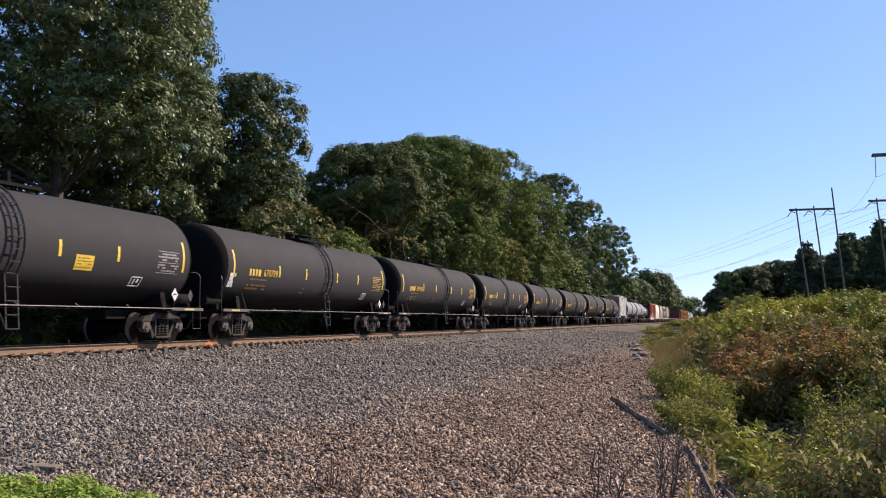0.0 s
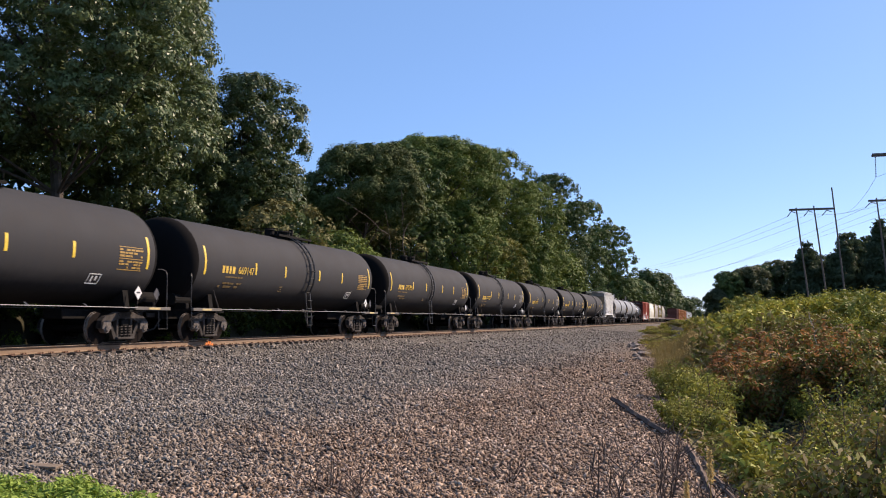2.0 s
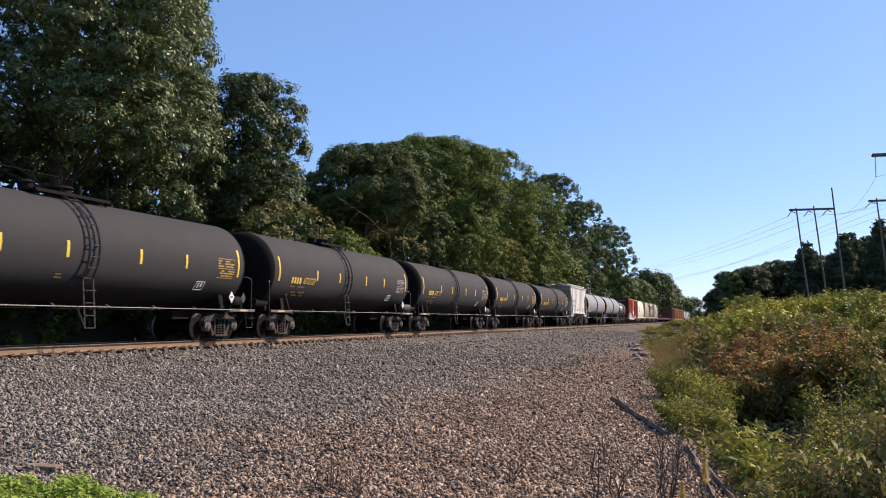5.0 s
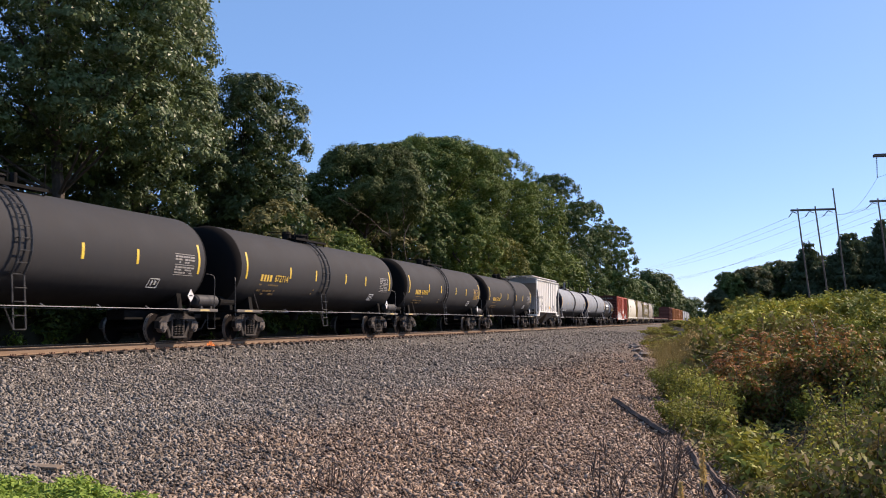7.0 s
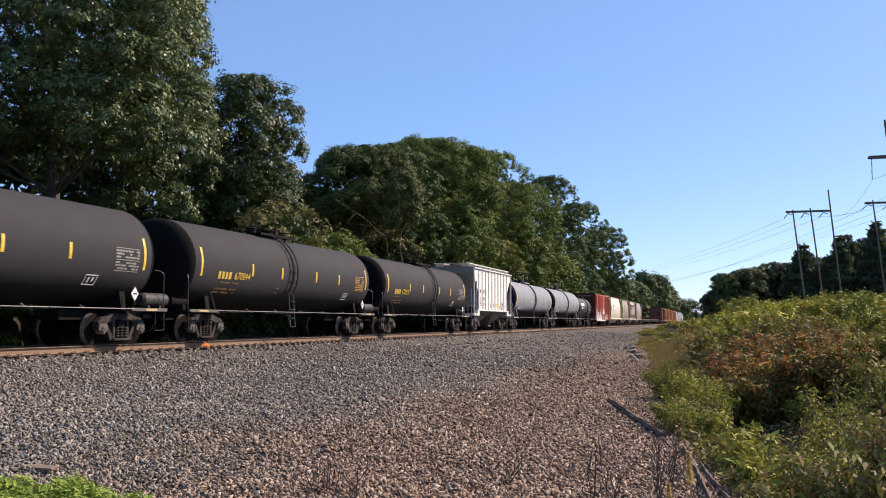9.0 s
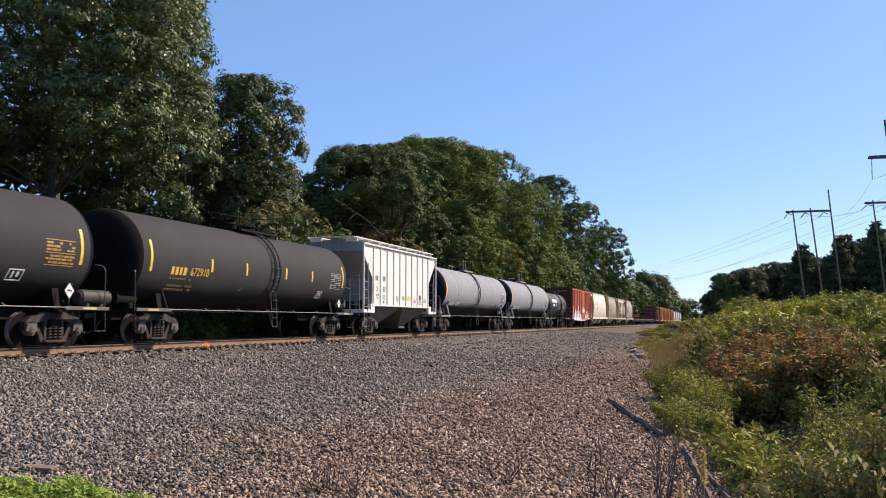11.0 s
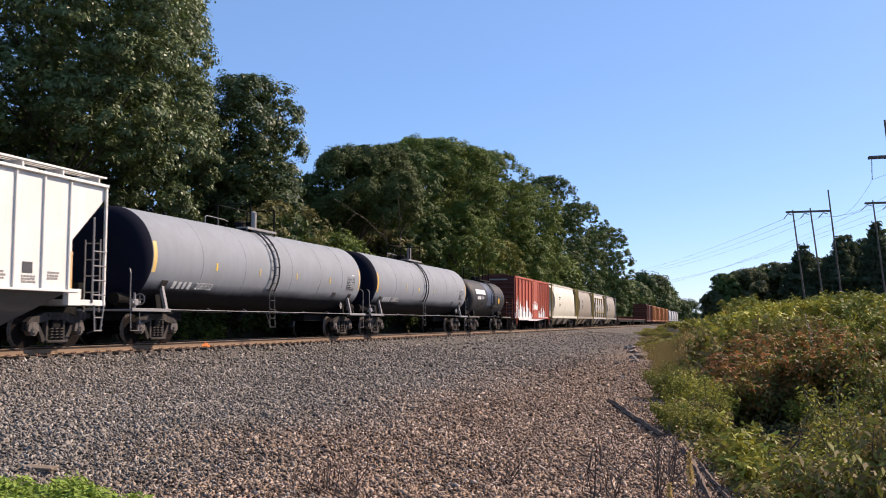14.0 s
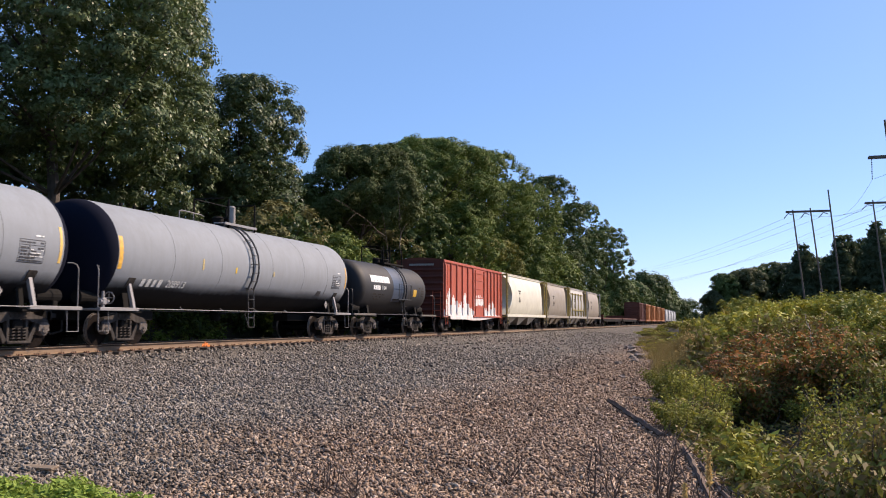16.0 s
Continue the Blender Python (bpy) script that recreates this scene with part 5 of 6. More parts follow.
def lobes_points(rng, lobes, count, shell=0.55, droop=0.25):
    """Points over the skins of lobes (x, y, z, r, rz), more of them on the upper and outer sides."""
    lob = np.array(lobes)
    weight = lob[:, 3] ** 2
    pick = rng.choice(len(lob), count, p=weight / weight.sum())
    d = rng.normal(size=(count, 3))
    d[:, 2] += droop
    d /= np.linalg.norm(d, axis=1)[:, None]
    q = shell + (1 - shell) * rng.random(count) ** 0.6
    # an uneven skin: clumps and hollows
    q *= 0.86 + 0.22 * np.sin(d[:, 0] * 7 + pick) * np.cos(d[:, 1] * 6 + 2 * pick) + 0.14 * np.sin(d[:, 2] * 11 + 3 * pick)
    r = np.stack([lob[pick, 3], lob[pick, 3], lob[pick, 4]], 1)
    return lob[pick, :3] + d * r * q[:, None], d


def branchy(rng, height, r, lobes, base):
    """A tapered trunk with limbs that reach into the lobes."""
    bm = bmesh.new()
    pts = [Vector((0, 0, -0.4))]
    for k in range(1, 7):
        z = height * 0.72 * k / 6
        pts.append(Vector((rng.normal() * 0.12 * k, rng.normal() * 0.12 * k, z)))
    for i in range(6):
        rod(bm, pts[i], pts[i + 1], r * (1 - i * 0.14), r * (1 - (i + 1) * 0.14), 9)
    for lobe in lobes[::1]:
        start = pts[min(5, max(2, int(lobe[2] / height * 6)))]
        tip = Vector(lobe[:3])
        mid = (start + tip) / 2 + Vector((0, 0, -0.3))
        rod(bm, start, mid, r * 0.24, r * 0.14, 6)
        rod(bm, mid, tip, r * 0.14, r * 0.05, 6)
    return bm


def crown_lobes(rng, radius, height, low):
    """Boughs over an uneven dome with a hanging skirt: (x, y, z, r, rz) each."""
    lobes, tall = [], height - low
    dome = min(radius * 1.05, tall * 0.62)
    mean = 0.55 + 0.09 * radius
    n = int(min(260, 1.35 * 2 * radius * tall / mean ** 2))
    p1, p2, p3 = rng.random(3) * 6.283
    for k in range(n):
        t = (k + 0.5) / n
        a = k * 2.39996 + rng.normal() * 0.25
        rr = mean * (0.7 + 0.6 * rng.random())
        share = dome / tall
        if t > 1 - share:
            u = (t - 1 + share) / share
            z, env = height - dome + dome * math.sin(u * 1.5708), radius * math.cos(u * 1.5708) ** 0.8
        else:
            u = t / (1 - share)
            z, env = low + (tall - dome) * u, radius * (0.78 + 0.22 * u ** 0.5)
        # broad bulges and hollows, then small ones
        env *= (1 + 0.10 * math.sin(2 * a + p1) * math.cos(7 * t + p2) + 0.06 * math.sin(5 * a + 11 * t + p3)) * (0.93 + 0.14 * rng.random())
        d = max(0.0, env - rr * 0.7) * (1.0 if k % 6 else 0.45 * rng.random())
        z = min(z + rng.normal() * 0.3, height - rr * 0.7)
        lobes.append((d * math.cos(a), d * math.sin(a), z, rr, rr * 0.78))
    return lobes


def tuft_points(rng, lobes, count, each, tuft):
    """Leaves in round tufts at the twig ends of the boughs; tufts that lie deep inside another bough are left out."""
    lob = np.array(lobes)
    pick = rng.choice(len(lob), count, p=lob[:, 3] ** 2 / (lob[:, 3] ** 2).sum())
    out = lob[pick, :3] * np.array([1, 1, 0])
    out /= np.linalg.norm(out, axis=1)[:, None] + 0.3
    d = rng.normal(size=(count, 3)) + out * 0.7 + np.array([0, 0, 0.45])
    d /= np.linalg.norm(d, axis=1)[:, None]
    c = lob[pick, :3] + d * np.stack([lob[pick, 3], lob[pick, 3], lob[pick, 4]], 1) * (0.78 + 0.34 * rng.random((count, 1)))
    keep = np.ones(count, bool)
    for i, (x, y, z, r, rz) in enumerate(lobes):
        far = ((c - (x, y, z)) / (r, r, rz)) ** 2
        keep &= (far.sum(1) > 0.62) | (pick == i)
    c, d = c[keep], d[keep]
    wide = tuft * (0.6 + 0.8 * rng.random((len(c), 1, 1)))
    e = rng.normal(size=(len(c), each, 3)) + d[:, None] * 0.7 + np.array([0, 0, 0.35])
    e /= np.linalg.norm(e, axis=2)[:, :, None]
    p = c[:, None] + e * wide * rng.random((len(c), each, 1)) ** 0.45 * np.array([1, 1, 0.62])
    p[:, :, 2] -= 0.25 * wide[:, :, 0] * (e[:, :, 0] ** 2 + e[:, :, 1] ** 2)
    return p.reshape(-1, 3), (e + d[:, None] * 0.5 + np.array([0, 0, 0.4])).reshape(-1, 3)


def tree(name, x, y, height, radius, low, material, count, seed, label, size=0.42, group="trees behind the track", tuft=None):
    """A broadleaf tree: a trunk with limbs, boughs over a dome, and tufts of leaves at the ends of the boughs."""
    rng = np.random.default_rng(seed)
    z0 = ground_z(x, y)
    height, low = height - z0, max(0.3, low - max(0, z0))
    ob = thing(name, pose(x, y, z0), label, "tree", group)
    lobes = crown_lobes(rng, radius, height, low)
    part("trunk", branchy(rng, height, radius * 0.045 + 0.08, lobes[::7], low), M["bark"], ob)
    each = 34 if tuft else 60
    p, d = tuft_points(rng, lobes, int(count / each * (1.2 if tuft else 1.15)), each, tuft or size * 3.6)
    # large leaves deep in the crown; inner shade put into their darker green
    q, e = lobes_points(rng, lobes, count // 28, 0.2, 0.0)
    part("crown", leaves("crown", p, d, size, material, rng, 1.35, jitter=0.6), None, ob)
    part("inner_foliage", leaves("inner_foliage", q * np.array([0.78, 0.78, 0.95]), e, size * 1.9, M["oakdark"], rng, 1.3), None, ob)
    return ob


def pine(x, y, height, radius, seed, count=16000):
    rng = np.random.default_rng(seed)
    ob = thing("pine_tree", pose(x, y, ground_z(x, y)), "dark green pine tree in the distance", "tree", "far pines")
    lobes, z = [], height * 0.12
    while z < height * 0.97:
        t = z / height
        n = 5
        for k in range(n):
            a = k * 6.28 / n + z * 1.7
            rr = radius * (1 - t) ** 0.55 * (0.7 + 0.5 * rng.random())
            lobes.append((rr * 0.55 * math.cos(a), rr * 0.55 * math.sin(a), z, max(0.35, rr * 0.55), max(0.3, height * 0.055)))
        z += height * 0.075
    bm = bmesh.new()
    rod(bm, (0, 0, -0.3), (0, 0, height * 0.98), height * 0.016, 0.03, 8)
    part("trunk", bm, M["bark"], ob)
    p, d = lobes_points(rng, lobes, count, 0.3, 0.1)
    part("crown", leaves("crown", p, d, 0.36, M["pine"], rng, 2.2), None, ob)
    return ob


SHRUBS = {}


def shrub_proto(key, height, radius, materials, count, size, seed, long=1.6, stems=26, thick=0.011, puff=0.09, pointed=False):
    """A weedy shrub: leaning stems from one root, with leaves set along their outer part."""
    rng = np.random.default_rng(seed)
    bm = bmesh.new()
    tips, places, ways = [], [], []
    for k in range(stems):
        a, q = rng.random() * 6.283, radius * math.sqrt(rng.random())
        h = height * (0.55 + 0.45 * rng.random()) * (1 - 0.25 * q / radius)
        foot = Vector((q * 0.3 * math.cos(a), q * 0.3 * math.sin(a), -0.12))
        tip = Vector((q * math.cos(a), q * math.sin(a), h))
        mid = foot.lerp(tip, 0.5) + Vector((-q * 0.12 * math.cos(a), -q * 0.12 * math.sin(a), h * 0.10)) + Vector((rng.normal(), rng.normal(), 0)) * 0.04
        pipe(bm, [foot, mid, tip], thick, 4, thick * 0.35)
        n = count // stems
        t = (0.18 + 0.86 * rng.random(n) ** 0.8)[:, None]
        f, m, p = np.array(foot), np.array(mid), np.array(tip)
        line = (1 - t) ** 2 * f + 2 * t * (1 - t) * m + t * t * p
        off = rng.normal(size=(n, 3)) * puff * height * (1.15 - 0.6 * t)
        off[:, 2] *= 0.7
        places.append(line + off)
        ways.append(off / (np.linalg.norm(off, axis=1)[:, None] + 1e-6) * 0.6 + np.array([0, 0, 0.7]))
    stem = mesh_of(bm, "woody_base", M["twig"])
    p, w = np.concatenate(places), np.concatenate(ways)
    p[:, 2] = np.maximum(p[:, 2], 0.02)
    order = rng.permutation(len(p))
    share = len(p) // len(materials)
    meshes = [leaves("foliage", p[order[k * share:(k + 1) * share]], w[order[k * share:(k + 1) * share]], size, m, rng, long, 1.5, pointed) for k, m in enumerate(materials)]
    SHRUBS[key] = (stem, meshes)


def grass_proto(key, height, radius, materials, count, width, seed):
    """A clump of upright dry blades, each one thin triangle."""
    rng = np.random.default_rng(seed)
    meshes = []
    for m in materials:
        n = count // len(materials)
        a, q = rng.random(n) * 6.283, radius * np.sqrt(rng.random(n))
        foot = np.stack([q * np.cos(a), q * np.sin(a), np.full(n, -0.05)], 1)
        tip = foot + np.stack([rng.normal(size=n) * 0.16 * height, rng.normal(size=n) * 0.16 * height, height * (0.45 + 0.55 * rng.random(n))], 1)
        b = rng.random(n) * 6.283
        side = np.stack([np.cos(b), np.sin(b), np.zeros(n)], 1) * width
        meshes.append(raw_mesh("foliage", np.stack([foot - side, foot + side, tip], 1).reshape(-1, 3), np.arange(3 * n).reshape(n, 3), m))
    SHRUBS[key] = (None, meshes)


def frond_proto(key, height, radius, materials, stems, seed, length=0.46):
    """A young sumac or ailanthus: bare stems, each with a whorl of long arching leaves made of paired leaflets."""
    rng = np.random.default_rng(seed)
    bm = bmesh.new()
    quads = [[] for m in materials]
    for k in range(stems):
        a, q = rng.random() * 6.283, radius * math.sqrt(rng.random()) * 0.8
        h = height * (0.55 + 0.45 * rng.random())
        foot, tip = np.array([q * 0.4 * math.cos(a), q * 0.4 * math.sin(a), -0.1]), np.array([q * math.cos(a), q * math.sin(a), h])
        pipe(bm, [foot, (foot + tip) / 2 + rng.normal(size=3) * 0.04, tip], 0.013, 5, 0.006)
        for j in range(11):
            start = foot + (tip - foot) * (0.42 + 0.58 * (j + 0.5) / 11)
            b = j * 2.4 + rng.random()
            out = np.array([math.cos(b), math.sin(b), 0.0])
            side = np.array([-math.sin(b), math.cos(b), 0.0])
            n = length * (0.7 + 0.5 * rng.random())
            lift = 0.35 + 0.4 * rng.random()
            rachis = [start + out * n * u + np.array([0, 0, n * (lift * u - 0.75 * u * u)]) for u in np.linspace(0, 1, 9)]
            pipe(bm, rachis[::4], 0.004, 3, 0.002)
            store = quads[int(rng.integers(len(materials)))]
            for u in range(1, 9):
                for f in (-1, 1):
                    long = n * 0.30 * (1.0 if 1 < u < 7 else 0.75)
                    way = side * f * 0.85 + out * 0.5 + np.array([0, 0, -0.25 + 0.25 * rng.normal()])
                    wide = (out - 0.5 * side * f) * long * 0.16 + np.array([0, 0, long * 0.06])
                    p = rachis[u]
                    store.append((p, p + way * long * 0.45 + wide, p + way * long, p + way * long * 0.45 - wide))
    meshes = []
    for m, rows in zip(materials, quads):
        v = np.array(rows).reshape(-1, 3)
        meshes.append(raw_mesh("foliage", v, np.arange(len(v)).reshape(-1, 4), m))
    SHRUBS[key] = (mesh_of(bm, "woody_base", M["twig"]), meshes)


def shrub(key, x, y, scale, turn, label, group, category="shrub", name="shrub", sink=0.05):
    stem, meshes = SHRUBS[key]
    ob = thing(name, pose(x, y, ground_z(x, y) - sink, 0, 0, turn), label, category, group)
    at = Matrix.Diagonal((scale[0], scale[0], scale[1], 1))
    base = part("woody_base", stem, None, ob, at=at)
    if key == "sapling":
        tagged(base, kind="stuff")
    for me in meshes:
        part("foliage", me, None, ob, at=at)
    return ob


def thicket(name, rows, label, category):
    """Many shrubs joined into ONE object of kind stuff; rows of key, x, y, (wide, high), turn."""
    verts, mats, index, total = [], [], [], 0
    for key, x, y, scale, turn in rows:
        m = pose(x, y, ground_z(x, y) - 0.05, 0, 0, turn) @ Matrix.Diagonal((scale[0], scale[0], scale[1], 1))
        m = np.array(m)
        for me in SHRUBS[key][1]:
            co = np.empty(len(me.vertices) * 3, dtype=np.float32)
            me.vertices.foreach_get("co", co)
            verts.append(co.reshape(-1, 3) @ m[:3, :3].T + m[:3, 3])
            if me.materials[0] not in mats:
                mats.append(me.materials[0])
            index.append(np.full(len(me.polygons), mats.index(me.materials[0]), dtype=np.int32))
    v = np.concatenate(verts)
    me = raw_mesh(name, v, np.arange(len(v)).reshape(-1, 3), mats[0])
    for m in mats[1:]:
        me.materials.append(m)
    me.polygons.foreach_set("material_index", np.concatenate(index))
    bare(name, me, None, label, category, kind="stuff")


def build_trees():
    t = tree
    # the large oaks beside the track
    t("oak_tree", 36.9, 30.8, 24.0, 7.1, 9.0, M["oak"], 185000, 1, "large green oak tree with a dense crown", 0.15)
    t("oak_tree", 26.0, 36.0, 23.0, 8.0, 6.0, M["oak"], 36000, 2, "large green oak tree with a dense crown", 0.18)
    t("oak_tree", 46.5, 33.0, 23.6, 4.5, 7.0, M["oak"], 90000, 3, "tall green oak tree beside the track", 0.155)
    t("oak_tree", 54.0, 29.5, 16.6, 3.2, 3.2, M["oak"], 85000, 4, "slender dark green oak tree", 0.155)
    for i, (x, y) in enumerate(((9.0, 40.0), (18.0, 41.5), (26.0, 42.0), (35.0, 41.0), (44.0, 38.5), (53.0, 37.0), (63.0, 36.0), (72.0, 37.5), (80.0, 38.0), (88.0, 38.5), (97.0, 38.5))):
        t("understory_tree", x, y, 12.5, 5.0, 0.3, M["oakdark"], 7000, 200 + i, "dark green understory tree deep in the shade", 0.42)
    t("small_tree", 50.5, 25.5, 7.6, 2.7, 0.6, M["umber"], 9000, 5, "thin small tree with browning leaves", 0.17)
    t("small_tree", 58.0, 25.0, 6.4, 2.6, 0.4, M["maple"], 12000, 6, "small mid green tree", 0.18)
    t("maple_tree", 77.0, 30.5, 15.9, 5.4, 9.8, M["dusk"], 100000, 7, "broad green tree with a rounded crown", 0.15, tuft=0.5)
    t("maple_tree", 100.0, 31.0, 21.0, 7.0, 10.5, M["maple"], 130000, 8, "broad green tree with a rounded crown", 0.17, tuft=0.55)
    t("maple_tree", 89.0, 33.0, 18.6, 6.0, 2.0, M["oakdark"], 40000, 9, "broad green tree with a rounded crown", 0.25, tuft=0.6)
    t("maple_tree", 119.0, 30.0, 23.2, 6.5, 2.0, M["maple"], 95000, 10, "tall green tree with a rounded crown", 0.19, tuft=0.6)
    t("small_tree", 86.0, 32.0, 9.5, 4.2, 0.8, M["umber"], 10000, 17, "thin small tree with browning leaves", 0.24)
    t("small_tree", 96.0, 27.0, 12.0, 4.6, 0.8, M["maple"], 30000, 18, "mid-height green tree at the wood edge", 0.2, tuft=0.5)
    t("small_tree", 108.0, 26.6, 10.5, 4.4, 0.8, M["olive"], 26000, 19, "mid-height yellow-green tree at the wood edge", 0.2, tuft=0.5)
    t("small_tree", 121.0, 26.0, 12.0, 4.2, 0.8, M["maple"], 24000, 20, "mid-height green tree at the wood edge", 0.24, tuft=0.6)
    t("small_tree", 146.0, 25.5, 11.0, 4.2, 0.8, M["maple"], 10000, 21, "mid-height green tree at the wood edge", 0.40)
    t("maple_tree", 111.0, 36.0, 23.5, 7.0, 2.0, M["maple"], 40000, 15, "tall green tree behind the others", 0.25, tuft=0.6)
    t("maple_tree", 132.0, 34.0, 23.5, 6.0, 2.0, M["oakdark"], 30000, 16, "tall dark green tree behind the others", 0.28, tuft=0.7)
    t("maple_tree", 134.0, 27.5, 20.5, 5.6, 1.5, M["maple"], 60000, 11, "tall green tree leaning over the line", 0.22, tuft=0.65)
    t("maple_tree", 155.0, 27.5, 25.0, 5.4, 2.0, M["oakdark"], 42000, 12, "tall dark green tree", 0.26, tuft=0.7)
    t("maple_tree", 177.0, 26.0, 23.0, 5.6, 1.5, M["oakdark"], 32000, 13, "tall dark green tree", 0.30, tuft=0.75)
    t("maple_tree", 212.0, 25.0, 22.0, 5.4, 1.5, M["oakdark"], 24000, 14, "tall dark green tree with an open crown", 0.36, tuft=0.8)
    for i, (x, y, h, r) in enumerate(((405, 30, 20.5, 8), (440, 30, 21, 7), (470, 28, 18, 6), (385, 34, 15, 6), (350, 32, 14, 6), (300, 33, 14, 6), (520, 29, 15, 6), (640, 28, 15, 7), (760, 24, 17, 8))):
        t("far_tree", x, y, h, r, 1.0, M["oakdark"], 5000, 30 + i, "green tree far along the line", 1.1, group="far trees along the line")
    # the wood beyond the hill
    for i, (bearing, h, dist, r) in enumerate(((-0.35, 6.4, 170, 2.0), (0.25, 9.6, 172, 2.4), (0.85, 10.0, 178, 3.6), (1.60, 10.6, 175, 4), (2.29, 11.0, 180, 4.2), (3.10, 12.0, 182, 4.5), (3.84, 11.6, 180, 4.2),
                                          (5.29, 13.0, 186, 4.6), (6.04, 13.0, 186, 4.6), (7.48, 15.0, 180, 5), (8.17, 15.4, 180, 5.2), (9.08, 17.5, 182, 6))):
        a = radians(bearing)
        t("far_tree", dist * math.cos(a), -dist * math.sin(a), h - 0.6, r * 0.9, 0.5, (M["woodland"], M["oakdark"], M["woodland"])[i % 3], 22000, 60 + i,
          "dark green tree beyond the hill", 0.26, group="wood beyond the hill", tuft=0.55)
    for i, (bearing, h, dist) in enumerate(((4.63, 14.6, 172), (4.99, 13.4, 178), (6.66, 16.0, 172), (7.13, 16.4, 176), (8.57, 18.0, 170))):
        a = radians(bearing)
        pine(dist * math.cos(a), -dist * math.sin(a), h - 0.5, 4.6, 90 + i)


def build_shrubs():
    rng = random.Random(12)
    shrub_proto("edge", 3.4, 2.2, (M["oakdark"],), 3800, 0.22, 41, puff=0.13)
    shrub_proto("edgeolive", 3.4, 2.1, (M["olive"], M["maple"], M["maple"]), 3800, 0.20, 42, puff=0.13)
    shrub_proto("edgebrown", 3.4, 1.9, (M["brownleaf"],), 1700, 0.20, 43, stems=44, puff=0.13)
    kinds = {"green": (M["fresh"],), "darkgreen": (M["hillgreen"],), "olive": (M["olive"], M["fresh"]), "red": (M["sumac"], M["brownleaf"], M["olive"]), "golden": (M["goldenrod"], M["olive"]), "brown": (M["brownleaf"], M["olive"])}
    for k, (name, materials) in enumerate(kinds.items()):
        tall = 1.15 if name == "golden" else 1.4
        shrub_proto(name, tall, 1.0, materials, 2500, 0.066, 44 + k, 1.8, puff=0.11, pointed=True)
        shrub_proto("far" + name, tall, 1.0, materials, 900, 0.115, 84 + k, 1.7, 18, puff=0.11)
        shrub_proto("near" + name, tall, 0.9, materials, 4200, 0.041, 54 + k, 1.8, 28, puff=0.10, pointed=True)
    shrub_proto("bare", 5.2, 2.4, (M["brownleaf"],), 900, 0.16, 47, 1.4, 90, puff=0.10)
    shrub_proto("sapling", 2.0, 0.8, (M["hillgreen"], M["fresh"]), 1100, 0.052, 48, 1.9, 9, thick=0.022, puff=0.10)
    shrub_proto("dry", 1.15, 0.8, (M["brownleaf"], M["drygrass"]), 420, 0.045, 50, 2.2, 60, puff=0.09)
    shrub_proto("grassy", 0.8, 0.6, (M["olive"], M["brownleaf"]), 900, 0.036, 49, 11.0, 30)
    grass_proto("hay", 1.15, 0.75, (M["brownleaf"], M["brownleaf"], M["strawleaf"]), 420, 0.012, 64)
    frond_proto("frond", 1.45, 0.8, (M["fresh"], M["olive"]), 7, 71)
    frond_proto("frondtall", 1.7, 0.9, (M["fresh"], M["olive"]), 6, 72)
    frond_proto("frondred", 1.35, 0.9, (M["sumac"], M["brownleaf"]), 8, 73)
    shrub_proto("low", 1.3, 0.9, (M["oakdark"], M["maple"]), 300, 0.21, 63, puff=0.13)
    words = {"dry": "dry brown weed thicket with bare stems", "golden": "yellow-green goldenrod clump on the hill", "olive": "olive green weedy shrub on the hill", "grassy": "dry yellow grass tuft by the gravel", "green": "fresh green leafy shrub on the hill",
             "red": "rust-red autumn sumac shrub on the hill", "darkgreen": "dark green leafy shrub on the hill", "brown": "browning weedy shrub on the hill",
             "frond": "yellow-green young sumac with long paired leaves", "frondtall": "tall green young sumac with long paired leaves", "frondred": "rust-red autumn sumac with long paired leaves"}
    # undergrowth behind the track
    for i in range(64):
        x = 14 + i * 3.3 + rng.uniform(-1, 1)
        y = 24.2 + rng.uniform(0, 4.2) + (4.6 if x < 44 else 6.5 if 64 < x < 94 else 0)
        key = rng.choice(("edge", "edge", "edgeolive", "edgebrown"))
        if 68 < x < 96:
            key = rng.choice(("edgebrown", "edgebrown", "edge"))
        s = rng.uniform(0.75, 1.35)
        label = {"edge": "dense dark green shrub behind the track", "edgeolive": "olive green shrub behind the track", "edgebrown": "thin browning shrub with bare stems"}[key]
        shrub(key, x, y, (s, s * rng.uniform(0.8, 1.2)), rng.uniform(0, 360), label, "undergrowth behind the track")
    for i in range(11):
        x = 70 + i * 2.5 + rng.uniform(-0.6, 0.6)
        s = rng.uniform(0.85, 1.3)
        shrub("bare", x, 29.0 + rng.uniform(0, 3.0), (s, s), rng.uniform(0, 360), "thin bare brown shrub with many dry stems", "undergrowth behind the track")
    for i in range(9):
        s = rng.uniform(0.8, 1.2)
        key = rng.choice(("edgebrown", "edgeolive", "edge"))
        shrub(key, 54 + i * 1.7, 23.8 + rng.uniform(0, 1.6), (s, s), rng.uniform(0, 360), {"edge": "dense dark green shrub behind the track", "edgeolive": "olive green shrub behind the track", "edgebrown": "thin browning shrub with bare stems"}[key], "undergrowth behind the track")
    # low growth close behind the far rail, in the shade of the cars
    rows = []
    for i in range(290):
        s = rng.uniform(0.8, 1.35)
        rows.append(("low", 8 + (i * 0.42 if i < 150 else 63 + (i - 150) * 0.95) + rng.uniform(-0.4, 0.4), 20.25 + rng.uniform(0.0, 0.6), (s * 0.7, s * rng.uniform(0.55, 0.9)), rng.uniform(0, 360)))
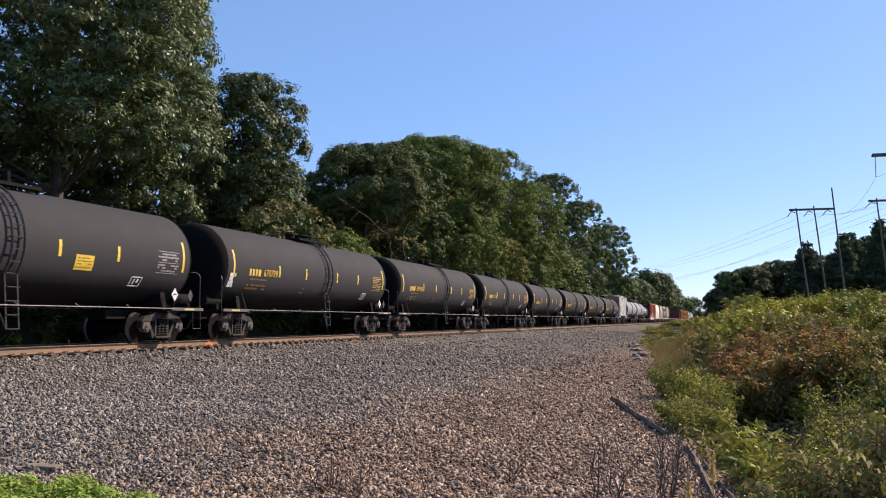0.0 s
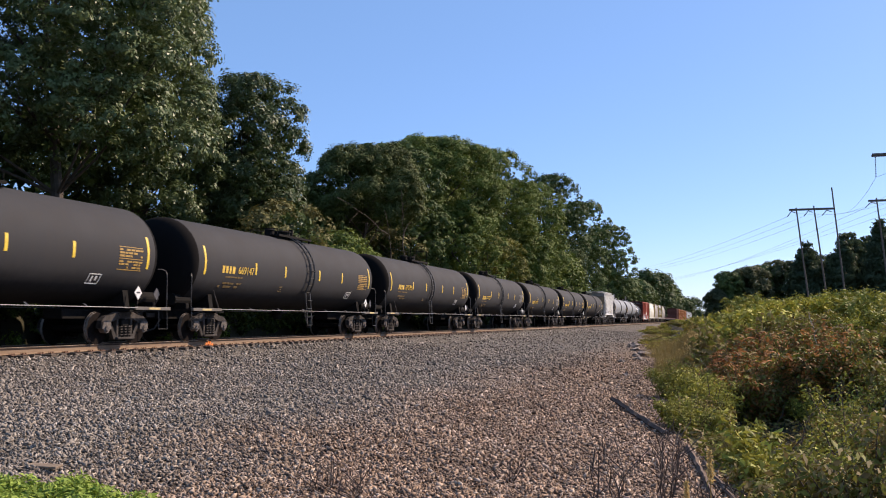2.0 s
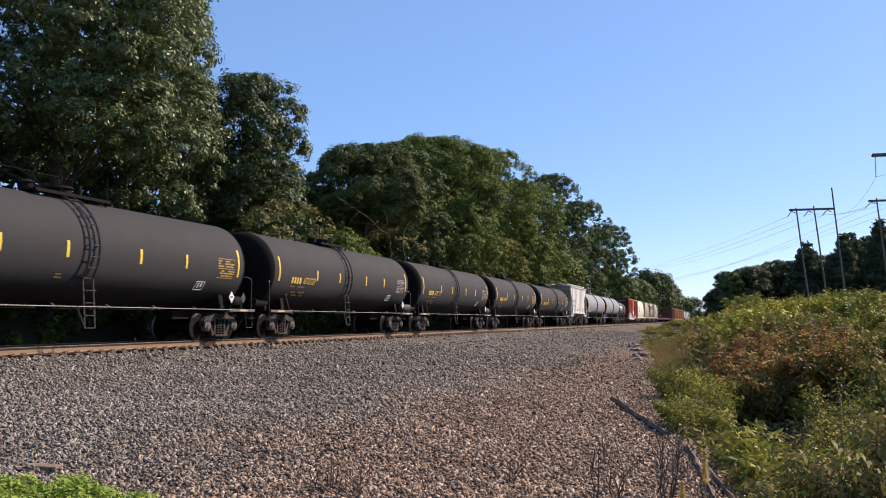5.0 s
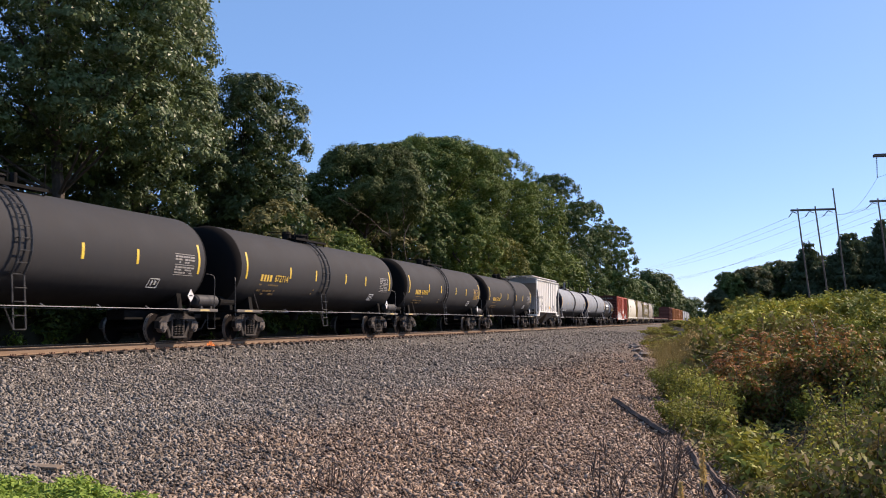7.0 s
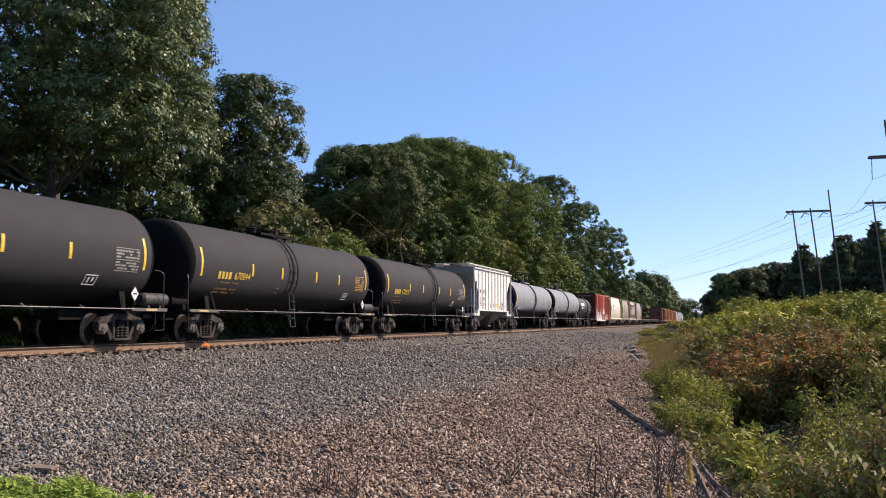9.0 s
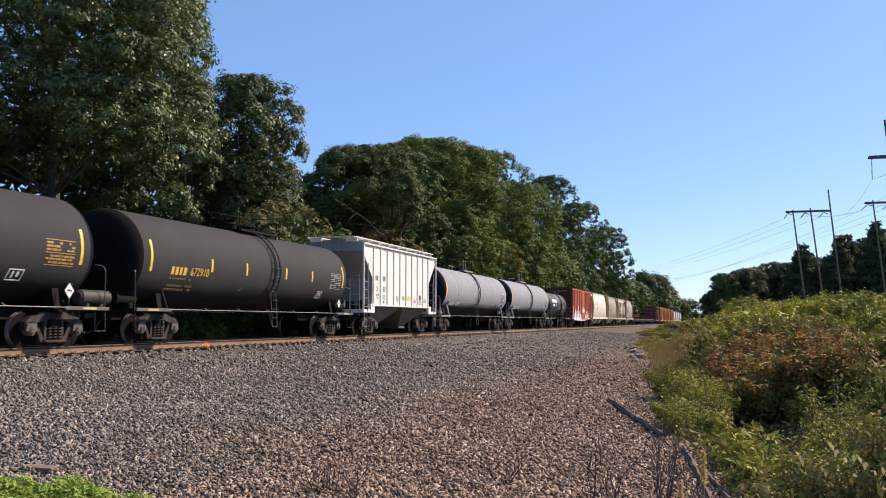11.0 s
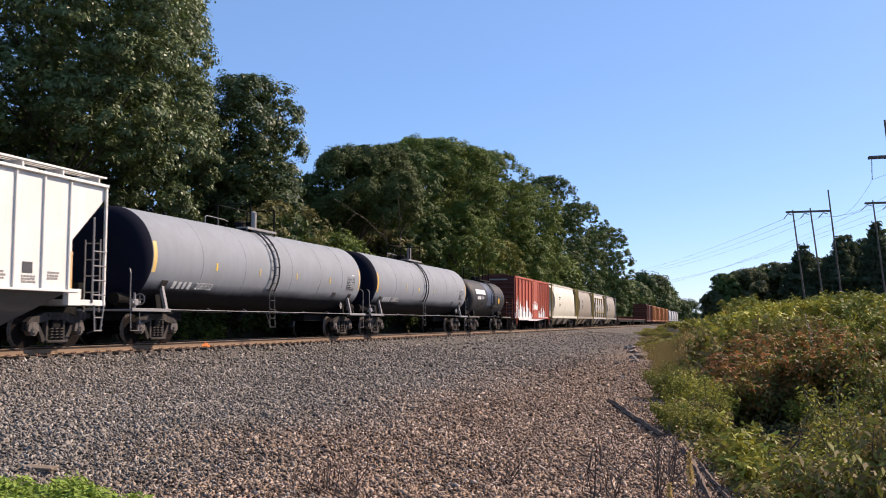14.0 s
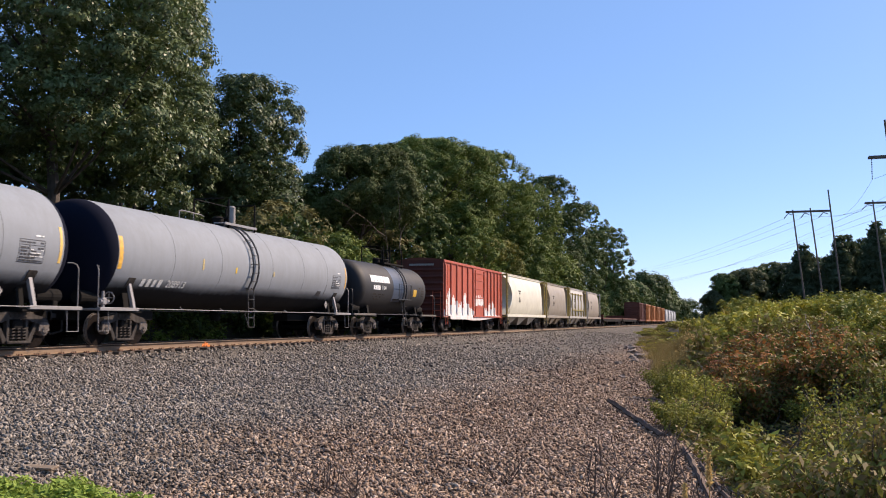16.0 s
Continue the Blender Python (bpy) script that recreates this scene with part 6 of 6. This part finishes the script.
    # paler leaves put the light falling on these weeds into their colour
    shrub_proto("pale", 0.95, 0.45, (M["lawn"], M["olive"]), 520, 0.085, 66, 1.7, 14, puff=0.12)
    for k, x in enumerate((22.6, 24.3, 29.3, 30.1, 31.9, 32.6, 33.4, 34.3, 42.0, 47.5, 53.0)):
        shrub("pale", x, 20.05 + 0.1 * (k % 3), (0.8 + 0.12 * (k % 4), 0.8 + 0.15 * (k % 3)), 77 * k, "pale green leafy weed beside the far rail", "weeds behind the track", "weed", "weed")
    thicket("low_growth", rows, "low dark green growth beside the ballast", "undergrowth")
    # the weedy hill across the ditch: nearer shrubs singly, the crest as one thicket
    far, n, tries = [], 0, 0
    while n < 240 and tries < 8000:
        tries += 1
        x = 9.8 + 58 * rng.random() ** 1.2
        d = rng.random() ** 0.9 * (4 + x * 0.25)
        y = toe(x) - 0.45 - d
        if math.degrees(math.atan2(-y, x)) > 10.5:
            continue
        if 15.0 < x < 24.5 and abs(y + 0.052 * x) < 0.75:
            continue
        if (14.5 < x < 20 and 0.9 < d < 3.2 or noise.noise((x * 0.35, y * 0.5, 7.0)) > (0.0 if x < 36 else 0.2)) and rng.random() < 0.85:
            continue
        n += 1
        if 26 < x < 62 and d < 2.6:
            key = rng.choice(("dry", "dry", "brown", "dry"))
        elif x > 36 and x < 46 and d > 3.5:
            key = rng.choice(("darkgreen", "green", "golden", "olive", "golden"))
        elif x > 36:
            key = rng.choice(("golden", "golden", "golden", "golden", "olive", "golden", "darkgreen"))
        elif 22 < x < 36 and d > 2.2:
            key = rng.choice(("red", "brown", "red", "brown", "olive") if 27 < x and -3.4 < y < -0.2 else ("olive", "darkgreen", "green", "brown", "golden", "green", "brown"))
        elif d < 1.2 or 19 < x < 36 and d < 2.2:
            key = rng.choice(("grassy", "dry", "dry", "brown", "green", "dry", "olive"))
        else:
            key = rng.choice(("green", "green", "darkgreen", "olive", "brown", "golden", "brown", "dry", "red", "dry"))
        if x < 17 and key == "dry":
            key = "brown"
        if x < 25 and d > 0.8 and key in ("green", "darkgreen", "olive", "golden") and rng.random() < 0.6:
            key = rng.choice(("frond", "frondtall", "frond"))
        elif x < 34 and key == "red":
            key = "frondred"
        s = rng.uniform(0.55, 1.4) * (0.55 if d < 1 else 1.0)
        most = (0.72 + 0.029 * x - 0.012 * x * (1 - smooth(2.5, 6.5, d)) + 0.22 * smooth(7, 10, d) - ground_z(x, y)) / 1.4
        size, turn = (s, min(s * rng.uniform(0.8, 1.2), max(0.3, most))), rng.uniform(0, 360)
        if x > 34:
            far.append((key if key in ("grassy", "dry") else "far" + key, x, y, size, turn))
        else:
            shrub(("near" if x < 20 and key not in ("grassy", "dry", "frond", "frondtall", "frondred") else "") + key, x, y, size, turn, words[key], "shrubs on the hill")
    for i in range(9):
        far.append(("fargolden", 146 + 3.2 * i, 10.6 + 0.25 * i + rng.uniform(-0.5, 0.5), (0.9, 0.4), 40 * i))
    for i in range(64):
        x, y = 25.0 + 7.5 * rng.random(), -0.1 - 3.0 * rng.random()
        s = rng.uniform(0.8, 1.2)
        key = rng.choice(("frondred", "frondred", "red", "brown", "dry"))
        shrub(key, x, y, (s, min(s * 1.1, (0.85 + 0.024 * x - ground_z(x, y)) / 1.4)), rng.uniform(0, 360), words[key], "shrubs on the hill")
    for i in range(46):
        x, y = 13.5 + 8.5 * rng.random(), -1.9 - 2.6 * rng.random()
        if abs(y + 0.052 * x) < 0.75:
            continue
        s = rng.uniform(0.5, 0.85)
        key = rng.choice(("brown", "dry", "frondred", "brown", "dry"))
        shrub(key, x, y, (s, min(s * 1.1, (0.72 + 0.02 * x - ground_z(x, y)) / 1.4)), rng.uniform(0, 360), words[key], "shrubs on the hill")
    for i in range(120):
        x = 29 + 41 * rng.random()
        s = rng.uniform(0.6, 1.1)
        far.append(("hay", x, toe(x) - 0.9 - 3.2 * rng.random(), (s * 1.1, s), rng.uniform(0, 360)))
    for i in range(70):
        x = 50 + 130 * rng.random()
        s = rng.uniform(0.5, 1.0)
        far.append((rng.choice(("fargolden", "farolive", "farbrown", "fargreen")), x, toe(x) - 1.3 - 4.5 * rng.random(), (s * 1.2, s * 0.6), rng.uniform(0, 360)))
    for i in range(80):
        x = 62 + 66 * rng.random()
        s = rng.uniform(0.5, 0.9)
        far.append((rng.choice(("hay", "fargolden", "farbrown", "farolive", "hay")), x, toe(x) - 0.1 - 2.6 * rng.random(), (s * 1.2, s * 0.55), rng.uniform(0, 360)))
    thicket("hill_thicket", far, "goldenrod and weedy shrubs along the hill crest", "undergrowth")
    shrub("neardarkgreen", 27.0, 1.35, (1.0, 0.85), 40, "round dark green bush at the gravel edge", "shrubs on the hill")
    shrub("nearolive", 24.6, 0.75, (0.9, 0.9), 90, "olive green weedy bush at the gravel edge", "shrubs on the hill")
    for x, y, s in ((17.6, -2.0, 1.0), (20.5, -3.0, 0.9), (16.2, -2.3, 0.8), (23.5, 0.3, 0.7), (24.0, -3.4, 0.9), (15.3, -1.6, 0.7), (26.0, -1.6, 0.85), (17.0, -3.0, 1.0), (18.2, -3.3, 0.9), (21.3, -2.2, 0.9), (14.6, -2.0, 0.75), (23.2, -4.2, 1.0), (20.0, -2.4, 0.7)):
        shrub("sapling", x, y, (s, s), 71 * x, "thin upright sapling with few leaves", "saplings on the hill", "sapling", "sapling")
    # low cover on the soil between the shrubs
    cover = np.random.default_rng(8)
    for name, material, count, size, label in (("ground_cover", M["hillgreen"], 26000, 0.06, "low green ground cover on the hill"), ("leaf_litter", M["brownleaf"], 22000, 0.07, "brown dry stalks and leaf litter on the hill")):
        x = 9 + 34 * cover.random(count) ** 1.5
        y = np.array([toe(v) for v in x]) - 0.3 - cover.random(count) * (3.5 + 0.25 * x)
        clump = np.array([noise.noise((p * 0.9, q * 0.9, 2.0)) for p, q in zip(x, y)])
        z = np.array([ground_z(p, q) for p, q in zip(x, y)]) - 0.04 + cover.random(count) * (0.12 + 0.35 * np.clip(clump + 0.2, 0, 1))
        bare(name, leaves(name, np.stack([x, y, z], 1), np.tile([[0, -0.2, 0.8]], (count, 1)), size, material, cover, 2.2), None, label, "ground cover", kind="stuff")
    # grass along the gravel's edge
    rows = []
    for i in range(80):
        x = 9.5 + 50 * rng.random() ** 1.3
        s = rng.uniform(0.35, 0.8)
        rows.append((rng.choice(("grassy", "dry" if x > 20 else "grassy", "hay" if x > 29 else "farolive")), x, toe(x) - (0.15 if x > 26 else 0.75) - 0.9 * rng.random(), (s, s * 0.9), rng.uniform(0, 360)))
    thicket("edge_grass", rows, "dry grass and low weeds along the gravel edge", "grass")


# ---- the power line
def wooden_pole(parent, foot, top, r):
    bm = bmesh.new()
    rod(bm, foot, top, r, r * 0.7, 12)
    part("pole", bm, M["pole"], parent)


def hang_insulator(parent, a, b):
    bm = bmesh.new()
    a, b = Vector(a), Vector(b)
    rod(bm, a, b, 0.02, None, 6)
    n = 9
    for k in range(n):
        p, q = a.lerp(b, (k + 0.4) / n), a.lerp(b, (k + 0.85) / n)
        rod(bm, p, q, 0.075, 0.03, 10)
    part("insulator", bm, M["insulator"], parent)


def power_structure(poles, arm_z, arm_y, hooks, label, hanging=False):
    """Wooden poles under one crossarm; poles are (x, y at the foot, y at the top, z of the top)."""
    x = poles[0][0]
    ob = thing("power_pole_structure", pose(x, poles[0][1], ground_z(x, poles[0][1])), label, "power pole", "power line")
    back = ob.matrix_basis.inverted()
    for px, foot, top, z in poles:
        wooden_pole(ob, back @ Vector((px, foot, ground_z(px, foot) - 0.5)), back @ Vector((px, top, z)), 0.145)
    bm = bmesh.new()
    for dx in (-0.27, 0.27):
        a, b = back @ Vector((x + dx, arm_y[0], arm_z)), back @ Vector((x + dx, arm_y[1], arm_z))
        box(bm, a.x - 0.07, a.x + 0.07, min(a.y, b.y), max(a.y, b.y), a.z - 0.13, a.z + 0.13, 0.02)
    part("crossarm", bm, M["pole"], ob)
    for y in hooks:
        if hanging:
            hang_insulator(ob, back @ Vector((x, y, arm_z - 0.13)), back @ Vector((x, y, arm_z - 2.2)))
            continue
        for way in (1, -1):
            hang_insulator(ob, back @ Vector((x + 0.3 * way, y, arm_z - 0.25)), back @ Vector((x + 2.6 * way, y + 0.4 * way, arm_z - 0.75)))
    return ob


def wire(a, b, sag, r=0.015):
    a, b = Vector(a), Vector(b)
    bm = bmesh.new()
    n = 16
    points = [a.lerp(b, k / n) - Vector((0, 0, 4 * sag * (k / n) * (1 - k / n))) for k in range(n + 1)]
    pipe(bm, points, r, 4)
    bare("power_wire", bm, M["wire"], "thin grey power wire strung between poles", "wire", "power wires")


def build_power_line():
    power_structure([(149.5, -12.7, -10.9, 17.7), (149.5, -15.3, -13.4, 17.9), (149.5, -17.8, -16.0, 20.6)], 17.4, (-16.3, -9.9), (-10.2, -12.6, -15.2), "three leaning wooden poles with one crossarm")
    power_structure([(148.0, -23.6, -21.9, 18.6), (148.0, -27.4, -26.0, 18.6)], 18.2, (-27.5, -20.8), (-21.1, -24.0), "wooden poles with one crossarm beside the wood")
    power_structure([(98.8, -17.6, -15.95, 20.6), (98.8, -21.9, -20.4, 20.6)], 16.9, (-22.2, -14.35), (-14.65, -18.2), "wooden pole structure with a long crossarm", True)
    wire((98.8, -14.65, 14.7), (50.0, -19.0, 15.5), 1.0)
    for y0, y1, y2 in ((-14.65, -15.2, 34.0), (-18.2, -12.6, 38.0), (-21.8, -10.2, 42.0)):
        wire((98.8, y0, 14.7), (146.9, y1 - 0.4, 16.65), 1.6)
        wire((152.1, y1 + 0.4, 16.65), (400, y2, 21.5), 1.8, 0.022)
    for y0, y1, z in ((-21.1, 26.0, 16.6), (-24.0, 30.0, 16.6), (-27.0, 34.0, 16.6)):
        wire((150.6, y0 + 0.4, z + 0.85), (430, y1, 18.0), 2.0, 0.022)
        wire((90.0, y0 - 9, z + 1), (145.4, y0 - 0.4, z + 0.85), 1.6)


# ---- small things along the gravel
def timber(a, b, w, label):
    a, b = Vector((*a, ground_z(*a) + 0.05)), Vector((*b, ground_z(*b) + 0.05))
    bm = bmesh.new()
    n = 16
    rng = random.Random(int(a.x * 10))
    points = [a.lerp(b, k / n) + Vector((0, rng.uniform(-0.012, 0.012), rng.uniform(-0.01, 0.01))) for k in range(n + 1)]
    pipe(bm, points, w, 5, w * 0.8)
    for v in bm.verts:
        v.co += Vector((rng.uniform(-1, 1), rng.uniform(-1, 1), rng.uniform(-1, 1))) * w * 0.16
    bare("timber", bm, M["log"], label, "timber", "old timbers along the gravel")


def boulder(x, y, size, seed):
    rng = np.random.default_rng(seed)
    bm = bmesh.new()
    bmesh.ops.create_icosphere(bm, subdivisions=2, radius=size)
    for v in bm.verts:
        v.co *= 0.72 + 0.5 * noise.noise(v.co * (1.6 / size) + Vector((seed, 0, 0)))
        v.co.z *= 0.6
    bare("rock", bm, M["rock"], "grey angular rock lying at the gravel's edge", "rock", "rocks at the gravel's edge", at=pose(x, y, ground_z(x, y) + size * 0.12, 0, 0, rng.random() * 360))


def dead_weed(x, y, height, seed, stems=5):
    rng = np.random.default_rng(seed)
    ob = thing("dead_weed", pose(x, y, ground_z(x, y)), "bare brown dead weed standing in gravel", "weed", "dead weeds")
    for k in range(stems):
        points = [Vector((rng.normal() * 0.06, rng.normal() * 0.06, -0.05))]
        way = Vector((rng.normal() * 0.28, rng.normal() * 0.28, 1))
        h = height * (0.55 + 0.45 * rng.random())
        for j in range(6):
            points.append(points[-1] + way * h / 6 + Vector((rng.normal(), rng.normal(), 0)) * 0.03)
        bm = bmesh.new()
        pipe(bm, points, 0.013, 5, 0.003)
        stem = part("stem", bm, M["twig"], ob)
        for q in points[3:]:
            side = Vector((rng.normal() * 0.16, rng.normal() * 0.16, 0.12 + 0.14 * rng.random()))
            bm = bmesh.new()
            pipe(bm, [q, q + side * 0.6, q + side, q + side + Vector((0, 0, 0.05))], 0.006, 5, 0.005)
            part("twig", bm, M["twig"], stem)


def dead_branch(a, b, r, material=None):
    a, b = Vector(a), Vector(b)
    rng = np.random.default_rng(int(abs(a.x * 31 + a.y * 17)))
    ob = thing("dead_branch", Matrix.Translation(a), "bare pale dead branch standing in shrubs" if material is None else "bare brown dead branch standing in shrubs", "branch", "dead branches")
    span = b - a
    points = [Vector((0, 0, 0))] + [span * ((k + 1) / 6) + Vector((rng.normal(), rng.normal(), rng.normal())) * span.length * 0.025 for k in range(6)]
    bm = bmesh.new()
    pipe(bm, points, r, 6, r * 0.25)
    part("limb", bm, material or M["palebark"], ob)
    for q in points[2:]:
        side = span.cross(Vector((rng.normal(), rng.normal(), rng.normal()))).normalized() * span.length * 0.16 + span * 0.12
        bm = bmesh.new()
        pipe(bm, [q, q + side * 0.5 + span * 0.02, q + side], r * 0.4, 5, r * 0.1)
        part("twig", bm, material or M["palebark"], ob)


def seed_head_stalk(x, y, top, seed):
    """A tall dry grass stalk with a feathery tan head."""
    rng = np.random.default_rng(seed)
    foot = ground_z(x, y)
    ob = thing("grass_stalk", pose(x, y, foot), "dry tan grass stalk with a feathery head", "grass", "dry grass stalks")
    h = top - foot
    bm = bmesh.new()
    rod(bm, (0, 0, -0.05), (0, 0, h * 0.6), 0.003, 0.0022, 5)
    rod(bm, (0, 0, h * 0.6), (0.0, 0, h), 0.0022, 0.0012, 5)
    part("stem", bm, M["drygrass"], ob)
    n = 150
    t = rng.random(n)
    p = np.stack([rng.normal(size=n) * 0.0045 * (1.2 - t), rng.normal(size=n) * 0.0045 * (1.2 - t), h - 0.078 + 0.08 * t], 1)
    part("seed_head", leaves("seed_head", p, np.tile([[1.0, 0, 0]], (n, 1)), 0.005, M["drygrass"], rng, 3.0), None, ob)
    return ob


STALKS = []


def build_small_things():
    timber((24.9, 2.85), (18.6, 1.15), 0.08, "dark rotten timber lying along the gravel edge")
    timber((17.2, 0.66), (12.4, 0.14), 0.05, "dark rotten timber lying along the gravel edge")
    timber((15.6, 0.35), (11.6, -0.25), 0.035, "thin dark timber lying along the gravel edge")
    for k, (x, y, s) in enumerate(((64, 5.9, 0.5), (58.5, 5.2, 0.42), (53, 4.3, 0.5), (51.5, 4.6, 0.3), (68, 6.5, 0.3), (44, 4.6, 0.28), (35, 3.5, 0.2), (47.5, 4.1, 0.34))):
        boulder(x, y, s, k + 1)
    # a broken plank at the grass
    bm = bmesh.new()
    box(bm, -0.30, 0.30, -0.05, 0.05, -0.014, 0.014, 0.005)
    box(bm, 0.30, 0.38, -0.02, 0.05, -0.022, 0.018, 0.004)
    bare("plank", bm, M["plank"], "short weathered wooden plank lying in gravel", "plank", at=pose(9.14, 7.62, ground_z(9.14, 7.62) + 0.05, -14, 3, 72))
    for k, (x, y, h) in enumerate(((10.6, 1.22, 0.85), (11.4, 0.72, 1.1), (10.3, 0.35, 0.7), (12.6, 0.75, 0.8), (10.0, 4.05, 0.22), (10.1, 4.5, 0.16), (12.2, 2.7, 0.18))):
        dead_weed(x, y, h, 70 + k, 5 if h > 0.3 else 3)
    # bright weeds in the gravel beside the camera
    rng = np.random.default_rng(77)
    places, ups = [], []
    for k in range(34):
        r, a = 9.1 + 1.6 * rng.random(), radians(33.5 + 9.5 * rng.random())
        if a < radians(36.5) and r > 9.75:
            continue
        x, y = r * math.cos(a), r * math.sin(a)
        n = 560
        q = rng.normal(size=(n, 3)) * np.array([0.16, 0.16, 0.0])
        q[:, 2] = 0.02 + rng.random(n) * 0.24 * np.exp(-(q[:, 0] ** 2 + q[:, 1] ** 2) * 14)
        places.append(q + np.array([x, y, ground_z(x, y)]))
        ups.append(np.tile([[0.0, -0.2, 1.0]], (n, 1)))
    me = leaves("weeds", np.concatenate(places), np.concatenate(ups), 0.038, M["lawn"], rng, 2.1)
    bare("weeds", me, None, "bright green leafy weeds growing in gravel", "weeds", kind="stuff")
    dead_branch((27.0, -2.6, ground_z(27, -2.6) + 0.6), (26.5, -2.2, ground_z(27, -2.6) + 1.9), 0.016)
    dead_branch((18.5, -2.3, ground_z(18.5, -2.3)), (18.5, -2.35, ground_z(18.5, -2.3) + 1.2), 0.011)
    dead_branch((14.5, -2.6, ground_z(14.5, -2.6) + 0.6), (14.2, -1.7, ground_z(14.5, -2.6) + 1.2), 0.012)
    for k in range(10):
        x, y = 16 + 1.1 * k, -1.2 - 0.3 * (k % 4)
        dead_branch((x, y, ground_z(x, y)), (x + 0.5, y - 0.9 + 0.2 * (k % 3), ground_z(x, y) + 1.2), 0.016, M["twig"])
    for k in range(16):
        x, y = 27 + 4.5 * (k * 0.618 % 1), 0.6 - 2.2 * (k * 0.38 % 1)
        z = ground_z(x, y)
        dead_branch((x, y, z + 0.1), (x + 0.9 - 0.25 * (k % 7), y - 0.5 + 0.3 * (k % 4), z + 0.7 + 0.12 * (k % 5)), 0.014, M["twig"] if k % 3 else None)
    # bare limbs before the trees
    dead_branch((67.5, 24.7, 0.8), (67.0, 24.7, 8.0), 0.07, M["bark"])
    dead_branch((67.0, 24.7, 7.3), (57.1, 24.7, 8.9), 0.03, M["twig"])
    dead_branch((70.8, 24.6, 0.8), (70.6, 24.7, 9.4), 0.07, M["bark"])
    dead_branch((70.6, 24.7, 8.9), (70.0, 24.7, 11.0), 0.03, M["twig"])
    STALKS.append(seed_head_stalk(2.45, 0.035, 0.372, 5))
    STALKS.append(seed_head_stalk(2.6, 0.10, 0.265, 6))


def travelled(t):
    """How far the train has run at t seconds, counted from the eighth second."""
    u = t - 8.0
    return 10.49 * u + 0.013 * u * u - 0.0014 * u ** 3 - float(np.interp(t, [0, 0.5, 1, 2, 4, 6.5, 7.5, 16], [-0.12, 0.14, 0.17, 0.0, 0.0, -0.12, 0.0, 0.0]))


def motions():
    for car in TRAIN:
        x = car.location.x
        walk(car, [(k / 2, pose(x - travelled(k / 2), YC, 0)) for k in range(0, 33)])
    # wheels roll without slipping
    for wheelset in WHEELSETS:
        place = wheelset.location.copy()
        walk(wheelset, [(k / 30, pose(*place, 0, -math.degrees(travelled(k / 30) / WHEEL_R) % 360, 0)) for k in range(0, 481)])
    # dry stalks beside the camera sway in the wind
    sway = ((0, 0.0), (1, -0.38), (2, -0.17), (3, -0.21), (4, -0.34), (6.5, -0.77), (7.5, -0.81), (8.5, -1.3), (9.2, -1.4), (11.5, -0.25), (12, -0.55), (12.6, -1.6), (13.2, -2.05), (14, -1.35), (15, -0.8), (16, 0.0))
    for stalk, share in zip(STALKS, (1.0, 0.9)):
        place = stalk.location.copy()
        walk(stalk, [(t, pose(*place, lean * share, 0.1 * lean, 0)) for t, lean in sway])


build_ground()
build_track()
TRAIN = build_train()
build_trees()
build_shrubs()
build_power_line()
build_small_things()
build_stones()
motions()
